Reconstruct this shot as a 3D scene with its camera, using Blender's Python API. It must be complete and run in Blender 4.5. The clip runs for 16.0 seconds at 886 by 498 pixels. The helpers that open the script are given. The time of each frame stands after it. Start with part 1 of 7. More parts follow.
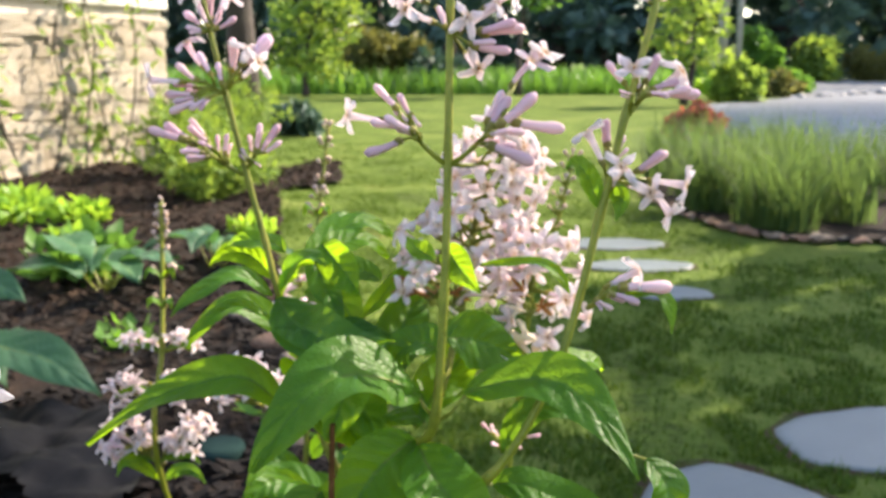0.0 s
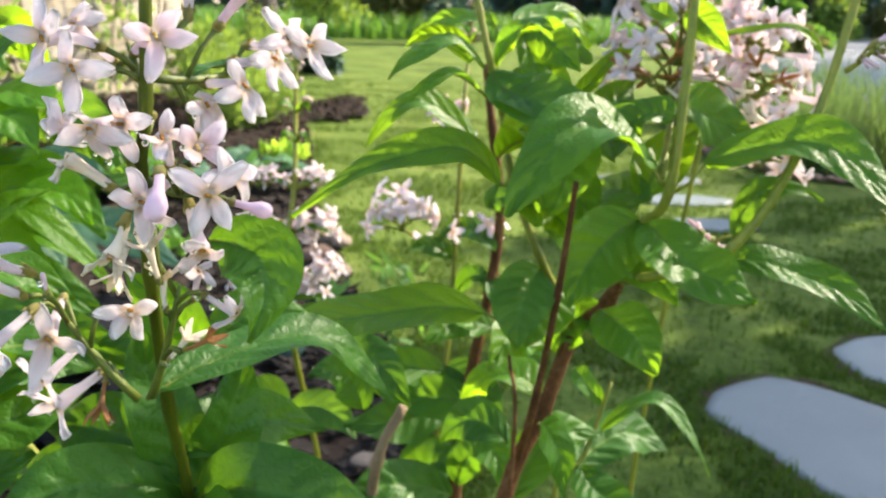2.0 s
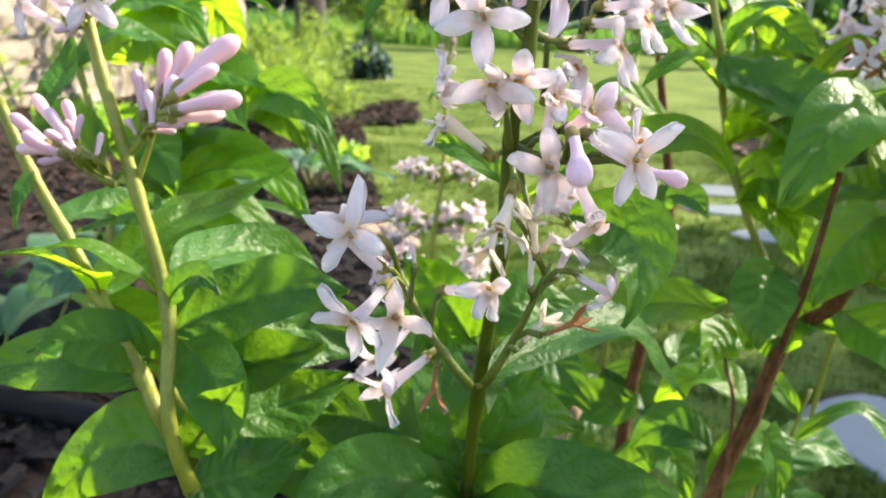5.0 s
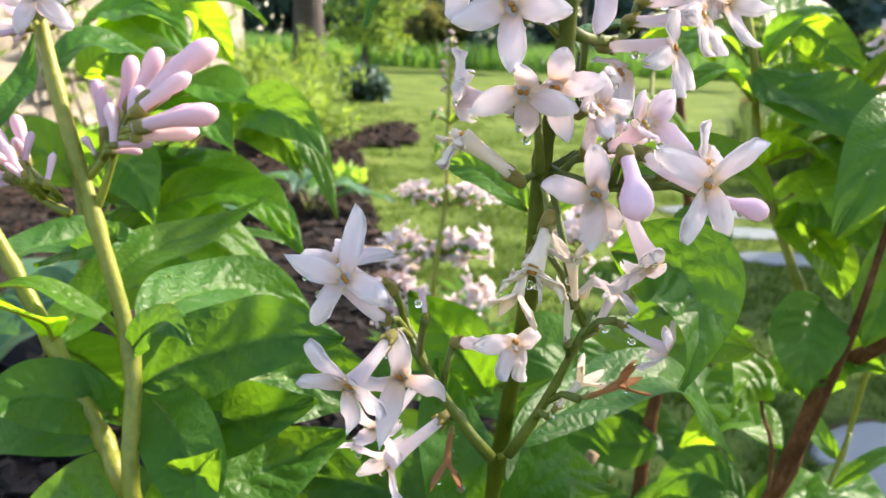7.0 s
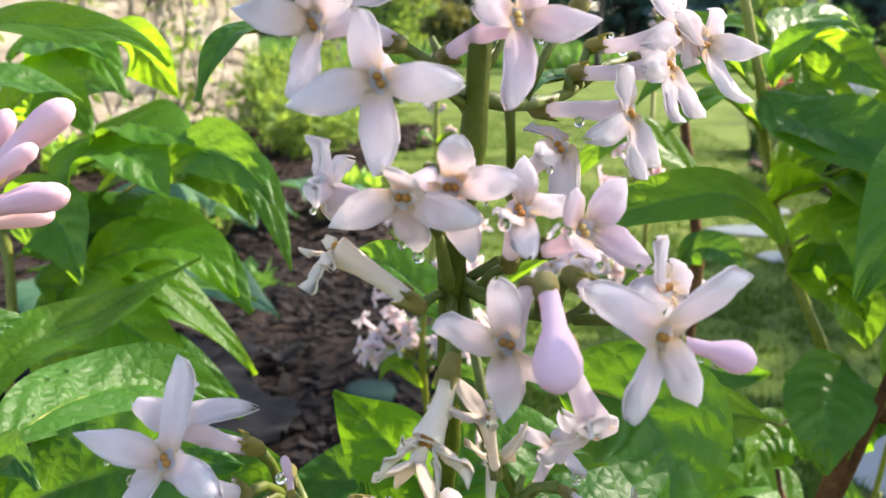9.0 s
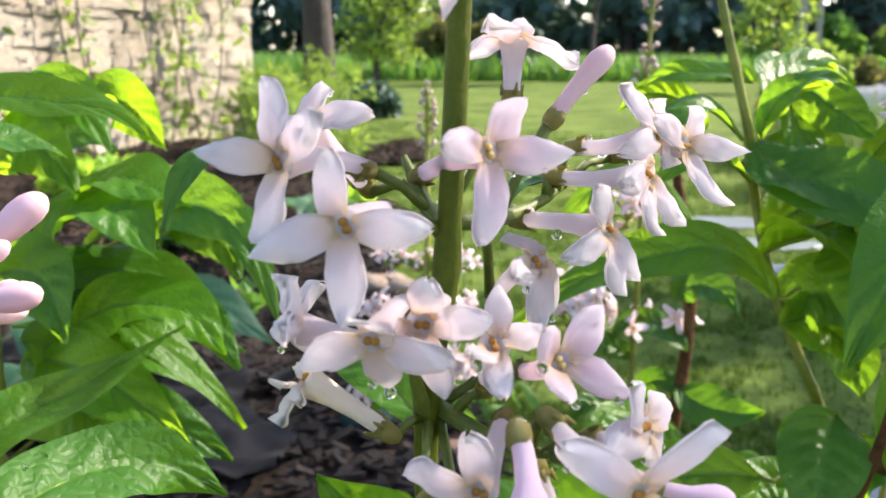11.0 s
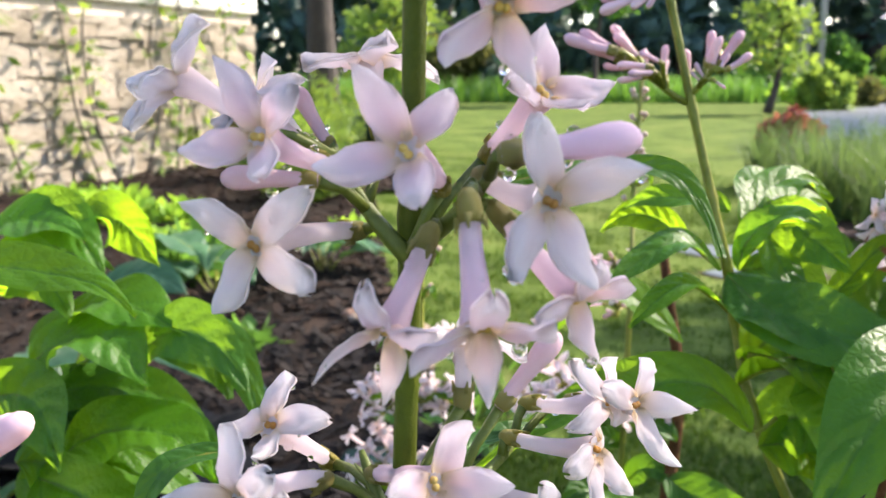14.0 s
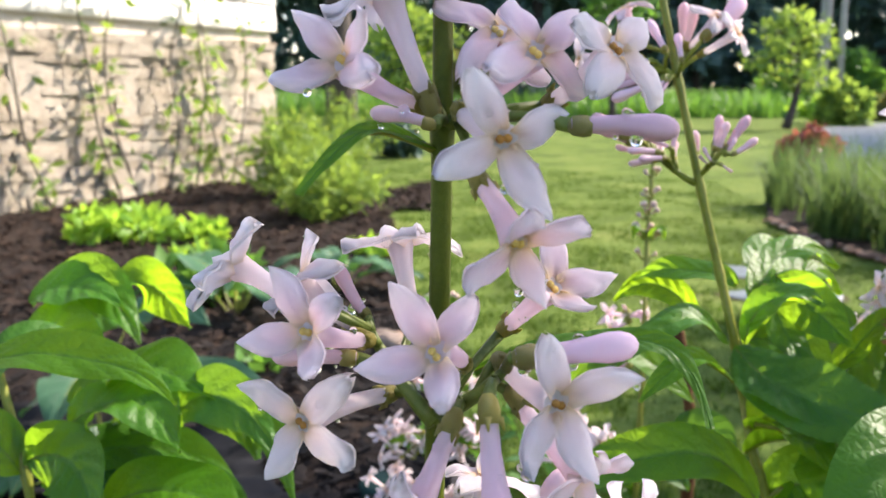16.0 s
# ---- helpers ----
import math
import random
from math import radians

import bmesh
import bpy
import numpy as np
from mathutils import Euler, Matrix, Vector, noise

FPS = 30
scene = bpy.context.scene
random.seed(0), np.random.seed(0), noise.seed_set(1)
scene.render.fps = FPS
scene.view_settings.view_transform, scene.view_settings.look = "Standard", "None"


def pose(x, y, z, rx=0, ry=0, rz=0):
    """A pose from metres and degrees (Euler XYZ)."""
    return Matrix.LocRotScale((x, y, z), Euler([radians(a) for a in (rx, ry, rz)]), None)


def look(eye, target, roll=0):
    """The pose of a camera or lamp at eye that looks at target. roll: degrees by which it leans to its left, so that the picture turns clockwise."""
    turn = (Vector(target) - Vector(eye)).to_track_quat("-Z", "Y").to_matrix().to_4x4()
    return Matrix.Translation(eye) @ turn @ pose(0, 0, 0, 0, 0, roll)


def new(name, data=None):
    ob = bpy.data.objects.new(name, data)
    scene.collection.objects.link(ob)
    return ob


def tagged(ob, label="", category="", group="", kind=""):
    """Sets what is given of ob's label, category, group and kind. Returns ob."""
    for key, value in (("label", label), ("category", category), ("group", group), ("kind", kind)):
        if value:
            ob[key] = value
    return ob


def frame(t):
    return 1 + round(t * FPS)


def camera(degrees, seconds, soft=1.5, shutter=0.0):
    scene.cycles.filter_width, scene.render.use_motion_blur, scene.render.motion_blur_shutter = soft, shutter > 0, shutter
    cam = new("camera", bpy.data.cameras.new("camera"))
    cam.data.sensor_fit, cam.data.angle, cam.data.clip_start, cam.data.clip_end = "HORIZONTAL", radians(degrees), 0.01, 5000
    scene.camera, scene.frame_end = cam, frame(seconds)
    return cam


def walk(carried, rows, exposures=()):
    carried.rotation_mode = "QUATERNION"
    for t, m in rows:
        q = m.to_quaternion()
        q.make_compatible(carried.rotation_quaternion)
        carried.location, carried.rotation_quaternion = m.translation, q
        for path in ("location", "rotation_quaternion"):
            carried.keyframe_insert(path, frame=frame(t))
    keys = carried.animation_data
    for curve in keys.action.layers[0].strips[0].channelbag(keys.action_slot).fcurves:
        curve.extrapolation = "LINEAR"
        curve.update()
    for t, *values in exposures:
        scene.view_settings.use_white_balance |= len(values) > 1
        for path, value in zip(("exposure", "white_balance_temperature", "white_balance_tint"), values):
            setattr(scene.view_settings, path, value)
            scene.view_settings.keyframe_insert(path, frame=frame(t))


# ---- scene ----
cam = camera(50.8, 16.0)
cam.data.dof.use_dof = True
cam.data.dof.focus_distance = 0.128
cam.data.dof.aperture_fstop = 54.0
METRES, EYE, TILT, LEAN, TURN = 0.36, 0.56, -11.5, 0.0, 0.0
ROWS = [
    (0.0, 0.0, 0.0, 0.0, -0.0, 0.0, -0.0),
    (0.5, -0.0333, 0.0079, -0.0413, -0.05, -0.77, -0.17),
    (1.0, -0.081, 0.0244, -0.1001, -0.14, -1.49, -0.57),
    (1.5, -0.1666, 0.0504, -0.1692, 0.41, -2.47, -0.79),
    (2.0, -0.229, 0.0489, -0.1973, 0.41, -2.9, -1.64),
    (2.5, -0.2837, 0.0446, -0.2086, 0.73, -3.38, -1.88),
    (3.0, -0.3318, 0.043, -0.2093, 1.51, -3.51, -2.08),
    (3.5, -0.3707, 0.0396, -0.2256, 2.02, -3.45, -2.38),
    (4.0, -0.3922, 0.0424, -0.2227, 2.37, -3.0, -2.65),
    (6.5, -0.4383, 0.1724, -0.2287, 2.64, -1.84, -3.14),
    (7.0, -0.433, 0.1824, -0.2184, 2.5, -1.2, -2.92),
    (7.5, -0.4165, 0.2184, -0.2051, 2.55, -0.92, -2.5),
    (8.0, -0.4074, 0.2438, -0.1916, 2.74, -0.77, -2.08),
    (8.5, -0.4009, 0.2876, -0.1783, 3.57, -1.33, -2.0),
    (9.0, -0.3923, 0.2913, -0.1718, 3.83, -1.31, -1.62),
    (11.5, -0.3863, 0.3029, -0.1279, 3.56, -0.35, -0.86),
    (12.0, -0.3862, 0.3055, -0.1169, 3.43, -0.14, -0.85),
    (12.5, -0.3802, 0.3024, -0.094, 3.49, 0.01, -0.81),
    (13.0, -0.3729, 0.2951, -0.0729, 3.82, 0.04, -0.76),
    (13.5, -0.3728, 0.2911, -0.0641, 3.82, 0.31, -0.76),
    (14.0, -0.37, 0.2823, -0.0461, 3.93, 0.59, -0.75),
    (14.5, -0.369, 0.2755, -0.0366, 4.0, 0.85, -0.72),
    (15.0, -0.364, 0.2705, -0.0233, 4.44, 1.17, -0.69),
    (15.5, -0.3705, 0.2565, -0.0058, 4.78, 1.1, -0.94),
    (16.0, -0.3699, 0.2431, 0.0047, 4.97, 1.39, -0.97),
]
walk(cam, [(t, pose(0, 0, EYE, TILT, LEAN, TURN) @ pose(METRES * x, METRES * y, METRES * z, 90 + pitch, roll, yaw)) for t, x, y, z, yaw, pitch, roll in ROWS],
     [(0.0, 2.12, 7000, 15.5), (2.0, 2.24, 6900, 12), (4.0, 2.32, 6800, 13.5), (8.0, 2.27, 6750, 17), (9.0, 2.18, 6600, 17), (12.5, 2.12, 6500, 17), (16.0, 2.08, 6500, 19)])

# ---- daylight: low morning sun from ahead and to the right ----
SUN_AZ, SUN_EL = 58.0, 38.0
world = bpy.data.worlds.new("world")
scene.world = world
world.use_nodes = True
wn = world.node_tree
sky = wn.nodes.new("ShaderNodeTexSky")
sky.sky_type, sky.sun_disc = "NISHITA", False
sky.sun_elevation, sky.sun_rotation = radians(SUN_EL), radians(SUN_AZ)
wn.nodes["Background"].inputs["Strength"].default_value = 0.13
wn.links.new(sky.outputs["Color"], wn.nodes["Background"].inputs["Color"])
sun_data = bpy.data.lights.new("sun", "SUN")
sun_data.energy, sun_data.angle, sun_data.color = 4.0, radians(0.6), (1.0, 0.915, 0.76)
sun = new("sun", sun_data)
sun_from = Vector((math.sin(radians(SUN_AZ)) * math.cos(radians(SUN_EL)), math.cos(radians(SUN_AZ)) * math.cos(radians(SUN_EL)), math.sin(radians(SUN_EL))))
sun.matrix_world = look(sun_from * 60, (0, 0, 0))


# ---- materials ----
def material(name):
    m = bpy.data.materials.new(name)
    m.use_nodes = True
    nt = m.node_tree
    return m, nt, nt.nodes["Principled BSDF"], nt.nodes["Material Output"]


def ramp(nt, source, stops):
    r = nt.nodes.new("ShaderNodeValToRGB")
    while len(r.color_ramp.elements) < len(stops):
        r.color_ramp.elements.new(0.5)
    for e, (at, col) in zip(r.color_ramp.elements, stops):
        e.position, e.color = at, (*col, 1)
    nt.links.new(source, r.inputs["Fac"])
    return r.outputs["Color"]


def noise_tex(nt, scale, detail=4.0, rough=0.55, coords="Object", distortion=0.0):
    c = nt.nodes.new("ShaderNodeTexCoord")
    n = nt.nodes.new("ShaderNodeTexNoise")
    n.inputs["Scale"].default_value, n.inputs["Detail"].default_value = scale, detail
    n.inputs["Roughness"].default_value, n.inputs["Distortion"].default_value = rough, distortion
    nt.links.new(c.outputs[coords], n.inputs["Vector"])
    return n.outputs["Fac"]


def mix_col(nt, fac, a, b, how="MIX"):
    m = nt.nodes.new("ShaderNodeMix")
    m.data_type, m.blend_type = "RGBA", how
    for key, v in (("Factor", fac), ("A", a), ("B", b)):
        sock = [s for s in m.inputs if s.name == key and s.enabled][0]
        if isinstance(v, bpy.types.NodeSocket):
            nt.links.new(v, sock)
        else:
            sock.default_value = v if isinstance(v, float) else (*v, 1)
    return [s for s in m.outputs if s.enabled][0]


def bump(nt, bsdf, height, strength, distance):
    b = nt.nodes.new("ShaderNodeBump")
    b.inputs["Strength"].default_value, b.inputs["Distance"].default_value = strength, distance
    nt.links.new(height, b.inputs["Height"])
    nt.links.new(b.outputs["Normal"], bsdf.inputs["Normal"])
    return b.outputs["Normal"]


def rough_surface(name, stops, scale, rough=0.85, bump_scale=None, bump_d=0.002, fine=None, metallic=0.0, spec=0.5, strength=0.7, low=(0.78, 0.78, 0.78)):
    """Two noises, coarse and fine, through a colour ramp, with a bump."""
    m, nt, p, _ = material(name)
    coarse = noise_tex(nt, scale)
    fine_n = noise_tex(nt, fine or scale * 9, 6.0, 0.65)
    mixed = nt.nodes.new("ShaderNodeMath")
    mixed.operation = "MULTIPLY_ADD"
    mixed.inputs[1].default_value = 0.45
    nt.links.new(fine_n, mixed.inputs[0])
    half = nt.nodes.new("ShaderNodeMath")
    half.operation = "MULTIPLY"
    half.inputs[1].default_value = 0.55
    nt.links.new(coarse, half.inputs[0])
    nt.links.new(half.outputs[0], mixed.inputs[2])
    col = ramp(nt, mixed.outputs[0], stops)
    info = nt.nodes.new("ShaderNodeObjectInfo")
    tone = ramp(nt, info.outputs["Random"], [(0.0, low), (1.0, (1.0, 1.0, 1.0))])
    nt.links.new(mix_col(nt, 1.0, col, tone, "MULTIPLY"), p.inputs["Base Color"])
    p.inputs["Roughness"].default_value, p.inputs["Metallic"].default_value = rough, metallic
    p.inputs["Specular IOR Level"].default_value = spec
    bump(nt, p, noise_tex(nt, bump_scale or scale * 12, 5.0, 0.6), strength, bump_d)
    return m


def leafy(name, dark, light, through_col, trans=0.35, rough=0.38, scale=40.0, vein=None, bump_d=0.0006, spec=0.5, island=False, cells=True, vary=0.0, tones=((0.78, 0.8, 0.85), (0.95, 0.95, 0.95), (1.12, 1.08, 0.85)), core=None):
    """Leaf or petal: a glossy face with light that comes through."""
    m, nt, p, out = material(name)
    info = nt.nodes.new("ShaderNodeObjectInfo")
    rnd = info.outputs["Random"]
    if island:
        rnd = nt.nodes.new("ShaderNodeNewGeometry").outputs["Random Per Island"]
    n = noise_tex(nt, scale, 3.0)
    col = mix_col(nt, n, dark, light)
    tone = ramp(nt, rnd, [(0.0, tones[0]), (0.5, tones[1]), (1.0, tones[2])])
    col = mix_col(nt, 1.0, col, tone, "MULTIPLY")
    tcol = mix_col(nt, 1.0, mix_col(nt, n, through_col, tuple(c * 1.25 for c in through_col)), tone, "MULTIPLY")
    height = noise_tex(nt, scale * 4, 3.0)
    if vein:
        at = nt.nodes.new("ShaderNodeAttribute")
        at.attribute_name = "vein"
        col = mix_col(nt, at.outputs["Fac"], col, vein)
        tcol = mix_col(nt, at.outputs["Fac"], tcol, tuple(min(0.95, c * 1.6) for c in vein) if cells else vein)
    if core:
        at = nt.nodes.new("ShaderNodeAttribute")
        at.attribute_name = "core"
        col, tcol = mix_col(nt, at.outputs["Fac"], col, core), mix_col(nt, at.outputs["Fac"], tcol, core)
    if vein and cells:
        vo = nt.nodes.new("ShaderNodeTexVoronoi")
        vo.feature, vo.inputs["Scale"].default_value = "DISTANCE_TO_EDGE", 420.0
        nt.links.new(nt.nodes.new("ShaderNodeTexCoord").outputs["Object"], vo.inputs["Vector"])
        h = ramp(nt, vo.outputs["Distance"], [(0.0, (0, 0, 0)), (0.35, (1, 1, 1))])
        height = mix_col(nt, 0.65, h, height)
    nt.links.new(col, p.inputs["Base Color"])
    p.inputs["Roughness"].default_value = rough
    p.inputs["Specular IOR Level"].default_value = spec
    normal = bump(nt, p, height, 0.6, bump_d)
    tr = nt.nodes.new("ShaderNodeBsdfTranslucent")
    nt.links.new(tcol, tr.inputs["Color"])
    nt.links.new(normal, tr.inputs["Normal"])
    mx = nt.nodes.new("ShaderNodeMixShader")
    mx.inputs["Fac"].default_value = trans
    if vary:
        span = nt.nodes.new("ShaderNodeMapRange")
        span.inputs["To Min"].default_value, span.inputs["To Max"].default_value = trans - vary, trans + vary
        nt.links.new(rnd, span.inputs["Value"])
        nt.links.new(span.outputs["Result"], mx.inputs["Fac"])
    nt.links.new(p.outputs["BSDF"], mx.inputs[1])
    nt.links.new(tr.outputs["BSDF"], mx.inputs[2])
    nt.links.new(mx.outputs["Shader"], out.inputs["Surface"])
    return m


SAME = ((0.97, 0.95, 0.97), (1.0, 1.0, 1.0), (1.0, 0.98, 0.99))
LEAF = leafy("lilac leaf", (0.022, 0.080, 0.006), (0.048, 0.142, 0.012), (0.35, 0.62, 0.018), 0.44, 0.44, 60, (0.085, 0.190, 0.024), 0.0007, 0.2, vary=0.15, tones=((0.72, 0.78, 0.9), (0.95, 0.95, 0.95), (1.2, 1.1, 0.8)))
# Darker copy of LEAF; the shade on sheltered leaves is put into its colour.
SHADELEAF = leafy("lilac leaf darkened for shade", (0.015, 0.064, 0.006), (0.034, 0.112, 0.011), (0.24, 0.50, 0.015), 0.28, 0.46, 60, (0.060, 0.150, 0.018), 0.0007, 0.2, vary=0.08, tones=((0.75, 0.8, 0.9), (0.95, 0.95, 0.95), (1.15, 1.08, 0.8)))
PETAL = leafy("lilac petal", (0.70, 0.668, 0.672), (0.76, 0.73, 0.73), (0.82, 0.78, 0.78), 0.69, 0.62, 150, (0.82, 0.70, 0.74), 0.0001, 0.22, cells=False, tones=SAME, core=(0.82, 0.62, 0.27))
PETAL_PINK = leafy("pink lilac petal", (0.75, 0.70, 0.712), (0.805, 0.755, 0.765), (0.865, 0.795, 0.808), 0.69, 0.62, 150, (0.80, 0.60, 0.69), 0.0001, 0.22, cells=False, tones=SAME, core=(0.85, 0.69, 0.30))
BUD = leafy("lilac bud", (0.60, 0.39, 0.44), (0.75, 0.58, 0.61), (0.74, 0.50, 0.55), 0.32, 0.5, 150, None, 0.0001, 0.3, tones=((0.8, 0.74, 0.8), (1, 1, 1), (1.1, 1.14, 1.1)))
CLOSING = leafy("swollen pink bud", (0.68, 0.50, 0.58), (0.78, 0.62, 0.685), (0.80, 0.60, 0.69), 0.4, 0.5, 150, None, 0.0001, 0.25, tones=SAME)
DRYBUD = leafy("dry beige bud", (0.48, 0.32, 0.27), (0.68, 0.52, 0.46), (0.58, 0.42, 0.28), 0.2, 0.65, 250, None, 0.0003, 0.3)
CREAM = leafy("fading petal", (0.80, 0.68, 0.52), (0.90, 0.83, 0.72), (0.85, 0.72, 0.52), 0.35, 0.6, 200, None, 0.0002, 0.3, tones=SAME)
WILT = leafy("wilted flower", (0.26, 0.10, 0.035), (0.46, 0.22, 0.08), (0.5, 0.22, 0.06), 0.25, 0.7, 300, None, 0.0004, 0.3)
THROAT = leafy("flower throat", (0.38, 0.16, 0.03), (0.62, 0.31, 0.07), (0.6, 0.28, 0.06), 0.25, 0.6, 300, None, 0.0002, 0.3)
THROAT_PALE = leafy("pale flower throat", (0.66, 0.44, 0.12), (0.84, 0.64, 0.24), (0.75, 0.45, 0.12), 0.25, 0.6, 300, None, 0.0002, 0.3)
CALYX = leafy("green calyx", (0.17, 0.14, 0.03), (0.34, 0.29, 0.085), (0.42, 0.42, 0.06), 0.36, 0.45, 500, None, 0.0002, 0.4)
STALK = rough_surface("green stalk", [(0.3, (0.085, 0.105, 0.010)), (0.52, (0.18, 0.195, 0.018)), (0.66, (0.25, 0.22, 0.035)), (0.76, (0.24, 0.12, 0.04))], 60, 0.45, 900, 0.0003, 500, 0.0, 0.3)
# Darker copy of STALK: shade among the flowers is put into its colour.
SHADESTALK = rough_surface("olive stalk darkened for shade", [(0.3, (0.042, 0.058, 0.003)), (0.6, (0.082, 0.104, 0.006)), (0.72, (0.13, 0.13, 0.014)), (0.8, (0.34, 0.30, 0.13))], 60, 0.55, 900, 0.0003, 700, 0.0, 0.15)
SPURGREEN = rough_surface("green flower branch", [(0.3, (0.055, 0.075, 0.008)), (0.6, (0.12, 0.15, 0.020)), (0.8, (0.24, 0.20, 0.06))], 60, 0.5, 900, 0.0003, 700, 0.0, 0.3)
BARK = rough_surface("brown twig bark", [(0.3, (0.030, 0.013, 0.005)), (0.52, (0.105, 0.044, 0.016)), (0.64, (0.18, 0.092, 0.04)), (0.75, (0.34, 0.21, 0.11))], 50, 0.85, 500, 0.0012, 420, 0.0, 0.12, 1.0)
GREYTWIG = rough_surface("pruned grey twig", [(0.3, (0.10, 0.06, 0.03)), (0.7, (0.24, 0.16, 0.09))], 60, 0.8, 600, 0.0006, 400)
EARTH = rough_surface("bare brown earth", [(0.3, (0.03, 0.026, 0.012)), (0.48, (0.075, 0.052, 0.032)), (0.58, (0.05, 0.07, 0.018)), (0.75, (0.17, 0.115, 0.075))], 9, 0.95, 90, 0.012, 70, 0.0, 0.08)
LAWN = rough_surface("lawn", [(0.34, (0.034, 0.050, 0.011)), (0.5, (0.080, 0.122, 0.020)), (0.60, (0.120, 0.152, 0.034)), (0.68, (0.165, 0.135, 0.062))], 2.2, 0.95, 60, 0.02, 45, 0.0, 0.08)
SOIL = rough_surface("bark mulch", [(0.3, (0.005, 0.004, 0.003)), (0.5, (0.015, 0.010, 0.0075)), (0.7, (0.045, 0.029, 0.020))], 7, 0.9, 60, 0.02, 60, 0.0, 0.12)
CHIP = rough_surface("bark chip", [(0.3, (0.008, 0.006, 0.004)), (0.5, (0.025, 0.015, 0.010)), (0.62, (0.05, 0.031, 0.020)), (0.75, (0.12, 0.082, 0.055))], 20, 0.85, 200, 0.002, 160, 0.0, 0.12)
DARKCHIP = rough_surface("dark bark chip", [(0.3, (0.004, 0.0035, 0.003)), (0.5, (0.011, 0.0085, 0.007)), (0.62, (0.024, 0.018, 0.014)), (0.75, (0.06, 0.045, 0.034))], 20, 0.85, 200, 0.002, 160, 0.0, 0.15)
SLATE = rough_surface("bluestone slab", [(0.28, (0.055, 0.070, 0.074)), (0.42, (0.098, 0.121, 0.124)), (0.6, (0.120, 0.144, 0.144)), (0.75, (0.165, 0.184, 0.178))], 5, 0.5, 220, 0.001, 260, 0.0, 0.4, low=(0.7, 0.7, 0.7))
COBBLE = rough_surface("border cobble", [(0.3, (0.15, 0.10, 0.07)), (0.55, (0.30, 0.22, 0.16)), (0.75, (0.46, 0.40, 0.34))], 9, 0.8, 120, 0.004, 80, low=(0.4, 0.4, 0.42))
BRICKRED = rough_surface("terracotta edging stone", [(0.3, (0.17, 0.08, 0.05)), (0.55, (0.29, 0.16, 0.10)), (0.75, (0.42, 0.31, 0.24))], 9, 0.8, 120, 0.004, 80, low=(0.45, 0.45, 0.45))
STONEWALL = rough_surface("pale wall stone", [(0.3, (0.30, 0.25, 0.18)), (0.46, (0.56, 0.49, 0.38)), (0.7, (0.74, 0.68, 0.58))], 6, 0.9, 26, 0.03, 40, 0.0, 0.2, 1.0, (0.80, 0.76, 0.71))
MORTAR = rough_surface("wall mortar", [(0.3, (0.36, 0.30, 0.23)), (0.7, (0.54, 0.48, 0.39))], 12, 0.95, 90, 0.004, 80)
SIDING = rough_surface("white painted siding", [(0.3, (0.66, 0.64, 0.6)), (0.7, (0.80, 0.79, 0.76))], 3, 0.5, 40, 0.0006, 60)
BLACKRUB = rough_surface("black plastic", [(0.3, (0.004, 0.004, 0.0045)), (0.7, (0.011, 0.011, 0.012))], 14, 0.7, 160, 0.0008, 120, 0.0, 0.12)
TEAL = rough_surface("dark green plastic lid", [(0.3, (0.012, 0.030, 0.026)), (0.7, (0.028, 0.058, 0.050))], 14, 0.9, 160, 0.0006, 120, 0.0, 0.05)
PEBBLE = rough_surface("grey pebble", [(0.3, (0.18, 0.17, 0.16)), (0.55, (0.34, 0.32, 0.30)), (0.75, (0.5, 0.48, 0.45))], 14, 0.8, 160, 0.001, 100)
# Lightened so that the paving's colour carries the sheen of the low sun.
ASPHALT = rough_surface("grey paving", [(0.3, (0.25, 0.255, 0.27)), (0.55, (0.34, 0.345, 0.36)), (0.75, (0.43, 0.43, 0.44))], 1.2, 0.6, 60, 0.003, 40)
TREEBARK = rough_surface("dark tree bark", [(0.3, (0.015, 0.011, 0.009)), (0.55, (0.045, 0.034, 0.026)), (0.75, (0.10, 0.08, 0.06))], 8, 0.9, 40, 0.02, 50)
POLE = rough_surface("weathered pole", [(0.3, (0.20, 0.19, 0.17)), (0.7, (0.38, 0.37, 0.35))], 3, 0.85, 40, 0.004, 40)
# Both grass greens are set dark to carry the shade over lawn and border.
GRASS = leafy("grass blade", (0.022, 0.056, 0.007), (0.050, 0.096, 0.011), (0.10, 0.17, 0.016), 0.3, 0.6, 4, None, 0.0005, 0.1, True)
TALLGRASS = leafy("border grass blade", (0.034, 0.072, 0.024), (0.07, 0.122, 0.038), (0.13, 0.21, 0.05), 0.4, 0.6, 4, None, 0.0005, 0.12, True)
LIME = leafy("lime foliage", (0.10, 0.22, 0.02), (0.18, 0.34, 0.03), (0.38, 0.6, 0.05), 0.4, 0.5, 6, None, 0.0008, 0.3, True)
PALEGREEN = leafy("pale fine foliage", (0.085, 0.15, 0.03), (0.15, 0.23, 0.05), (0.30, 0.44, 0.06), 0.38, 0.55, 6, None, 0.0008, 0.2, True, tones=((0.6, 0.66, 0.7), (0.95, 0.95, 0.95), (1.25, 1.15, 0.9)))
MIDGREEN = leafy("garden foliage", (0.04, 0.11, 0.02), (0.08, 0.19, 0.03), (0.16, 0.34, 0.04), 0.35, 0.5, 6, None, 0.0008, 0.3, True)
BLUEGREEN = leafy("blue green broad leaf", (0.020, 0.074, 0.030), (0.042, 0.115, 0.052), (0.11, 0.28, 0.05), 0.25, 0.5, 30, (0.09, 0.19, 0.09), 0.001, 0.3)
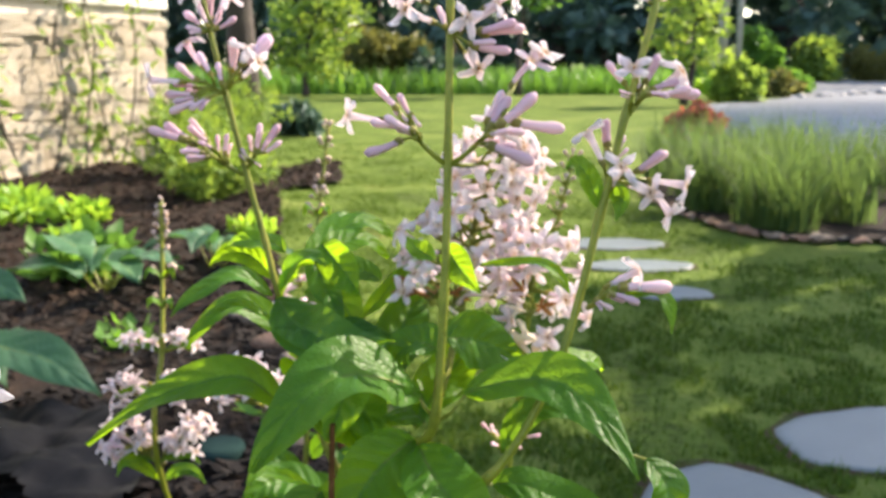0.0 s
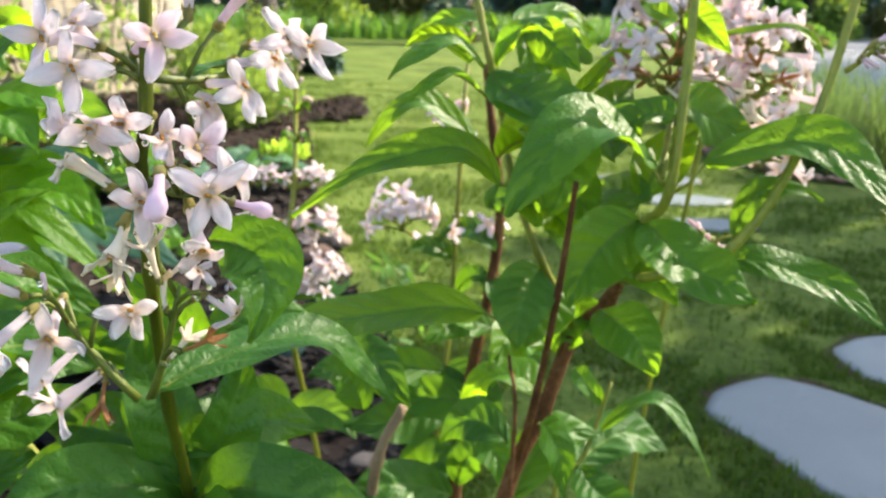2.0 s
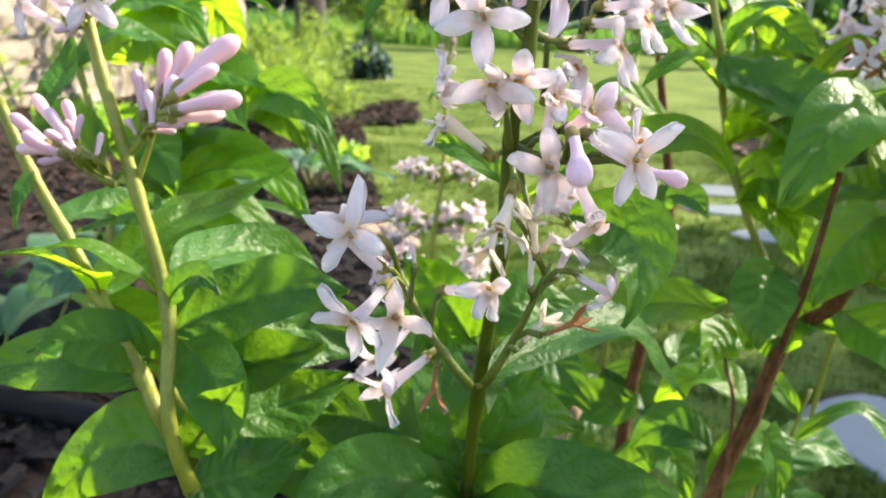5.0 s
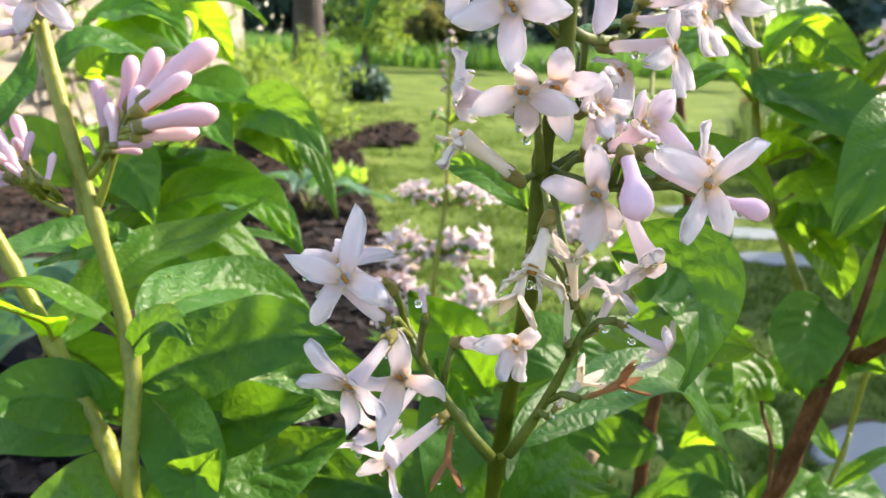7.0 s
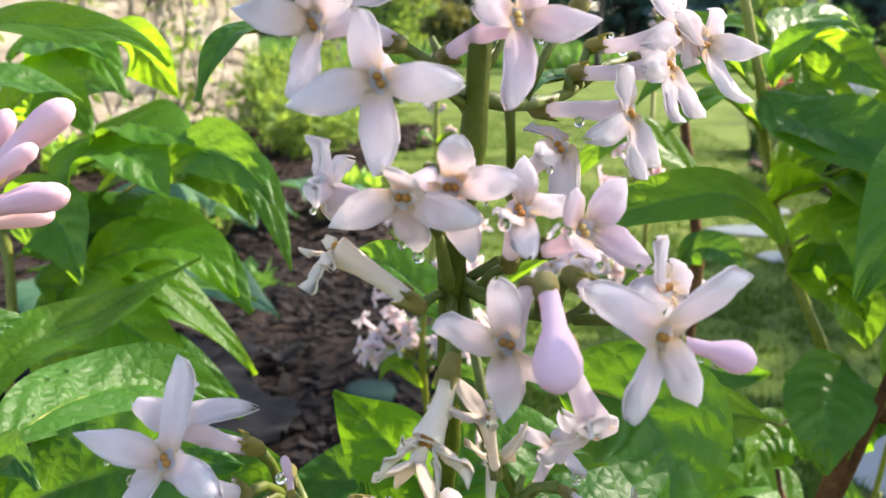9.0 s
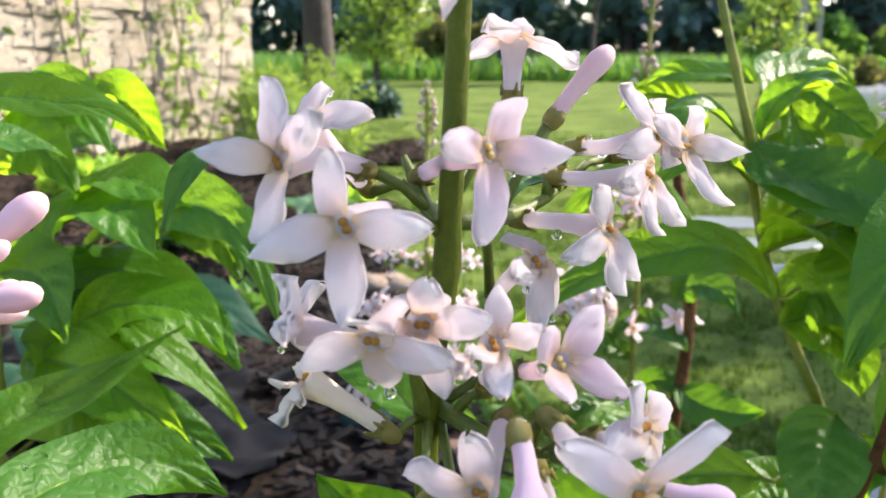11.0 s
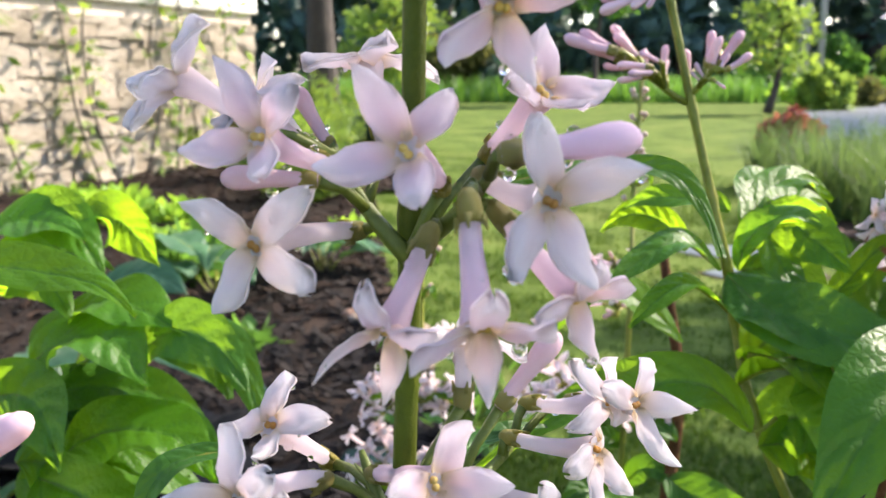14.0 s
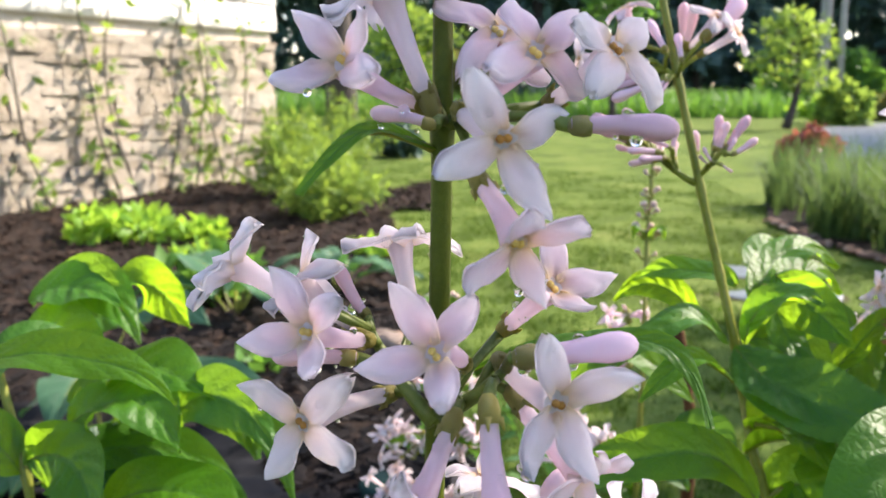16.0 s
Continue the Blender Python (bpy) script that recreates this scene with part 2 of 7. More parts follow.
# Lightened and blued: the haze over the far wood is put into this colour.
DARKFIR = leafy("dark conifer foliage", (0.036, 0.074, 0.062), (0.068, 0.122, 0.098), (0.06, 0.12, 0.06), 0.22, 0.6, 2, None, 0.001, 0.3, True)
OLIVE = leafy("brownish shrub foliage", (0.06, 0.07, 0.02), (0.12, 0.12, 0.035), (0.2, 0.2, 0.05), 0.3, 0.6, 3, None, 0.001, 0.2, True)
REDLEAF = leafy("red shrub foliage", (0.12, 0.03, 0.03), (0.20, 0.06, 0.055), (0.28, 0.08, 0.06), 0.35, 0.5, 6, None, 0.001, 0.3, True)
WATERDROP, wnt, wp, _ = material("water drop")
wp.inputs["Base Color"].default_value, wp.inputs["Roughness"].default_value = (1, 1, 1, 1), 0.0
wp.inputs["IOR"].default_value, wp.inputs["Transmission Weight"].default_value = 1.33, 1.0


# ---- helpers ----
def part(name, bm, mat, parent=None, label=""):
    me = bpy.data.meshes.new(name)
    bm.to_mesh(me)
    bm.free()
    for m in mat if isinstance(mat, (list, tuple)) else [mat]:
        me.materials.append(m)
    for p in me.polygons:
        p.use_smooth = True
    ob = new(name, me)
    if parent:
        ob.parent = parent
        if parent.type == "EMPTY":
            ob.matrix_parent_inverse = Matrix.Translation(-parent.location)
    return tagged(ob, label)


def instance_of(mesh, name, parent, m):
    ob = new(name, mesh)
    ob.parent = parent
    ob.matrix_basis = m
    return ob


def empty(name, label, category, place=(0, 0, 0), group=""):
    ob = new(name)
    ob.location = place
    ob.empty_display_size = 0.05
    return tagged(ob, label, category, group)


def spline(points, n):
    """n + 1 points on a smooth line through the points (Catmull-Rom)."""
    p = [Vector(v) for v in points]
    p = [2 * p[0] - p[1], *p, 2 * p[-1] - p[-2]]
    out = []
    for k in range(n + 1):
        u = k / n * (len(p) - 3)
        i = min(int(u), len(p) - 4)
        f = u - i
        a, b, c, d = p[i:i + 4]
        out.append(0.5 * (2 * b + (c - a) * f + (2 * a - 5 * b + 4 * c - d) * f * f + (3 * b - a - 3 * c + d) * f ** 3))
    return out


def tube(bm, points, radii, sides=8, mat=0, cap=True):
    """A tube along points; radii: one a point."""
    rings, n = [], len(points)
    side = None
    for i, p in enumerate(points):
        t = (points[min(i + 1, n - 1)] - points[max(i - 1, 0)]).normalized()
        if side is None:
            side = t.orthogonal().normalized()
        side = (side - t * side.dot(t)).normalized()
        up = t.cross(side)
        rings.append([bm.verts.new(p + radii[i] * (math.cos(a) * side + math.sin(a) * up)) for a in (2 * math.pi * k / sides for k in range(sides))])
    for a, b in zip(rings, rings[1:]):
        for k in range(sides):
            bm.faces.new((a[k], a[(k + 1) % sides], b[(k + 1) % sides], b[k])).material_index = mat
    if cap:
        bm.faces.new(rings[0][::-1]).material_index = mat
        bm.faces.new(rings[-1]).material_index = mat
    return rings


def axis_matrix(at, z, roll=0.0, size=1.0):
    q = Vector(z).to_track_quat("Z", "Y")
    return Matrix.Translation(at) @ q.to_matrix().to_4x4() @ Matrix.Rotation(roll, 4, "Z") @ Matrix.Scale(size, 4)


# ---- lilac: leaves, florets, buds, stems ----
def curve3(a, m, b, u):
    """The point at u on the parabola that leaves a, passes m half way and ends at b."""
    c = 2 * m - 0.5 * (a + b)
    return a * (1 - u) ** 2 + 2 * c * u * (1 - u) + b * u * u


def leaf(parent, base, mid, tip, width, face, foot=None, fold=0.22, mat=None, fine=1.0, name="leaf"):
    """An ovate leaf with sunken veins and puffed fields between them, on a short leaf stalk. face: the way its upper side looks."""
    a, m, b, n = Vector(base), Vector(mid), Vector(tip), Vector(face).normalized()
    nu, nv = int(44 * fine), int(9 * fine)
    seed = a.x * 31 + b.z * 57 + b.y * 13
    bm = bmesh.new()
    vein = bm.verts.layers.float.new("vein")
    length = (m - a).length + (b - m).length
    grid, lines = [], []
    for i in range(nu + 1):
        u = i / nu
        c = curve3(a, m, b, u)
        c = c + n * (0.022 * length * math.sin(seed * 1.7 + u * 8.5) * math.sin(math.pi * u))
        t = (curve3(a, m, b, min(u + 0.02, 1)) - curve3(a, m, b, max(u - 0.02, 0))).normalized()
        side = t.cross(n).normalized()
        up = side.cross(t).normalized()
        w = 0.5 * width * (math.sin(math.pi * u ** 0.78) ** 0.72 if 0 < u < 1 else 0.0) * (1.0 if u < 0.66 else 1 - 0.32 * ((u - 0.66) / 0.34) ** 1.3)
        w = max(w, 0.0006)
        row = []
        for j in range(-nv, nv + 1):
            v = j / nv
            s = u * 7.0 - abs(v) * 1.35
            k = abs(s - round(s)) * 2
            puff = (1 - (1 - k) ** 2) * (1 - v ** 4) * (1.0 if abs(v) > 0.01 else 0.0)
            wave = 0.075 * width * math.sin(seed + u * 10 + (2 if v > 0 else 0)) * abs(v) ** 1.5
            p = c + side * (v * w * math.cos(fold)) + up * (abs(v) ** 1.2 * w * math.sin(fold) + (0.040 + 0.014 * math.sin(seed * 3 + round(s) * 2.4 + v * 2)) * width * puff + wave)
            vert = bm.verts.new(p)
            vert[vein] = max(0.0, 1 - k * 5) * 0.5 * (1 - 0.5 * abs(v)) if j else 0.8
            row.append(vert)
        grid.append(row)
        lines.append(c - up * 0.0003)
    for r, q in zip(grid, grid[1:]):
        for j in range(2 * nv):
            bm.faces.new((r[j], r[j + 1], q[j + 1], q[j]))
    rad = max(0.0005, width * 0.022)
    tube(bm, lines, [rad * (1 - 0.85 * i / nu) for i in range(nu + 1)], 5, 1)
    if foot is not None:
        f = Vector(foot)
        tube(bm, [f, f.lerp(a, 0.5) - Vector((0, 0, 0.12 * (a - f).length)), a], [rad * 1.3, rad * 1.15, rad], 6, 1)
    if mat in (None, SHADELEAF) and width > 0.016 and a.y < 0.42:
        r = random.Random(round(seed * 1e4))
        for _ in range(r.choice((0, 2, 4, 6))):
            q = grid[r.randrange(4, nu - 3)][r.randrange(1, 2 * nv)]
            d = r.choice((0.0003, 0.0004, 0.0006))
            instance_of(DROP, "water_drop", parent, Matrix.Translation(q.co + n * d * 0.4) @ Matrix.Scale(d, 4))
    return part(name, bm, [mat or LEAF, STALK], parent)


PETAL_VERTS = 2 * 13 * 9


def petal(bm, blush, core, ang, length, width, rise, hook, rnd):
    """One fleshy lobe from the throat outward, with a narrow foot, widest past its middle, a rounded hooked tip and rolled uneven edges; its tip stands rise above the throat."""
    nu, nv = 12, 4
    sheets = []
    d, e = Vector((math.cos(ang), math.sin(ang), 0)), Vector((-math.sin(ang), math.cos(ang), 0))
    sway = 0.05 * math.sin(rnd * 40)
    for top in (1, -1):
        g = []
        for i in range(nu + 1):
            u = i / nu
            end = max(0.0, (u - 0.46) / 0.54)
            w = width * 0.5 * (0.52 + 0.48 * math.sin(math.pi * min(0.5, 0.03 + u * 0.98))) * max(0.0, 1 - end ** 2.05) ** 0.66
            r = 0.045 + u * (length - 0.045)
            z = rise * u ** 1.35 + 0.035 * math.sin(math.pi * u) + hook * max(0, u - 0.78) ** 1.2 * 0.9
            row = []
            for j in range(-nv, nv + 1):
                v = j / nv
                nick = 1 + u * (0.035 * math.sin(rnd * 70 + u * 23 + (3 if j > 0 else 0)) + 0.025 * math.sin(rnd * 31 + u * 41 - (2 if j > 0 else 0))) * abs(v)
                roll = -0.050 * u * v ** 2 - 0.045 * u * v ** 6 + 0.050 * (1 - u) * v * v + 0.07 * max(0, u - 0.7) * v * v - 0.014 * math.exp(-(v * 3.0) ** 2) * (1 - 0.6 * u)
                ripple = 0.010 * math.sin(rnd * 50 + u * 9 + v * 3) + 0.006 * math.sin(rnd * 90 + v * 8 - u * 13)
                thick = top * (0.010 + 0.020 * math.sqrt(max(0.0, 1 - v * v))) * (1 if 0 < i < nu else 0.5)
                q = bm.verts.new(d * r + e * (max(w * nick, 0.012) * v + sway * u * u) + Vector((0, 0, z + roll + ripple + thick)))
                q[blush] = min(1.0, 0.95 * (1 - u) ** 1.2 * (1 - 0.45 * v * v) + 0.2 * math.exp(-(v * 2.2) ** 2) * (1 - u))
                q[core] = 0.75 * math.exp(-(r / 0.105) ** 2)
                row.append(q)
            g.append(row)
        sheets.append(g)
    for s, g in enumerate(sheets):
        for r, q in zip(g, g[1:]):
            for j in range(2 * nv):
                f = (r[j], r[j + 1], q[j + 1], q[j])
                bm.faces.new(f if s else f[::-1])
    t, b = sheets
    rim = [(t[0][j], b[0][j]) for j in range(2 * nv + 1)]
    rim = [(t[i][0], b[i][0]) for i in range(nu, 0, -1)] + rim + [(t[i][-1], b[i][-1]) for i in range(1, nu + 1)] + [(t[nu][j], b[nu][j]) for j in range(2 * nv - 1, 0, -1)]
    for (p, q), (r, s) in zip(rim, rim[1:] + rim[:1]):
        bm.faces.new((p, q, s, r))


def floret_body(bm, blush, rng, long):
    """The flaring tube under the lobes, down to a calyx at -long, the small open throat and its anthers."""
    bend = rng.uniform(-0.05, 0.05)
    line = [Vector((bend * math.sin(math.pi * u), 0, -long * (1 - u) + 0.012 * u)) for u in (0, 0.2, 0.45, 0.7, 0.86, 0.95, 1.0)]
    for k, ring in enumerate(tube(bm, line, [0.056, 0.058, 0.062, 0.074, 0.090, 0.104, 0.100], 12, 0, False)):
        for q in ring:
            q[blush] = (0.35, 0.45, 0.6, 0.7, 0.75, 0.7, 0.6)[k]
    tube(bm, [Vector((0, 0, z)) for z in (0.016, 0.026, 0.020, -0.03)], [0.098, 0.070, 0.054, 0.040], 12, 0, False)
    tube(bm, [Vector((0, 0, z)) for z in (-0.03, 0.008)], [0.050, 0.052], 10, 1)
    for k in range(2):
        a = k * 3.14 + rng.random() * 2.0
        c = Vector((0.024 * math.cos(a), 0.024 * math.sin(a), 0.0))
        tube(bm, [c + Vector((0, 0, z)) for z in (-0.02, 0.014, 0.042, 0.054)], [0.020, 0.028, 0.025, 0.008], 8, 1)
    tube(bm, [Vector((0, 0, z - long)) for z in (-0.05, -0.01, 0.06, 0.13)], [0.030, 0.060, 0.070, 0.066], 9, 2)
    for k in range(4):
        a = k * math.pi / 2 + 0.4
        d = Vector((math.cos(a), math.sin(a), 0))
        tube(bm, [d * 0.062 + Vector((0, 0, 0.10 - long)), d * 0.084 + Vector((0, 0, 0.18 - long))], [0.028, 0.006], 4, 2)


def floret_data(bm, skin):
    me = bpy.data.meshes.new("floret")
    bm.to_mesh(me)
    bm.free()
    for m in (skin, THROAT_PALE if skin == PETAL_PINK else THROAT, CALYX):
        me.materials.append(m)
    for p in me.polygons:
        p.use_smooth = True
    return me


def floret_mesh(seed, skin, open_by, slim=1.0, hooked=0.6):
    """A four-lobed flower one unit wide that faces +z; its throat is at the origin and its tube runs down to -z."""
    rng = random.Random(seed)
    bm = bmesh.new()
    blush, core = bm.verts.layers.float.new("vein"), bm.verts.layers.float.new("core")
    for k in range(4):
        petal(bm, blush, core, k * math.pi / 2 + rng.uniform(-0.2, 0.2), rng.uniform(0.43, 0.50), rng.uniform(0.195, 0.23) * slim, 0.42 * (open_by + rng.uniform(-0.25, 0.25)), rng.uniform(-0.3, hooked), rng.random())
    floret_body(bm, blush, rng, 0.78)
    return floret_data(bm, skin)


def bloom_mesh(seed, skin, lobes, long, slim=1.0):
    """A flower with four lobes of its own: rows of the turn round its axis, the length and the angle above the throat's plane, in degrees."""
    rng = random.Random(seed)
    bm = bmesh.new()
    blush, core = bm.verts.layers.float.new("vein"), bm.verts.layers.float.new("core")
    for turn, length, above in lobes:
        a = radians(max(-48, min(58, above)))
        petal(bm, blush, core, radians(turn), 0.965 * length * math.cos(a), min(0.235, length * 0.455) * rng.uniform(0.93, 1.07) * slim, length * math.sin(a), rng.uniform(-0.3, 0.5), rng.random())
    floret_body(bm, blush, rng, long)
    return floret_data(bm, skin)


def bud_mesh(seed, skin, stout=1.0):
    """A closed club-shaped flower one unit long, from its foot at the origin to +z."""
    rng = random.Random(seed)
    bm = bmesh.new()
    fat = rng.uniform(0.12, 0.15) * stout
    us = [0.0, 0.12, 0.3, 0.48, 0.62, 0.74, 0.85, 0.93, 0.98, 1.0]
    rs = [0.075, 0.08, 0.085, 0.095, 0.7 * fat + 0.02, fat, fat * 0.98, fat * 0.78, fat * 0.45, 0.012]
    bend = rng.uniform(-0.06, 0.06)
    rings = tube(bm, [Vector((bend * math.sin(math.pi * u), 0, u)) for u in us], rs, 12, 0)
    for i, ring in enumerate(rings):
        for k, v in enumerate(ring):
            if us[i] > 0.6 and k % 3 == 0:
                v.co.x *= 0.9
                v.co.y *= 0.9
    tube(bm, [Vector((0, 0, z)) for z in (-0.03, 0.02, 0.12, 0.19)], [0.05, 0.095, 0.108, 0.095], 8, 1)
    me = bpy.data.meshes.new("bud")
    bm.to_mesh(me)
    bm.free()
    for m in (skin, CALYX):
        me.materials.append(m)
    for p in me.polygons:
        p.use_smooth = True
    return me


FLORET = {
    "w": [floret_mesh(s, PETAL, o) for s, o in ((1, -0.12), (2, 0.1), (3, -0.3), (4, 0.25), (5, 0.0))],
    "p": [floret_mesh(s, PETAL_PINK, o) for s, o in ((11, 0.05), (12, -0.2), (13, 0.3))],
    "d": [floret_mesh(s, PETAL_PINK, o, 1.05, 0.25) for s, o in ((14, 0.9), (15, 1.1), (16, 0.8))],
    "c": [floret_mesh(s, CREAM, o) for s, o in ((21, 1.1), (22, 0.8))],
    "x": [floret_mesh(s, WILT, o) for s, o in ((31, 1.3), (32, 1.6))],
}
BUDS = {"b": [bud_mesh(s, BUD) for s in (41, 42, 43)], "k": [bud_mesh(s, CLOSING, 1.1) for s in (51, 52)], "n": [bud_mesh(s, DRYBUD, 1.9) for s in (61, 62)], "t": [bud_mesh(s, CLOSING, 1.5) for s in (66, 67)]}
WIDE = 0.0170
SKINS = {"w": PETAL, "p": PETAL_PINK, "d": PETAL_PINK, "c": CREAM, "x": WILT}
NAMES = {"w": ("floret", ""), "p": ("floret", "pale pink four-lobed floret"), "d": ("floret", "drooping pale pink floret"), "c": ("floret", "fading cream floret"), "x": ("floret", "wilted rust-brown floret"), "b": ("bud", ""), "k": ("bud", ""), "n": ("bud", "dry beige bud"), "t": ("bud", "swollen lilac-pink bud")}


def drop_mesh():
    bm = bmesh.new()
    bmesh.ops.create_icosphere(bm, subdivisions=2, radius=1.0)
    for q in bm.verts:
        q.co.z *= 1.15 if q.co.z < 0 else 0.9
    me = bpy.data.meshes.new("water_drop")
    bm.to_mesh(me)
    bm.free()
    me.materials.append(WATERDROP)
    for p in me.polygons:
        p.use_smooth = True
    return me


DROP = drop_mesh()


def stem(parent, points, r0, r1, mat=None, label="", name="stem"):
    pts = spline(points, 6 * (len(points) - 1))
    n = len(pts) - 1
    bm = bmesh.new()
    tube(bm, pts, [(r0 + (r1 - r0) * i / n) * (1.22 if i % 6 == 0 and 0 < i < n else 1.0) for i in range(n + 1)], 10)
    return part(name, bm, mat or STALK, parent, label)


def flower(parent, kind, throat, foot, size=1.0, lobes=None):
    """A floret (or, for the kinds b, k and n, a bud) from its foot to its throat or tip; lobes as in bloom_mesh."""
    a, b = Vector(throat), Vector(foot)
    rng = random.Random(round(a.x * 9e4) ^ round(a.z * 7e4))
    name, label = NAMES[kind]
    ax = (a - b).normalized()
    if kind in "bknt":
        m = axis_matrix(b, a - b, rng.uniform(0, 6.3), max(0.004, (a - b).length) * size)
        ob = instance_of(rng.choice(BUDS[kind]), name, parent, m)
    elif lobes:
        ref = Vector((0, 0, 1)) if abs(ax.z) < 0.9 else Vector((0, 1, 0))
        u = (ref - ax * ref.dot(ax)).normalized()
        v = ax.cross(u)
        m = Matrix.Translation(a) @ Matrix((u, v, ax)).transposed().to_4x4() @ Matrix.Scale(WIDE, 4)
        ob = instance_of(bloom_mesh(rng.random(), SKINS[kind], lobes, (a - b).length / WIDE, 0.8 if kind == "c" else 1.0), name, parent, m)
    else:
        m = axis_matrix(a, a - b, rng.uniform(-0.35, 0.35) + math.pi / 4, WIDE * size * rng.uniform(0.94, 1.06))
        ob = instance_of(rng.choice(FLORET[kind]), name, parent, m)
    return tagged(ob, label)


def cluster(parent, node, flowers, wet=False):
    """A side branch from node that carries flowers: rows of kind, size, throat, foot and, where they are given, lobes."""
    node = Vector(node)
    if not wet:
        rng = random.Random(round(node.x * 5e4) ^ round(node.z * 9e4))
        for kind, size, throat, foot in flowers[:]:
            if kind == "b" and rng.random() < 0.6:
                a, b = Vector(throat), Vector(foot)
                side = (a - b).cross(Vector((rng.uniform(-1, 1), 0.3, rng.uniform(-1, 1)))).normalized() * (a - b).length * rng.choice((-0.42, 0.42))
                b = b.lerp(node, 0.12)
                flowers.append(("b", 1.0, tuple(b + (a - b) * rng.uniform(0.5, 0.85) + side), tuple(b + side * 0.2)))
    bm = bmesh.new()
    feet = [Vector(row[3]) for row in flowers]
    mean = sum(feet, Vector()) / len(feet)
    reach = (mean - node) * 1.25
    far = reach.length_squared
    bend = Vector((0, 0, -0.06 * reach.length))
    axis = [node + reach * u + bend * (4 * u * (1 - u)) for u in (0, 0.2, 0.4, 0.6, 0.8, 1.0)]
    tube(bm, axis, [0.0011, 0.0010, 0.0009, 0.0008, 0.0007, 0.0004], 7)
    for f in feet:
        u = max(0.0, min(0.95, (f - node).dot(reach) / max(far, 1e-9) - (f - node).cross(reach).length / max(far, 1e-9) * 0.7))
        root = node + reach * u + bend * (4 * u * (1 - u))
        tube(bm, [root, root.lerp(f, 0.5) + Vector((0, 0, 0.0004)) - bend * 0.4, f], [0.0007, 0.0006, 0.0008], 6)
        tube(bm, [root, root.lerp(f, 0.45) + Vector((0, 0, 0.0016))], [0.0007, 0.0001], 4)
    part("spur", bm, SPURGREEN if wet else STALK, parent)
    for kind, size, throat, foot, *lobes in flowers:
        ob = flower(parent, kind, throat, foot, size, lobes[0] if lobes else None)
        if wet:
            rng = random.Random(round(throat[0] * 8e4) + round(throat[2] * 3e4))
            a, b = Vector(throat), Vector(foot)
            for _ in range(rng.choice((4, 5, 6, 7))):
                d = rng.choice((0.0002, 0.00025, 0.0003, 0.0004, 0.0005, 0.0007))
                if kind in "bknt":
                    spot = a.lerp(b, rng.uniform(0.25, 0.9)) + Vector((rng.uniform(-1, 1), rng.uniform(-1, 0.2), rng.choice((-1.2, 1.0)))).normalized() * (0.0010 + d * 0.4)
                elif rng.random() < 0.35:
                    spot = a.lerp(b, rng.uniform(0.15, 0.8)) + Vector((rng.uniform(-1, 1), rng.uniform(-1, 0.2), rng.choice((-1, 1)))).normalized() * (0.0011 + d * 0.5)
                else:
                    q = ob.data.vertices[rng.randrange(4) * PETAL_VERTS + rng.randrange(3, 13) * 9 + rng.choice((0, 1, 4, 8))]
                    spot = ob.matrix_basis @ q.co + Vector((0, -0.4, -0.6)) * d
                instance_of(DROP, "water_drop", parent, Matrix.Translation(spot) @ Matrix.Scale(d, 4))


def panicle(parent, low, high, radius, n, kinds, seed, size=1.0):
    """A loose cone of florets and buds round a line, each facing outward and a little up."""
    rng = random.Random(seed)
    a, b = Vector(low), Vector(high)
    ax = (b - a).normalized()
    s = ax.orthogonal().normalized()
    q = ax.cross(s)
    for tier in range(max(1, n // 6)):
        rows = []
        u = (tier + 0.5) / max(1, n // 6)
        c = a.lerp(b, u)
        for k in range(6):
            ang = k * math.pi / 3 + tier * 0.5 + rng.uniform(-0.3, 0.3)
            d = (s * math.cos(ang) + q * math.sin(ang) + ax * rng.uniform(-0.3, 0.5)).normalized()
            r = radius * (1.05 - 0.5 * u) * rng.uniform(0.75, 1.1)
            end = c + d * r + ax * rng.uniform(-0.2, 0.2) * radius
            kind = rng.choice(kinds)
            back = min(r * 0.8, (0.013 if kind in "wpdcx" else 0.011) * size)
            rows.append((kind, size * (1.0 if kind in "wpdcx" else 1.0), end, end - d * back))
        cluster(parent, c - ax * 0.004, rows)


def tier(parent, node, out, up, n, kinds, size, seed):
    """Two opposite flower branches at one node of a spike, each a fan of n flowers between the given reaches and rises, over a narrow bent leaf."""
    rng = random.Random(seed)
    o = Vector(node)
    for side in (-1, 1):
        rows = []
        for k in range(n):
            u = (k + rng.uniform(0.2, 0.8)) / n
            across = out[0] + (out[1] - out[0]) * u
            throat = Vector((side * across, rng.uniform(-0.45, 0.35) * across, rng.uniform(up[0], up[1])))
            d = (throat.normalized() + Vector((rng.uniform(-0.5, 0.5), rng.uniform(-0.7, 0.2), rng.uniform(-0.3, 0.5)))).normalized()
            kind = rng.choice(kinds)
            long = min((0.013 if kind in "wp" else 0.0095) * size, 0.75 * throat.length)
            rows.append((kind, size if kind in "wp" else 1.0, o + throat, o + throat - d * long))
        cluster(parent, o, rows, False)
        wide = max(out[1], 0.009)
        if out[1] > 0.006:
            leaf(parent, o, o + Vector((side * wide * 0.55, -0.004, 0.006)), o + Vector((side * wide * 0.85, -0.006, 0.001)), 0.0055, (0, -0.5, 0.85), None, 0.2, None, 0.6)


# ---- ground, beds, stones ----
rng = random.Random(7)


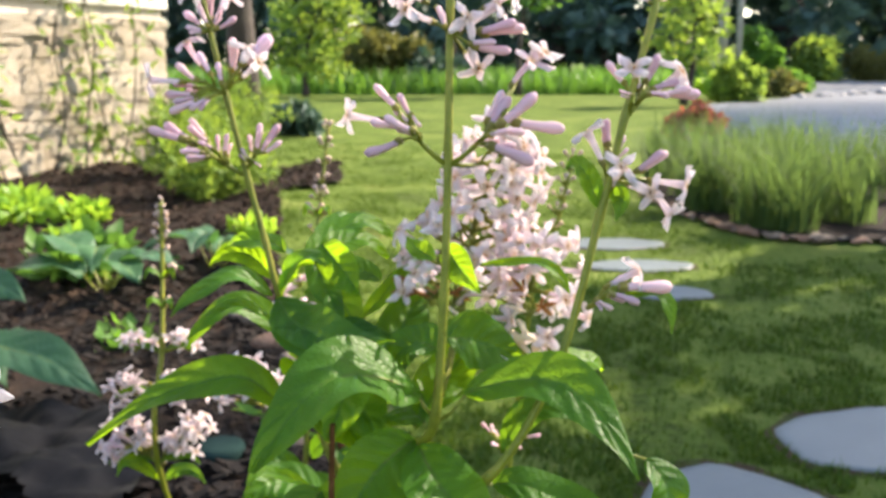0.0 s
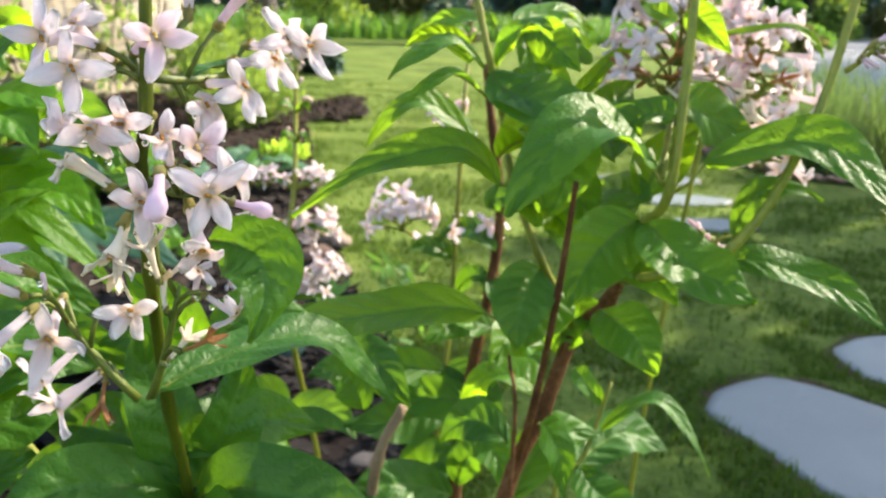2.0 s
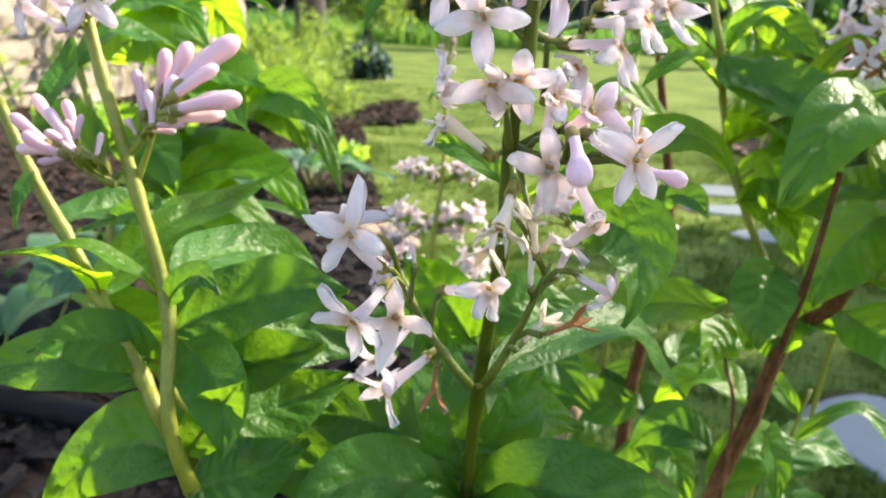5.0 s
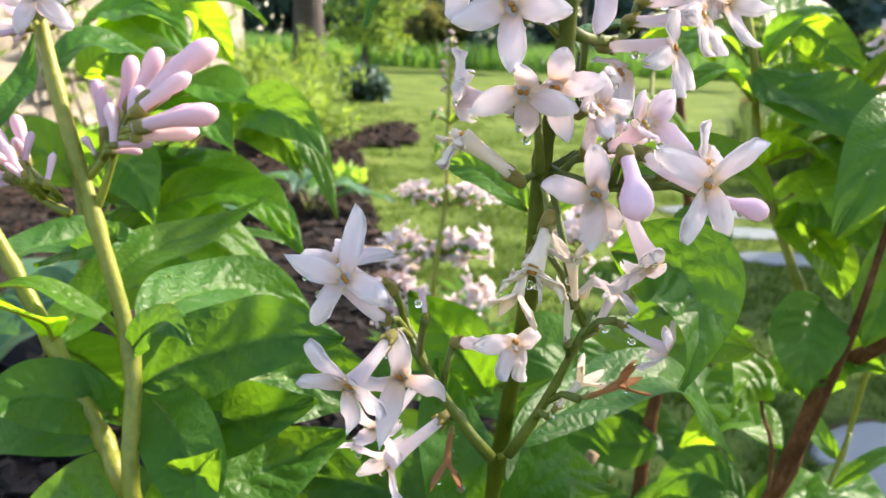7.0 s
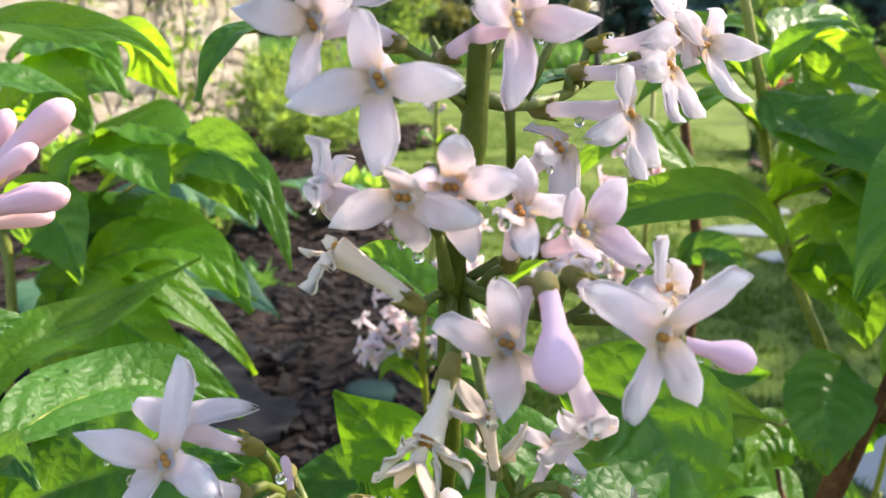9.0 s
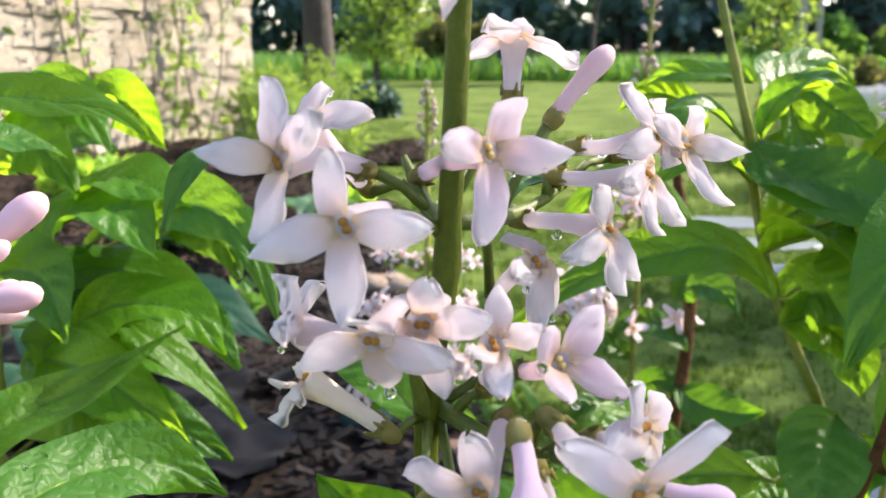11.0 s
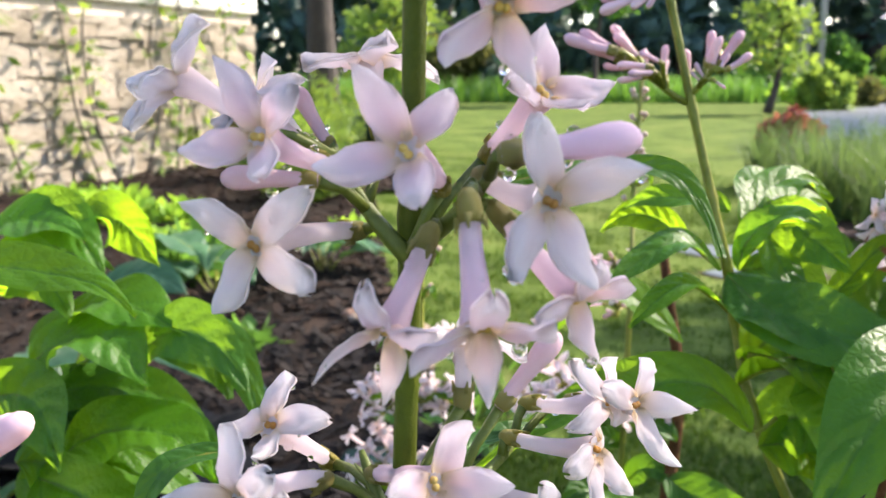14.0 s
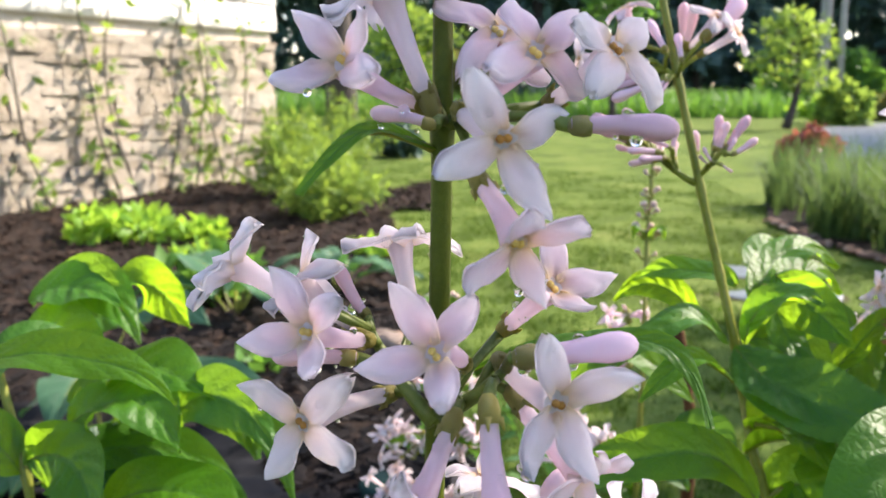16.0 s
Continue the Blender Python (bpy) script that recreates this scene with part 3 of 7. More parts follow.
def grid_sheet(name, x0, x1, y0, y1, nx, ny, height, mat, keep=None):
    bm = bmesh.new()
    vs = {}
    for i in range(nx + 1):
        for j in range(ny + 1):
            x, y = x0 + (x1 - x0) * i / nx, y0 + (y1 - y0) * j / ny
            vs[i, j] = bm.verts.new((x, y, height(x, y)))
    for i in range(nx):
        for j in range(ny):
            cx, cy = x0 + (x1 - x0) * (i + 0.5) / nx, y0 + (y1 - y0) * (j + 0.5) / ny
            if keep is None or keep(cx, cy):
                bm.faces.new((vs[i, j], vs[i + 1, j], vs[i + 1, j + 1], vs[i, j + 1]))
    for v in [v for v in bm.verts if not v.link_faces]:
        bm.verts.remove(v)
    return part(name, bm, mat)


ground_bm = bmesh.new()
R0 = 400.0
v = [ground_bm.verts.new(p) for p in ((-R0, -R0, -0.012), (R0, -R0, -0.012), (R0, R0, -0.012), (-R0, R0, -0.012))]
ground_bm.faces.new(v)
tagged(part("ground", ground_bm, LAWN), "mown green lawn in morning light", "lawn", kind="structure")


def bed_edge(y):
    """The x of the line between mulch and lawn."""
    return -0.13 - 0.205 * max(0, y - 1.0) + 0.025 * math.sin(y * 2.1) - 0.9 * max(0.0, y - 4.1) ** 1.5


def bump_h(x, y):
    return 0.012 * noise.noise((x * 5, y * 5, 0)) + 0.01 * noise.noise((x * 17, y * 17, 3))


def in_ring(x, y):
    """A ragged patch of mulch that lies apart in the lawn."""
    return ((x + 0.64) / 0.17) ** 2 + ((y - 4.6) / 0.5) ** 2 < 0.95 + 1.1 * noise.noise((x * 9, y * 5, 6)) + 0.6 * noise.noise((x * 25, y * 14, 9))


bed = grid_sheet("garden_bed", -2.6, 0.3, -1.2, 6.2, 90, 200, lambda x, y: 0.012 + bump_h(x, y) - (0.018 if x > bed_edge(y) and not in_ring(x - 0.02, y) else 0.0), SOIL, lambda x, y: x < bed_edge(y) or in_ring(x, y))
tagged(bed, "dark bark mulch bed beside the house", "flower bed", kind="structure")


def chips(n, seed, inside, name, label, mat, size, z0):
    r = random.Random(seed)
    bm = bmesh.new()
    made = 0
    while made < n:
        x, y = inside(r)
        if x is None:
            continue
        made += 1
        s = size * r.uniform(0.5, 1.6)
        m = Matrix.Translation((x, y, z0 + s * 0.2)) @ Euler((r.uniform(-0.5, 0.5), r.uniform(-0.5, 0.5), r.uniform(0, 6.3))).to_matrix().to_4x4()
        q = [bm.verts.new(m @ Vector((s * a, s * b * 0.45, s * c * 0.12))) for c in (-1, 1) for a, b in ((-1, -0.6), (0.8, -1), (1, 0.7), (-0.7, 1))]
        for f in ((3, 2, 1, 0), (4, 5, 6, 7), (0, 1, 5, 4), (1, 2, 6, 5), (2, 3, 7, 6), (3, 0, 4, 7)):
            bm.faces.new([q[i] for i in f])
    ob = part(name, bm, mat)
    for p in ob.data.polygons:
        p.use_smooth = False
    return tagged(ob, label, "mulch", kind="stuff")


def in_bed(r):
    if r.random() < 0.05:
        x, y = r.uniform(-0.85, -0.45), r.uniform(4.0, 5.2)
        return (x, y) if in_ring(x, y) else (None, None)
    y = 0.6 + 5.2 * r.random() ** 1.6
    x = bed_edge(y) - 2.2 * r.random() ** 1.3
    return x, y


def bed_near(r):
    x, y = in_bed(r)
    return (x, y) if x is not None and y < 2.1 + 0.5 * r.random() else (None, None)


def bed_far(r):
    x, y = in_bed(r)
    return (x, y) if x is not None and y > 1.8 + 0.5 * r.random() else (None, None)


chips(6000, 3, bed_near, "bark_chips", "near-black bark chips on the near bed", DARKCHIP, 0.012, 0.02)
chips(5000, 4, bed_far, "bark_chips", "brown bark chips on the far bed", CHIP, 0.013, 0.02)


def inside_outline(ring, x, y):
    hit = False
    for (x0, y0), (x1, y1) in zip(ring, ring[1:] + ring[:1]):
        if (y0 > y) != (y1 > y) and x < x0 + (x1 - x0) * (y - y0) / (y1 - y0):
            hit = not hit
    return hit


def outline(corners, seed, grow=1.0, rough=0.012):
    """A worn polygon through the corners, with softened corners and slightly broken edges."""
    ring = [Vector(c) for c in corners]
    for _ in range(2):
        ring = [q for a, b in zip(ring, ring[1:] + ring[:1]) for q in (a.lerp(b, 0.14), a.lerp(b, 0.86))]
    ring = [q for a, b in zip(ring, ring[1:] + ring[:1]) for q in ([a, a.lerp(b, 0.33), a.lerp(b, 0.67)] if (b - a).length > 0.05 else [a])]
    mid = sum(ring, Vector((0, 0))) / len(ring)
    return mid, [tuple(mid + (q - mid) * (grow + rough * 2.2 * noise.noise((q.x * 22, q.y * 22, seed)) + rough * noise.noise((q.x * 60, q.y * 60, seed)))) for q in ring]


def slab(name, corners, seed, label):
    mid, ring = outline(corners, seed)
    n = len(ring)
    bm = bmesh.new()
    loops = []
    for s, z in ((1.0, -0.05), (1.0, -0.006), (0.992, 0.001), (0.975, 0.0032), (0.9, 0.0036), (0.75, 0.0036), (0.5, 0.0036), (0.25, 0.0036)):
        loops.append([bm.verts.new(((x - mid.x) * s, (y - mid.y) * s, z + (0.002 * noise.noise((x * s * 14, y * s * 14, seed)) if z > 0.003 else 0))) for x, y in ring])
    for a, b in zip(loops, loops[1:]):
        for k in range(n):
            bm.faces.new((a[k], a[(k + 1) % n], b[(k + 1) % n], b[k]))
    bm.faces.new(loops[-1])
    ob = part(name, bm, SLATE)
    ob.location = (mid.x, mid.y, -0.010)
    mid, wide = outline(corners, seed + 9, 1.1, 0.05)
    bm = bmesh.new()
    bm.faces.new([bm.verts.new((x, y, -0.0095)) for x, y in wide])
    tagged(part("soil_rim", bm, EARTH), "bare brown earth round a stepping stone", "soil", kind="structure")
    return tagged(ob, label, "stepping stone", "stepping stones in the lawn")


def flag(cx, cy, rx, ry, seed):
    r = random.Random(seed)
    return [(cx + rx * r.uniform(0.9, 1.15) * math.cos(a), cy + ry * r.uniform(0.9, 1.15) * math.sin(a)) for a in (k * math.pi / 3.5 + 0.3 for k in range(7))]


STEP = "flat blue-grey stepping stone set in the lawn"
STONES = [[(0.25, 1.12), (0.29, 1.205), (0.39, 1.262), (0.51, 1.15), (0.56, 1.0), (0.47, 0.85), (0.335, 0.9), (0.30, 1.02)],
          [(0.51, 1.37), (0.58, 1.435), (0.74, 1.48), (0.86, 1.40), (0.82, 1.26), (0.62, 1.215), (0.52, 1.25)],
          flag(0.55, 2.25, 0.125, 0.075, 3), flag(0.56, 2.56, 0.165, 0.085, 4), flag(0.53, 2.88, 0.17, 0.095, 6)]
for k, corners in enumerate(STONES):
    slab("stepping_stone", corners, k + 1, STEP)
RIMS = [outline(c, k + 10, 1.02, 0.02)[1] for k, c in enumerate(STONES)]


def blades(name, label, category, n, seed, place, h0, h1, width, mat, lean=0.5, seg=2, kind="stuff"):
    """Many thin bent blades in one mesh."""
    r = random.Random(seed)
    verts, faces = [], []
    while n:
        x, y, z = place(r)
        if x is None:
            continue
        n -= 1
        h, a, l = r.uniform(h0, h1), r.uniform(0, 6.3), r.uniform(0.1, lean)
        d, e = Vector((math.cos(a), math.sin(a), 0)), Vector((-math.sin(a), math.cos(a), 0))
        w = width * r.uniform(0.6, 1.3)
        i0 = len(verts)
        for k in range(seg):
            u = k / seg
            c = Vector((x, y, z)) + d * (h * l * u * u) + Vector((0, 0, h * u * (1 - 0.25 * l * u)))
            verts += [c - e * w * (1 - 0.6 * u), c + e * w * (1 - 0.6 * u)]
        verts.append(Vector((x, y, z)) + d * h * l + Vector((0, 0, h * (1 - 0.25 * l))))
        for k in range(seg - 1):
            faces.append((i0 + 2 * k, i0 + 2 * k + 1, i0 + 2 * k + 3, i0 + 2 * k + 2))
        faces.append((i0 + 2 * seg - 2, i0 + 2 * seg - 1, i0 + 2 * seg))
    me = bpy.data.meshes.new(name)
    me.from_pydata([tuple(q) for q in verts], [], faces)
    me.materials.append(mat)
    return tagged(new(name, me), label, category, kind=kind)


def on_lawn(r):
    y = 0.45 + 6.5 * r.random() ** 2.2
    x = bed_edge(y) + (0.3 + 0.55 * y + 0.2) * r.random()
    if x > 0.95 and y > 2.6 + 0.3 * (x - 0.9):
        return None, 0, 0
    if any(inside_outline(ring, x, y) for ring in RIMS):
        return None, 0, 0
    if noise.noise((x * 5, y * 5, 1)) + 0.5 * noise.noise((x * 16, y * 16, 4)) < -0.02 and r.random() < 0.88:
        return None, 0, 0
    return x, y, -0.012


blades("lawn_grass", "short trodden lawn grass", "grass", 90000, 21, on_lawn, 0.007, 0.022, 0.0017, GRASS, 1.3)


# ---- house wall with stones ----
W0, W1 = Vector((-2.35, 3.55, 0)), Vector((-1.63, 5.55, 0))
wdir = (W1 - W0).normalized()
wlen = (W1 - W0).length
wnorm = Vector((wdir.y, -wdir.x, 0))
W_START = -3.0


def wall_block(s0, s1, d0, d1, z0, z1, bm):
    q = [bm.verts.new(W0 + wdir * s + wnorm * d + Vector((0, 0, z))) for z in (z0, z1) for s, d in ((s0, d0), (s1, d0), (s1, d1), (s0, d1))]
    for f in ((3, 2, 1, 0), (4, 5, 6, 7), (0, 1, 5, 4), (1, 2, 6, 5), (2, 3, 7, 6), (3, 0, 4, 7)):
        bm.faces.new([q[i] for i in f])


bm = bmesh.new()
wall_block(W_START, wlen, -0.25, 0.0, -0.1, 3.2, bm)
house_wall = tagged(part("wall_house", bm, MORTAR), "pale stone-faced house wall with white boards above", "wall", kind="structure")
for p in house_wall.data.polygons:
    p.use_smooth = False
bm = bmesh.new()
wall_block(wlen - 0.25, wlen, -3.2, -0.252, -0.1, 3.2, bm)
part("side_wall", bm, MORTAR, house_wall)
STONE_MESHES = []
for k in range(8):
    r = random.Random(100 + k)
    b2 = bmesh.new()
    bmesh.ops.create_cube(b2, size=1.0)
    bmesh.ops.bevel(b2, geom=b2.edges[:], offset=0.09, segments=1, affect="EDGES")
    for q in b2.verts:
        q.co += Vector((r.uniform(-0.07, 0.07), r.uniform(-0.16, 0.16), r.uniform(-0.09, 0.09)))
    me = bpy.data.meshes.new("stone")
    b2.to_mesh(me)
    b2.free()
    me.materials.append(STONEWALL)
    STONE_MESHES.append(me)
r = random.Random(5)
z = 0.0
wturn = math.atan2(wdir.y, wdir.x)
while z < 0.76:
    h = r.choice((0.03, 0.04, 0.05, 0.065, 0.085))
    s = 0.2 - r.random() * 0.2
    while s < wlen:
        l = r.choice((0.07, 0.1, 0.15, 0.22, 0.3))
        if s + l > wlen:
            l = wlen - s
        if l > 0.05:
            c = W0 + wdir * (s + l / 2) + wnorm * 0.01 + Vector((0, 0, z + h / 2 + r.uniform(-0.006, 0.006)))
            turn = Matrix.Rotation(wturn + r.uniform(-0.06, 0.06), 4, "Z") @ Matrix.Rotation(r.uniform(-0.05, 0.05), 4, "Y")
            instance_of(r.choice(STONE_MESHES), "stone", house_wall, Matrix.Translation(c) @ turn @ Matrix.Diagonal((l + 0.002, 0.024 + r.random() * 0.04, h * r.uniform(0.95, 1.1), 1)))
        s += l
    z += h
z = 0.84
while z < 3.1:
    bm = bmesh.new()
    wall_block(W_START, wlen + 0.02, 0.002, 0.022, z, z + 0.145, bm)
    bm.verts.ensure_lookup_table()
    for q in bm.verts:
        if q.co.z < z + 0.01 and (q.co - W0).dot(wnorm) > 0.01:
            q.co += wnorm * 0.012
    part("siding_board", bm, SIDING, house_wall)
    z += 0.15


# ---- foliage makers ----
def clump(bm, centre, radii, n, leaf_l, leaf_w, r, up=0.3):
    """Small bent leaves spread through an ellipsoid, thicker at its skin."""
    for _ in range(n):
        d = Vector((r.gauss(0, 1), r.gauss(0, 1), r.gauss(0, 1))).normalized()
        k = r.random() ** 0.4
        p = Vector((centre[0] + d.x * radii[0] * k, centre[1] + d.y * radii[1] * k, centre[2] + d.z * radii[2] * k))
        ax = (d + Vector((r.gauss(0, 0.6), r.gauss(0, 0.6), r.gauss(up, 0.6)))).normalized()
        side = ax.orthogonal().normalized()
        side.rotate(Matrix.Rotation(r.uniform(0, 6.3), 3, ax))
        nn = ax.cross(side)
        l, w = leaf_l * r.uniform(0.6, 1.3), leaf_w * r.uniform(0.6, 1.3)
        q = [bm.verts.new(v) for v in (p, p + ax * l * 0.45 + side * w, p + ax * l * 0.5 + nn * w * 0.35, p + ax * l * 0.45 - side * w, p + ax * l)]
        bm.faces.new((q[0], q[1], q[2]))
        bm.faces.new((q[0], q[2], q[3]))
        bm.faces.new((q[1], q[4], q[2]))
        bm.faces.new((q[2], q[4], q[3]))


def shrub(name, label, place, radius, height, mat, n, leaf_l, leaf_w, seed, category="shrub", twigs=7, group=""):
    r = random.Random(seed)
    thing = empty(name, label, category, place, group)
    o = Vector(place)
    bm = bmesh.new()
    for k in range(twigs):
        a = r.uniform(0, 6.3)
        end = o + Vector((math.cos(a) * radius * 0.6, math.sin(a) * radius * 0.6, height * r.uniform(0.5, 0.85)))
        tube(bm, [o, o.lerp(end, 0.5) + Vector((0, 0, height * 0.08)), end], [height * 0.016, height * 0.012, height * 0.005], 6)
    part("branchwork", bm, TREEBARK, thing)
    bm = bmesh.new()
    for k in range(14):
        a, q = r.uniform(0, 6.3), r.random() ** 0.6
        c = o + Vector((math.cos(a) * radius * 0.8 * q, math.sin(a) * radius * 0.8 * q, height * r.uniform(0.2, 0.95) * (1.1 - 0.5 * q)))
        s = r.uniform(0.2, 0.45)
        clump(bm, c, (radius * s, radius * s, height * s * 0.7), n // 14, leaf_l, leaf_w, r)
    part("foliage", bm, mat, thing)
    return thing


def tree(name, label, place, height, spread, mat, n, leaf_l, seed, bare=0.3, trunk_r=0.1, cone=False, group=""):
    r = random.Random(seed)
    thing = empty(name, label, "tree", place, group)
    o = Vector(place)
    bm = bmesh.new()
    top = o + Vector((r.uniform(-0.3, 0.3), 0, height * 0.93))
    tube(bm, spline([o, o.lerp(top, 0.35) + Vector((r.uniform(-0.1, 0.1), 0, 0)), top], 8), [trunk_r * (1.25 - 1.1 * k / 8) for k in range(9)], 9)
    spots = []
    for k in range(16 if cone else 13):
        u = bare + (1 - bare) * (k + 0.5) / (16 if cone else 13)
        a = k * 2.4 + r.uniform(-0.4, 0.4)
        reach = spread * ((1.08 - u) * 1.25 if cone else math.sin(math.pi * (0.12 + 0.82 * (u - bare) / (1 - bare))) ** 0.7) * r.uniform(0.6, 1.0)
        root = o.lerp(top, u * 0.96)
        end = root + Vector((math.cos(a) * reach, math.sin(a) * reach, height * (-0.03 if cone else 0.07)))
        limb = bmesh.new()
        tube(limb, [root, root.lerp(end, 0.5) + Vector((0, 0, height * 0.015)), end], [trunk_r * 0.35, trunk_r * 0.22, trunk_r * 0.07], 5)
        part("branch", limb, TREEBARK, thing)
        spots += [root.lerp(end, 0.55), end]
    part("trunk", bm, TREEBARK, thing)
    bm = bmesh.new()
    for c in spots:
        s = r.uniform(0.22, 0.42)
        clump(bm, c, (spread * s, spread * s, (0.035 if cone else 0.06) * height * r.uniform(0.7, 1.4)), n // len(spots), leaf_l, leaf_l * 0.3, r, -0.2 if cone else 0.2)
    part("crown", bm, mat, thing)
    return thing


def feathery(label, place, radius, height, mat, n, seed):
    """A loose bush of thin arching shoots, each set with narrow leaves, the longer shoots standing out of it."""
    r = random.Random(seed)
    thing = empty("feathery_bush", label, "bush", place)
    o = Vector(place)
    wood, green = bmesh.new(), bmesh.new()
    for k in range(n):
        a = r.uniform(0, 6.3)
        out = radius * r.uniform(0.15, 1.0)
        h = height * (1.05 - 0.5 * (out / radius) ** 2) * r.choice((0.45, 0.6, 0.75, 0.85, 1.0, 1.15))
        root = o + Vector((math.cos(a), math.sin(a), 0)) * out * 0.25
        end = o + Vector((math.cos(a) * out, math.sin(a) * out, h))
        line = spline([root, root.lerp(end, 0.5) + Vector((0, 0, h * 0.16)), end], 8)
        tube(wood, line, [0.0035 - 0.00035 * i for i in range(9)], 4)
        for i in range(2, 9):
            clump(green, line[i], (0.022, 0.022, 0.02), 9, 0.055, 0.0065, r, 0.55)
    part("branchwork", wood, MIDGREEN, thing)
    part("foliage", green, mat, thing)
    return thing


# ---- the garden behind ----
shrub("hosta_clump", "bright green leafy clump at the wall's foot", (-1.52, 3.2, 0.0), 0.20, 0.13, LIME, 620, 0.055, 0.016, 41, "plant", 4)
shrub("hosta_clump", "bright green leafy clump at the wall's foot", (-1.24, 3.14, 0.0), 0.10, 0.09, LIME, 240, 0.05, 0.015, 42, "plant", 4)
feathery("fine-leaved bright green bush on the mulch", (-0.95, 3.72, 0.0), 0.26, 0.25, PALEGREEN, 44, 43)
feathery("loose pale green bush on the mulch", (-1.22, 4.4, 0.0), 0.30, 0.36, PALEGREEN, 34, 46)
shrub("low_green_plant", "low bright green seedling plant on the mulch", (-1.12, 2.75, 0.0), 0.07, 0.05, LIME, 60, 0.05, 0.016, 47, "plant", 3)
shrub("low_green_plant", "low bright green seedling plant on the mulch", (-0.62, 2.9, 0.0), 0.08, 0.06, LIME, 70, 0.05, 0.016, 48, "plant", 3)
shrub("low_green_plant", "low bright green seedling plant on the mulch", (-0.62, 1.75, 0.0), 0.06, 0.05, MIDGREEN, 50, 0.05, 0.014, 49, "plant", 3)
feathery("fine-leaved bright green bush beside the lawn", (-1.3, 5.6, 0.0), 0.42, 0.42, PALEGREEN, 46, 44)
shrub("low_green_plant", "low dark green leafy plant on the mulch", (-0.95, 2.35, 0.0), 0.12, 0.12, MIDGREEN, 220, 0.07, 0.02, 45, "plant", 3)
tree("tree", "dark-trunked tree beside the house", (-1.97, 9.4, 0.0), 6.5, 2.4, MIDGREEN, 2500, 0.16, 51, 0.45, 0.14)
tree("tree", "young bright green tree on the lawn", (-2.1, 14.5, 0.0), 1.75, 0.8, PALEGREEN, 1500, 0.13, 52, 0.15, 0.05)
tree("tree", "young yellow-green tree by the drive", (3.0, 11.8, 0.0), 1.45, 0.5, PALEGREEN, 700, 0.11, 53, 0.35, 0.05)
tree("tree", "thin young tree on the lawn", (1.2, 15.0, 0.0), 2.9, 0.7, MIDGREEN, 1200, 0.14, 54, 0.5, 0.05)
# Out of view, added only to throw shade on the near lawn.
tree("tree", "unseen broad green tree added to shade the lawn", (4.4, 3.3, 0.0), 3.35, 1.15, MIDGREEN, 8000, 0.16, 55, 0.4, 0.12)
# Also unseen: a thin crown added to dim and dapple sun on the flowers.
tree("tree", "unseen tall thin-leaved tree added to dapple the light", (6.3, 4.1, 0.0), 8.4, 1.7, MIDGREEN, 2300, 0.12, 71, 0.42, 0.11)
shrub("shrub", "brownish rounded shrub at the lawn's end", (-1.1, 17.5, 0.0), 1.0, 1.3, OLIVE, 2600, 0.16, 0.06, 61)
shrub("shrub", "dark green rounded shrub at the lawn's end", (-0.1, 17.0, 0.0), 0.6, 0.8, DARKFIR, 1600, 0.14, 0.05, 62)
shrub("shrub", "dark low shrub with a mulch ring", (-1.1, 7.2, 0.0), 0.18, 0.22, DARKFIR, 700, 0.08, 0.03, 63)
shrub("shrub", "low red-leaved shrub by the drive", (1.80, 6.7, 0.0), 0.18, 0.24, REDLEAF, 600, 0.07, 0.03, 64)
for k, (x, y, rr, h, m, s) in enumerate([(6.2, 22, 0.7, 1.2, PALEGREEN, 71), (7.6, 23, 0.8, 1.4, MIDGREEN, 72), (9.2, 23.5, 0.7, 1.1, PALEGREEN, 73), (5.0, 20, 0.6, 1.0, MIDGREEN, 74), (3.8, 12.3, 0.27, 0.45, PALEGREEN, 75), (10.8, 24, 0.6, 0.8, OLIVE, 76), (12.0, 25, 0.6, 0.7, OLIVE, 77)]):
    shrub("shrub", "rounded green shrub along the drive", (x, y, 0), rr, h, m, 1500, 0.16, 0.06, s, group="shrubs along the drive")

r = random.Random(9)
for k in range(26):
    x = -16 + k * 1.75 + r.uniform(-0.6, 0.6)
    tree("conifer", "tall dark conifer in the wood behind", (x, 27 + r.uniform(0, 7), 0), r.uniform(9, 15), r.uniform(1.8, 2.6), DARKFIR, 1800, 0.55, 200 + k, 0.04, 0.2, True, "conifers of the dark wood")
bm = bmesh.new()
for k in range(140):
    x = -45 + k * 0.85
    clump(bm, (x, 38 + r.uniform(0, 4), r.uniform(1, 7)), (2.2, 1.5, 2.6), 60, 1.1, 0.4, r)
tagged(part("far_wood", bm, DARKFIR), "dark wood far behind the garden", "trees", kind="stuff")


def on_verge(r):
    return r.uniform(-9, 4.2), r.uniform(15.5, 19), -0.012


blades("meadow_grass", "tall unmown grass along the lawn's end", "grass", 14000, 29, on_verge, 0.15, 0.55, 0.02, MIDGREEN, 0.6)


def pole(x, y, h, rad):
    bm = bmesh.new()
    tube(bm, [Vector((x, y, z)) for z in (-0.05, h * 0.5, h)], [rad, rad * 0.9, rad * 0.8], 10)
    return tagged(part("utility_pole", bm, POLE), "grey weathered wooden pole beyond the drive", "pole")


pole(5.7, 19.5, 7.0, 0.11)
pole(6.35, 20.5, 7.0, 0.07)

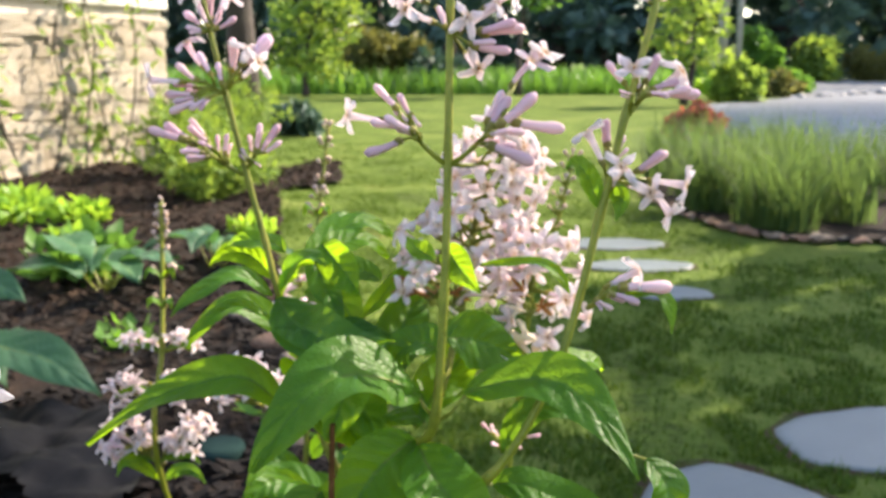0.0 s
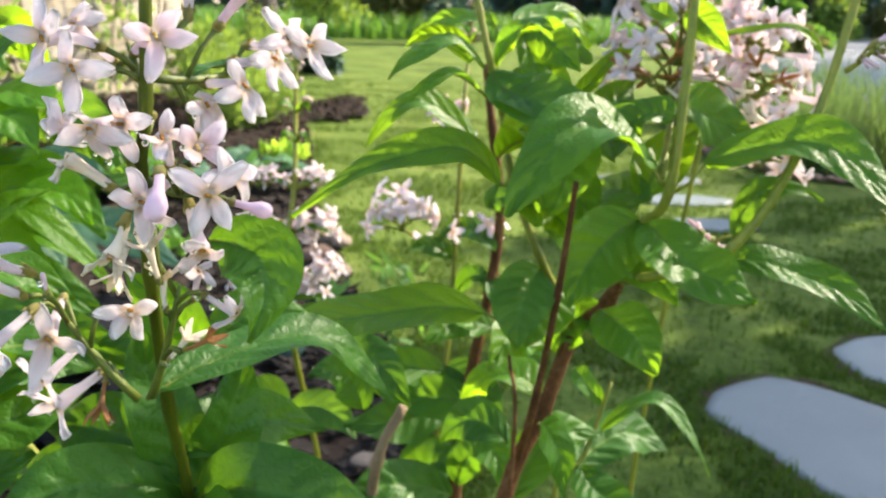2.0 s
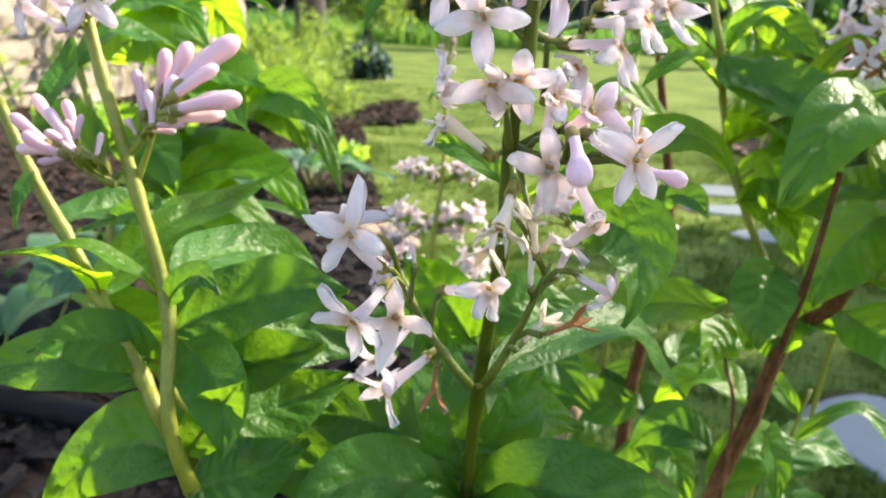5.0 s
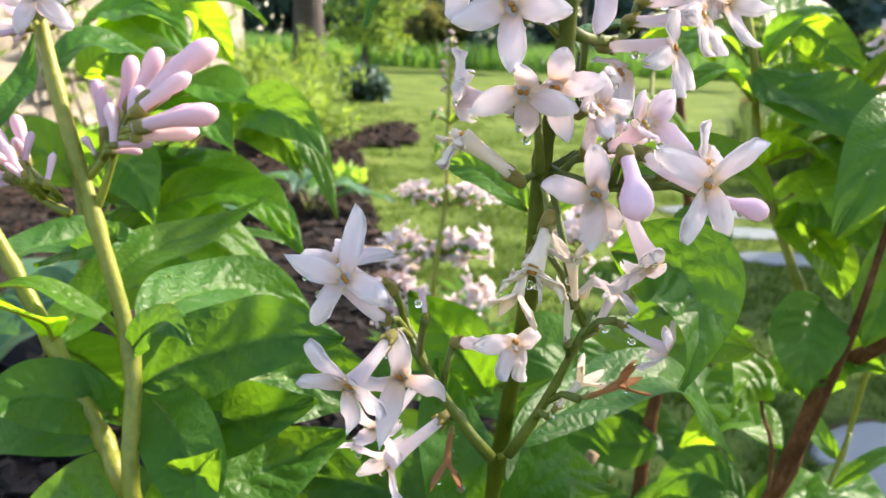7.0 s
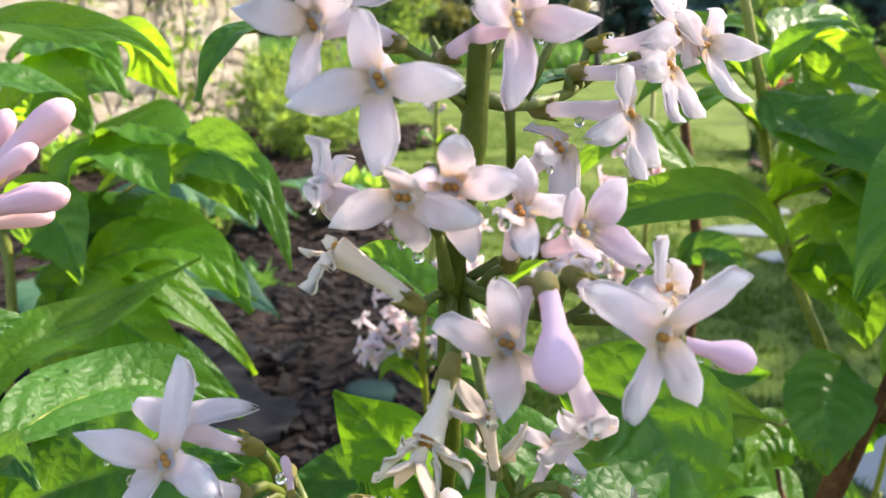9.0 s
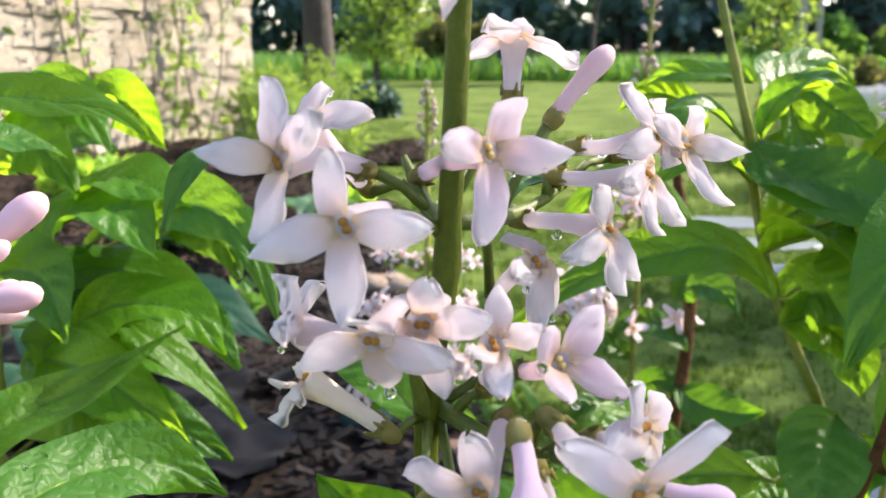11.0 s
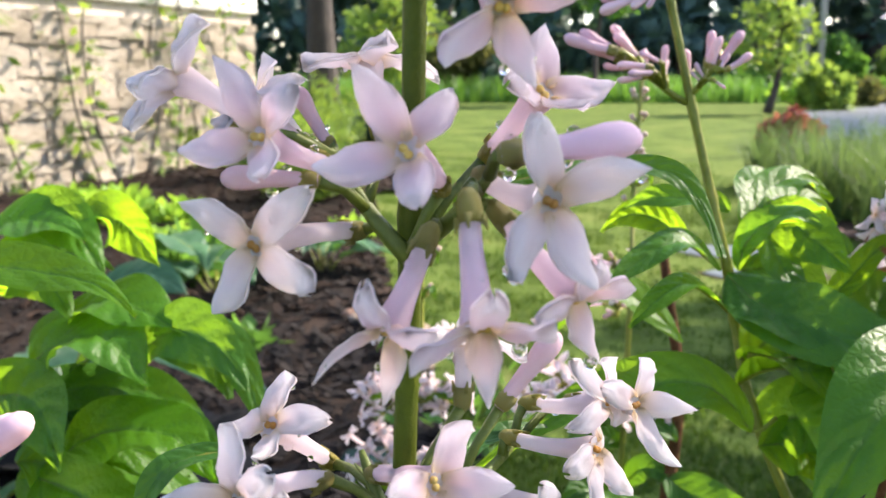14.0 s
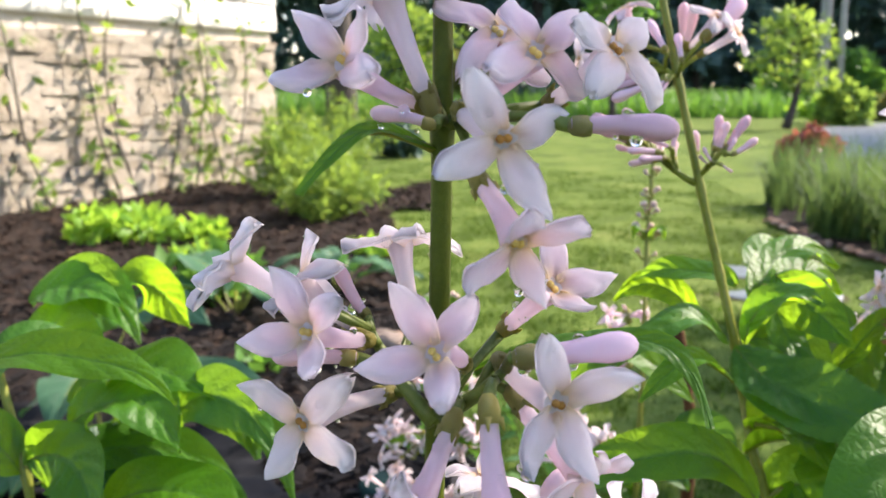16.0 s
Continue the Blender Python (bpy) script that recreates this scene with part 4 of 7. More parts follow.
# ---- drive and the border bed on the right ----
bm = bmesh.new()
v = [bm.verts.new(p) for p in ((2.05, 6.1, 0.0), (2.6, 5.0, 0.0), (9.0, 4.5, 0.0), (34, 16, 0.0), (34, 30, 0.0), (9.5, 25.5, 0.0), (6.6, 17.5, 0.0), (4.9, 13.4, 0.0), (3.3, 11.6, 0.0), (2.15, 8.9, 0.0))]
v2 = [bm.verts.new(q.co + Vector((0, 0, 0.022))) for q in v]
bm.faces.new(v2)
for k in range(len(v)):
    bm.faces.new((v[k], v[(k + 1) % len(v)], v2[(k + 1) % len(v)], v2[k]))
tagged(part("drive", bm, ASPHALT), "grey paved drive in patchy sun", "drive", kind="structure")


BORDER = spline([(0.84, 3.9, 0), (0.89, 3.45, 0), (0.98, 3.08, 0), (1.12, 2.92, 0), (1.4, 2.88, 0), (1.9, 2.82, 0), (2.6, 2.75, 0)], 96)


def border_line(u):
    """The rim of the border bed, from its lawn end round to the right."""
    return BORDER[min(96, int(u * 96))].copy()


bm = bmesh.new()
rim = [border_line(k / 30) for k in range(31)]
front = [bm.verts.new(p + Vector((0, 0, 0.004))) for p in rim]
back = [bm.verts.new((1.0 + 2.4 * k / 30, 4.6 + 0.3 * k / 30, 0.004)) for k in range(31)]
for k in range(30):
    bm.faces.new((front[k], front[k + 1], back[k + 1], back[k]))
tagged(part("border_bed", bm, SOIL), "dark soil border bed with tall grasses", "flower bed", kind="structure")
COB = []
for k in range(6):
    r2 = random.Random(300 + k)
    b2 = bmesh.new()
    bmesh.ops.create_icosphere(b2, subdivisions=2, radius=1.0)
    for q in b2.verts:
        q.co *= 1 + 0.22 * noise.noise(q.co * 1.3 + Vector((k * 7, 0, 0)))
        q.co.z *= 0.7
    me = bpy.data.meshes.new("cobble")
    b2.to_mesh(me)
    b2.free()
    me.materials.append(BRICKRED if k % 2 else COBBLE)
    for p in me.polygons:
        p.use_smooth = True
    COB.append(me)
r = random.Random(12)
for k in range(96):
    p = border_line(k / 96) + Vector((r.uniform(-0.02, 0.02), r.uniform(-0.025, 0.025), 0))
    ob = new("edging_stone", r.choice(COB))
    s = r.uniform(0.008, 0.021)
    ob.matrix_basis = Matrix.Translation(p + Vector((0, 0, s * 0.25))) @ Euler((r.uniform(-0.4, 0.4), r.uniform(-0.4, 0.4), r.uniform(0, 6))).to_matrix().to_4x4() @ Matrix.Diagonal((s * r.uniform(1.1, 1.9), s, s * r.uniform(0.5, 0.9), 1))
    tagged(ob, "rounded terracotta and beige edging stone", "stone", "stones edging the border bed")


def in_border(r):
    u = r.random()
    p = border_line(u)
    q = Vector((1.0 + 2.4 * u, 4.6 + 0.3 * u, 0))
    c = p.lerp(q, 0.035 + 0.94 * r.random() ** 1.2)
    if noise.noise((c.x * 3.2, c.y * 5, 8)) < 0.06 + 0.3 * r.random():
        return None, 0, 0
    return c.x, c.y, 0.0


blades("border_grass", "tall arching green grasses in the border bed", "grass", 6000, 23, in_border, 0.05, 0.40, 0.0034, TALLGRASS, 0.9, 3)

for x, y, rr, h, m, sd in ((3.9, 13.6, 0.35, 0.4, LIME, 91), (5.2, 14.6, 0.35, 0.3, OLIVE, 92), (5.6, 15.2, 0.3, 0.3, MIDGREEN, 93)):
    shrub("shrub", "low shrub in the planted island beside the drive", (x, y, 0), rr, h, m, 500, 0.12, 0.045, sd, group="shrubs in the island")
r = random.Random(77)
for k in range(9):
    ob = new("boulder", r.choice(COB))
    sz = r.uniform(0.05, 0.11)
    ob.matrix_basis = Matrix.Translation((5.2 + 0.25 * k + r.uniform(-0.1, 0.1), 13.6 + 0.22 * k, sz * 0.5)) @ Matrix.Rotation(r.uniform(0, 6), 4, "Z") @ Matrix.Diagonal((sz * 1.3, sz, sz, 1))
    ob.material_slots[0].link = "OBJECT"
    ob.material_slots[0].material = PEBBLE
    tagged(ob, "grey rounded boulder beside the drive", "stone", "boulders beside the drive")


# ---- the lilac shrubs ----
lilac_a = empty("lilac_shrub", "young lilac shrub with pale pink panicles beside the lawn", "shrub", (-0.03, 0.37, 0.0))
lilac_b = empty("lilac_shrub", "lilac shrub in full pale bloom with wet petals", "shrub", (-0.17, 0.30, 0.0))
lilac_c = empty("lilac_shrub", "small lilac with white flower spikes in the mulch", "shrub", (-0.17, 0.60, 0.0))
hero = stem(lilac_b, [(-0.1650, 0.3000, 0.0000), (-0.1600, 0.2750, 0.2000), (-0.1530, 0.2403, 0.3413), (-0.1509, 0.2179, 0.3889), (-0.1478, 0.1996, 0.4287), (-0.1473, 0.1955, 0.4520), (-0.1451, 0.1945, 0.4673), (-0.1435, 0.1947, 0.5079), (-0.1428, 0.1939, 0.5389), (-0.1430, 0.1977, 0.5576), (-0.1430, 0.2019, 0.5753)], 0.0017, 0.0011, SHADESTALK, "olive-green flowering stem with shade in its colour and pale lenticels")
cluster(hero, (-0.1424, 0.1936, 0.5399), [
    ("d", 1.00, (-0.1340, 0.1775, 0.5290), (-0.1383, 0.1840, 0.5346), ((135, 0.44, 15), (-158, 0.44, 37), (-56, 0.46, 23), (14, 0.44, 28))),
    ("p", 1.00, (-0.1528, 0.1867, 0.5463), (-0.1453, 0.1960, 0.5413), ((48, 0.49, 28), (135, 0.51, 38), (-62, 0.49, 29), (-111, 0.49, 16))),
    ("w", 1.00, (-0.1489, 0.1925, 0.5539), (-0.1437, 0.1907, 0.5415)),
    ("b", 1.00, (-0.1499, 0.1860, 0.5411), (-0.1430, 0.1864, 0.5398)),
] + [
    ("w", 1.00, (-0.1355, 0.1778, 0.5389), (-0.1407, 0.1905, 0.5413), ((33, 0.49, 5), (-78, 0.49, -15), (115, 0.49, 10), (-157, 0.54, 26))),
    ("p", 1.00, (-0.1325, 0.1856, 0.5473), (-0.1389, 0.1957, 0.5421), ((5, 0.49, -22), (-60, 0.49, 5), (-116, 0.49, -14), (111, 0.49, 14))),
    ("w", 1.00, (-0.1242, 0.1874, 0.5476), (-0.1309, 0.1958, 0.5416), ((-62, 0.49, -2), (-131, 0.49, -5), (73, 0.49, 24), (139, 0.49, 8))),
    ("b", 1.00, (-0.1181, 0.1804, 0.5396), (-0.1288, 0.1796, 0.5401)),
    ("p", 1.00, (-0.1366, 0.1938, 0.5497), (-0.1403, 0.2028, 0.5420)),
], True)
cluster(hero, (-0.1436, 0.1924, 0.5040), [
    ("p", 1.00, (-0.1569, 0.1847, 0.5171), (-0.1520, 0.1957, 0.5132), ((28, 0.49, 31), (-48, 0.49, 31), (115, 0.49, 21), (-141, 0.49, 35))),
    ("w", 1.00, (-0.1613, 0.1995, 0.5194), (-0.1528, 0.1991, 0.5131), ((51, 0.49, 25), (-111, 0.49, 2), (98, 0.49, -35), (-37, 0.49, -21))),
    ("w", 1.00, (-0.1676, 0.1941, 0.5223), (-0.1603, 0.1937, 0.5172), ((-29, 0.49, 11), (-108, 0.49, 17), (-172, 0.49, 21), (111, 0.49, 30))),
    ("p", 1.00, (-0.1423, 0.1805, 0.5161), (-0.1400, 0.1927, 0.5113), ((30, 0.54, 26), (-28, 0.49, -20), (114, 0.51, 16), (-152, 0.49, 37))),
] + [
    ("w", 1.00, (-0.1576, 0.1848, 0.5066), (-0.1493, 0.1968, 0.5061), ((63, 0.49, 25), (-48, 0.49, -4), (148, 0.49, 17), (-120, 0.49, -6))),
    ("w", 1.00, (-0.1491, 0.2029, 0.5240), (-0.1470, 0.2013, 0.5144), ((127, 0.49, 8), (-153, 0.49, 8), (-62, 0.49, -10), (17, 0.49, 16))),
    ("b", 1.00, (-0.1570, 0.2009, 0.5216), (-0.1528, 0.1999, 0.5146)),
    ("b", 1.00, (-0.1629, 0.1906, 0.5125), (-0.1528, 0.1913, 0.5122)),
], True)
cluster(hero, (-0.1429, 0.1927, 0.5052), [
    ("w", 1.00, (-0.1297, 0.1776, 0.5123), (-0.1360, 0.1892, 0.5131), ((14, 0.49, 8), (-60, 0.54, 28), (136, 0.49, 19), (-162, 0.50, 31))),
    ("p", 1.00, (-0.1301, 0.1915, 0.5210), (-0.1357, 0.1990, 0.5139), ((-27, 0.49, 10), (-89, 0.49, 8), (175, 0.49, 47), (100, 0.49, 35))),
    ("k", 1.00, (-0.1212, 0.1813, 0.5175), (-0.1339, 0.1801, 0.5160)),
] + [
    ("d", 1.00, (-0.1438, 0.1785, 0.5002), (-0.1405, 0.1834, 0.5084), ((-11, 0.44, 0), (54, 0.45, 51), (-175, 0.44, 58), (-68, 0.44, 14))),
    ("d", 1.00, (-0.1353, 0.1714, 0.5028), (-0.1366, 0.1760, 0.5126), ((111, 0.44, 26), (-169, 0.44, 52), (-99, 0.44, 11), (1, 0.44, -2))),
    ("d", 1.00, (-0.1268, 0.1822, 0.5028), (-0.1345, 0.1862, 0.5102), ((-150, 0.44, 39), (99, 0.44, 2), (-64, 0.44, 26), (32, 0.44, 10))),
], True)
cluster(hero, (-0.1453, 0.1946, 0.4705), [
    ("w", 1.00, (-0.1604, 0.1842, 0.4796), (-0.1534, 0.1949, 0.4776), ((18, 0.51, 6), (84, 0.50, 53), (-174, 0.52, 24), (-49, 0.49, 14))),
    ("w", 1.00, (-0.1609, 0.2000, 0.4815), (-0.1555, 0.2091, 0.4731), ((28, 0.49, -11), (-64, 0.49, 7), (90, 0.49, -17), (-140, 0.49, 37))),
] + [
    ("w", 1.00, (-0.1535, 0.1795, 0.4744), (-0.1508, 0.1920, 0.4738), ((31, 0.49, -18), (105, 0.53, 30), (-91, 0.49, 3), (-176, 0.56, 16))),
    ("p", 1.00, (-0.1408, 0.1887, 0.4803), (-0.1490, 0.1996, 0.4762), ((-42, 0.49, -5), (79, 0.49, 27), (-108, 0.51, 36), (171, 0.58, 8))),
    ("w", 1.00, (-0.1382, 0.2053, 0.4911), (-0.1384, 0.2038, 0.4835), ((40, 0.49, 1), (-11, 0.49, 32), (-77, 0.49, -14), (161, 0.49, 5))),
], True)
cluster(hero, (-0.1443, 0.1960, 0.4719), [
    ("b", 1.00, (-0.1264, 0.2111, 0.4907), (-0.1339, 0.2088, 0.4814)),
    ("w", 1.00, (-0.1202, 0.2165, 0.4798), (-0.1305, 0.2214, 0.4775), ((35, 0.49, -12), (-62, 0.49, -6), (102, 0.49, -2), (-130, 0.49, -2))),
    ("w", 1.00, (-0.1219, 0.2104, 0.4755), (-0.1331, 0.2170, 0.4742), ((-75, 0.49, -28), (148, 0.49, 16), (-150, 0.49, 23), (90, 0.49, 8))),
] + [
    ("w", 1.00, (-0.1272, 0.2037, 0.4699), (-0.1379, 0.2110, 0.4696), ((41, 0.49, 17), (113, 0.49, 3), (-172, 0.49, 16), (-143, 0.49, 16))),
    ("w", 1.00, (-0.1351, 0.2044, 0.4655), (-0.1405, 0.2144, 0.4578), ((-3, 0.49, -41), (-138, 0.49, -39), (174, 0.50, -15), (115, 0.49, 36))),
    ("w", 1.00, (-0.1156, 0.2205, 0.4781), (-0.1240, 0.2278, 0.4757), ((-53, 0.49, 0), (-102, 0.49, 40), (-178, 0.59, 26), (58, 0.49, 8))),
], True)
cluster(hero, (-0.1473, 0.1964, 0.4490), [
    ("w", 1.00, (-0.1513, 0.1808, 0.4631), (-0.1493, 0.1942, 0.4637), ((107, 0.49, 1), (-170, 0.49, -31), (-108, 0.49, 1), (-14, 0.49, 58))),
    ("w", 1.00, (-0.1468, 0.1844, 0.4638), (-0.1449, 0.1979, 0.4639), ((-16, 0.49, 43), (-81, 0.49, 23), (-169, 0.49, 0), (124, 0.49, -53))),
] + [
    ("w", 1.00, (-0.1599, 0.1881, 0.4617), (-0.1502, 0.1883, 0.4596), ((-33, 0.49, 16), (-79, 0.49, 11), (71, 0.49, 8), (114, 0.49, -11))),
    ("c", 0.55, (-0.1597, 0.1897, 0.4553), (-0.1506, 0.1908, 0.4489), ((-169, 0.27, 58), (91, 0.27, 20), (-164, 0.34, 1), (-115, 0.27, 5))),
    ("c", 0.60, (-0.1486, 0.1794, 0.4382), (-0.1464, 0.1833, 0.4454), ((108, 0.29, 19), (55, 0.38, 54), (-118, 0.36, 20), (-118, 0.31, 59))),
], True)
cluster(hero, (-0.1463, 0.1967, 0.4503), [
    ("w", 1.00, (-0.1397, 0.1872, 0.4606), (-0.1407, 0.1951, 0.4528), ((-12, 0.42, 10), (-67, 0.42, -23), (178, 0.42, 17), (146, 0.42, 49))),
    ("w", 1.00, (-0.1407, 0.1765, 0.4499), (-0.1385, 0.1895, 0.4522), ((-2, 0.49, 15), (89, 0.49, -15), (178, 0.49, 9), (-158, 0.49, -27))),
    ("t", 1.00, (-0.1362, 0.1677, 0.4484), (-0.1374, 0.1771, 0.4564)),
    ("p", 1.00, (-0.1330, 0.1882, 0.4587), (-0.1369, 0.1995, 0.4537), ((53, 0.49, 56), (-52, 0.49, -1), (-113, 0.49, 4), (147, 0.49, 55))),
] + [
    ("w", 1.00, (-0.1271, 0.1719, 0.4528), (-0.1347, 0.1817, 0.4555), ((54, 0.49, -33), (-38, 0.58, 20), (-146, 0.49, 28), (153, 0.53, 18))),
    ("w", 1.00, (-0.1252, 0.1825, 0.4541), (-0.1304, 0.1865, 0.4509), ((48, 0.49, 35), (-79, 0.49, -8), (92, 0.49, 9), (-129, 0.49, -27))),
    ("t", 1.00, (-0.1165, 0.1787, 0.4480), (-0.1252, 0.1786, 0.4501)),
    ("w", 1.00, (-0.1314, 0.1819, 0.4397), (-0.1354, 0.1877, 0.4483), ((155, 0.49, 13), (-171, 0.49, -14), (-136, 0.49, 1), (38, 0.49, 11))),
    ("c", 0.55, (-0.1426, 0.1840, 0.4385), (-0.1413, 0.1859, 0.4307)),
], True)
cluster(hero, (-0.1525, 0.2011, 0.3984), [
    ("w", 1.00, (-0.1750, 0.1768, 0.4356), (-0.1703, 0.1874, 0.4267), ((90, 0.54, 43), (5, 0.65, 20), (-99, 0.49, 5), (150, 0.49, -11))),
    ("w", 1.00, (-0.1774, 0.1876, 0.4350), (-0.1697, 0.1911, 0.4307), ((108, 0.49, 41), (-35, 0.49, -35), (-98, 0.49, 22), (69, 0.49, -4))),
    ("b", 1.00, (-0.1650, 0.1848, 0.4330), (-0.1639, 0.1836, 0.4286)),
    ("w", 1.00, (-0.1746, 0.1805, 0.4184), (-0.1696, 0.1905, 0.4235), ((42, 0.58, 6), (61, 0.51, 34), (171, 0.49, 12), (-103, 0.49, 21))),
] + [
    ("w", 1.00, (-0.1682, 0.1927, 0.4160), (-0.1690, 0.2037, 0.4218), ((1, 0.49, -11), (-109, 0.50, 9), (156, 0.69, 50), (128, 0.49, -6))),
    ("w", 0.90, (-0.1719, 0.1967, 0.4045), (-0.1659, 0.2047, 0.4102)),
    ("w", 1.00, (-0.1705, 0.2000, 0.3969), (-0.1604, 0.2053, 0.4043), ((-35, 0.42, 55), (-151, 0.50, 26), (23, 0.52, 29), (106, 0.42, -41))),
    ("w", 1.00, (-0.1503, 0.1919, 0.4226), (-0.1599, 0.2001, 0.4196), ((79, 0.44, -11), (-87, 0.44, 2), (125, 0.44, 9), (-160, 0.44, -9))),
    ("x", 0.45, (-0.1601, 0.1986, 0.3980), (-0.1594, 0.2024, 0.4063)),
], True)
cluster(hero, (-0.1495, 0.2014, 0.3991), [
    ("c", 0.55, (-0.1502, 0.1862, 0.4324), (-0.1477, 0.1904, 0.4410)),
    ("c", 0.55, (-0.1417, 0.1902, 0.4306), (-0.1417, 0.1902, 0.4232)),
    ("w", 0.60, (-0.1349, 0.1919, 0.4318), (-0.1371, 0.1947, 0.4247)),
    ("w", 0.65, (-0.1267, 0.1882, 0.4243), (-0.1343, 0.1910, 0.4276)),
    ("x", 0.45, (-0.1334, 0.1902, 0.4173), (-0.1391, 0.1908, 0.4143)),
    ("c", 0.50, (-0.1389, 0.1938, 0.4159), (-0.1438, 0.1937, 0.4098)),
], True)
leaf(hero, (-0.1437, 0.1930, 0.5369), (-0.1507, 0.1855, 0.5387), (-0.1563, 0.1799, 0.5328), 0.0029, (0.0000, -0.6000, 0.8000), None, 0.22, SHADELEAF, 1.00)
leaf(hero, (-0.1391, 0.1968, 0.5091), (-0.1191, 0.1990, 0.5131), (-0.1113, 0.1918, 0.5045), 0.0039, (0.0000, -0.5000, 0.9000), None, 0.22, SHADELEAF, 1.00)
leaf(hero, (-0.1654, 0.1972, 0.4794), (-0.1721, 0.1945, 0.4781), (-0.1751, 0.1909, 0.4712), 0.0042, (0.0000, -0.4000, 0.9000), None, 0.22, SHADELEAF, 1.00)
leaf(hero, (-0.1413, 0.2095, 0.4686), (-0.1369, 0.2170, 0.4733), (-0.1273, 0.2238, 0.4732), 0.0045, (0.0000, -0.3000, 1.0000), None, 0.22, SHADELEAF, 1.00)
leaf(hero, (-0.1346, 0.2004, 0.4368), (-0.1218, 0.1946, 0.4324), (-0.1242, 0.1886, 0.4177), 0.0180, (0.4500, -0.8800, 0.1200), None, 0.22, SHADELEAF, 1.00)
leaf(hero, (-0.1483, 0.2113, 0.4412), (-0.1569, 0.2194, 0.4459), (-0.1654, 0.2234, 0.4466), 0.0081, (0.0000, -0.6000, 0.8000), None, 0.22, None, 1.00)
leaf(hero, (-0.1487, 0.2036, 0.3994), (-0.1202, 0.2334, 0.4023), (-0.0966, 0.2470, 0.3793), 0.0156, (0.0000, -0.4500, 0.9000), (-0.1513, 0.2030, 0.3977), 0.22, SHADELEAF, 1.00)
leaf(hero, (-0.1540, 0.2380, 0.3575), (-0.1602, 0.2377, 0.3811), (-0.1645, 0.2372, 0.4038), 0.0202, (0.5800, -0.8200, -0.0500), None, 0.22, SHADELEAF, 1.00)
leaf(hero, (-0.1516, 0.2396, 0.3552), (-0.1422, 0.2430, 0.3749), (-0.1380, 0.2440, 0.3940), 0.0190, (0.5000, -0.8500, 0.0000), None, 0.22, SHADELEAF, 1.00)
leaf(hero, (-0.1554, 0.2370, 0.3536), (-0.1754, 0.2214, 0.3646), (-0.1933, 0.2096, 0.3616), 0.0223, (0.0000, -0.8000, 0.6000), None, 0.22, SHADELEAF, 1.00)
leaf(hero, (-0.1506, 0.2370, 0.3530), (-0.1234, 0.2231, 0.3629), (-0.0922, 0.2121, 0.3557), 0.0252, (0.0000, -0.8000, 0.6000), None, 0.22, SHADELEAF, 1.00)
leaf(hero, (-0.1545, 0.2364, 0.3514), (-0.1598, 0.2154, 0.3590), (-0.1634, 0.1982, 0.3531), 0.0174, (0.0000, -0.8000, 0.6000), None, 0.22, SHADELEAF, 1.00)
leaf(hero, (-0.1545, 0.2378, 0.3488), (-0.1762, 0.2177, 0.3501), (-0.1868, 0.2046, 0.3411), 0.0252, (0.0000, -0.8000, 0.6000), None, 0.22, SHADELEAF, 1.00)
leaf(hero, (-0.1513, 0.2380, 0.3490), (-0.1406, 0.2104, 0.3566), (-0.1333, 0.1933, 0.3492), 0.0213, (0.0000, -0.8000, 0.6000), None, 0.22, SHADELEAF, 1.00)
left_stem = stem(lilac_b, [(-0.1800, 0.3100, 0.0000), (-0.1900, 0.2900, 0.2500), (-0.2193, 0.2194, 0.3596), (-0.2268, 0.2274, 0.4035), (-0.2349, 0.2318, 0.4300), (-0.2446, 0.2374, 0.4573), (-0.2513, 0.2429, 0.4796), (-0.2550, 0.2482, 0.4964)], 0.0020, 0.0014, None, "yellow-green flowering stem")
cluster(left_stem, (-0.2380, 0.2338, 0.4383), [
    ("b", 1.00, (-0.2112, 0.2373, 0.4674), (-0.2256, 0.2332, 0.4541)),
    ("b", 1.00, (-0.2247, 0.2425, 0.4657), (-0.2306, 0.2389, 0.4527)),
    ("b", 1.00, (-0.2146, 0.2313, 0.4610), (-0.2257, 0.2288, 0.4528)),
    ("b", 1.00, (-0.2081, 0.2278, 0.4542), (-0.2243, 0.2262, 0.4506)),
    ("b", 1.00, (-0.2367, 0.2382, 0.4590), (-0.2336, 0.2353, 0.4471)),
    ("b", 1.00, (-0.2319, 0.2458, 0.4638), (-0.2338, 0.2422, 0.4500)),
    ("b", 1.00, (-0.2219, 0.2296, 0.4473), (-0.2301, 0.2290, 0.4466)),
    ("b", 1.00, (-0.2386, 0.2351, 0.4473), (-0.2349, 0.2343, 0.4435)),
])
cluster(left_stem, (-0.2406, 0.2321, 0.4319), [
    ("b", 1.00, (-0.2636, 0.2414, 0.4515), (-0.2551, 0.2393, 0.4420)),
    ("b", 1.00, (-0.2711, 0.2438, 0.4460), (-0.2601, 0.2422, 0.4381)),
    ("b", 1.00, (-0.2488, 0.2349, 0.4480), (-0.2499, 0.2330, 0.4409)),
    ("b", 1.00, (-0.2671, 0.2378, 0.4384), (-0.2564, 0.2382, 0.4379)),
    ("b", 1.00, (-0.2588, 0.2314, 0.4363), (-0.2509, 0.2322, 0.4380)),
    ("b", 1.00, (-0.2450, 0.2304, 0.4381), (-0.2493, 0.2303, 0.4384)),
])
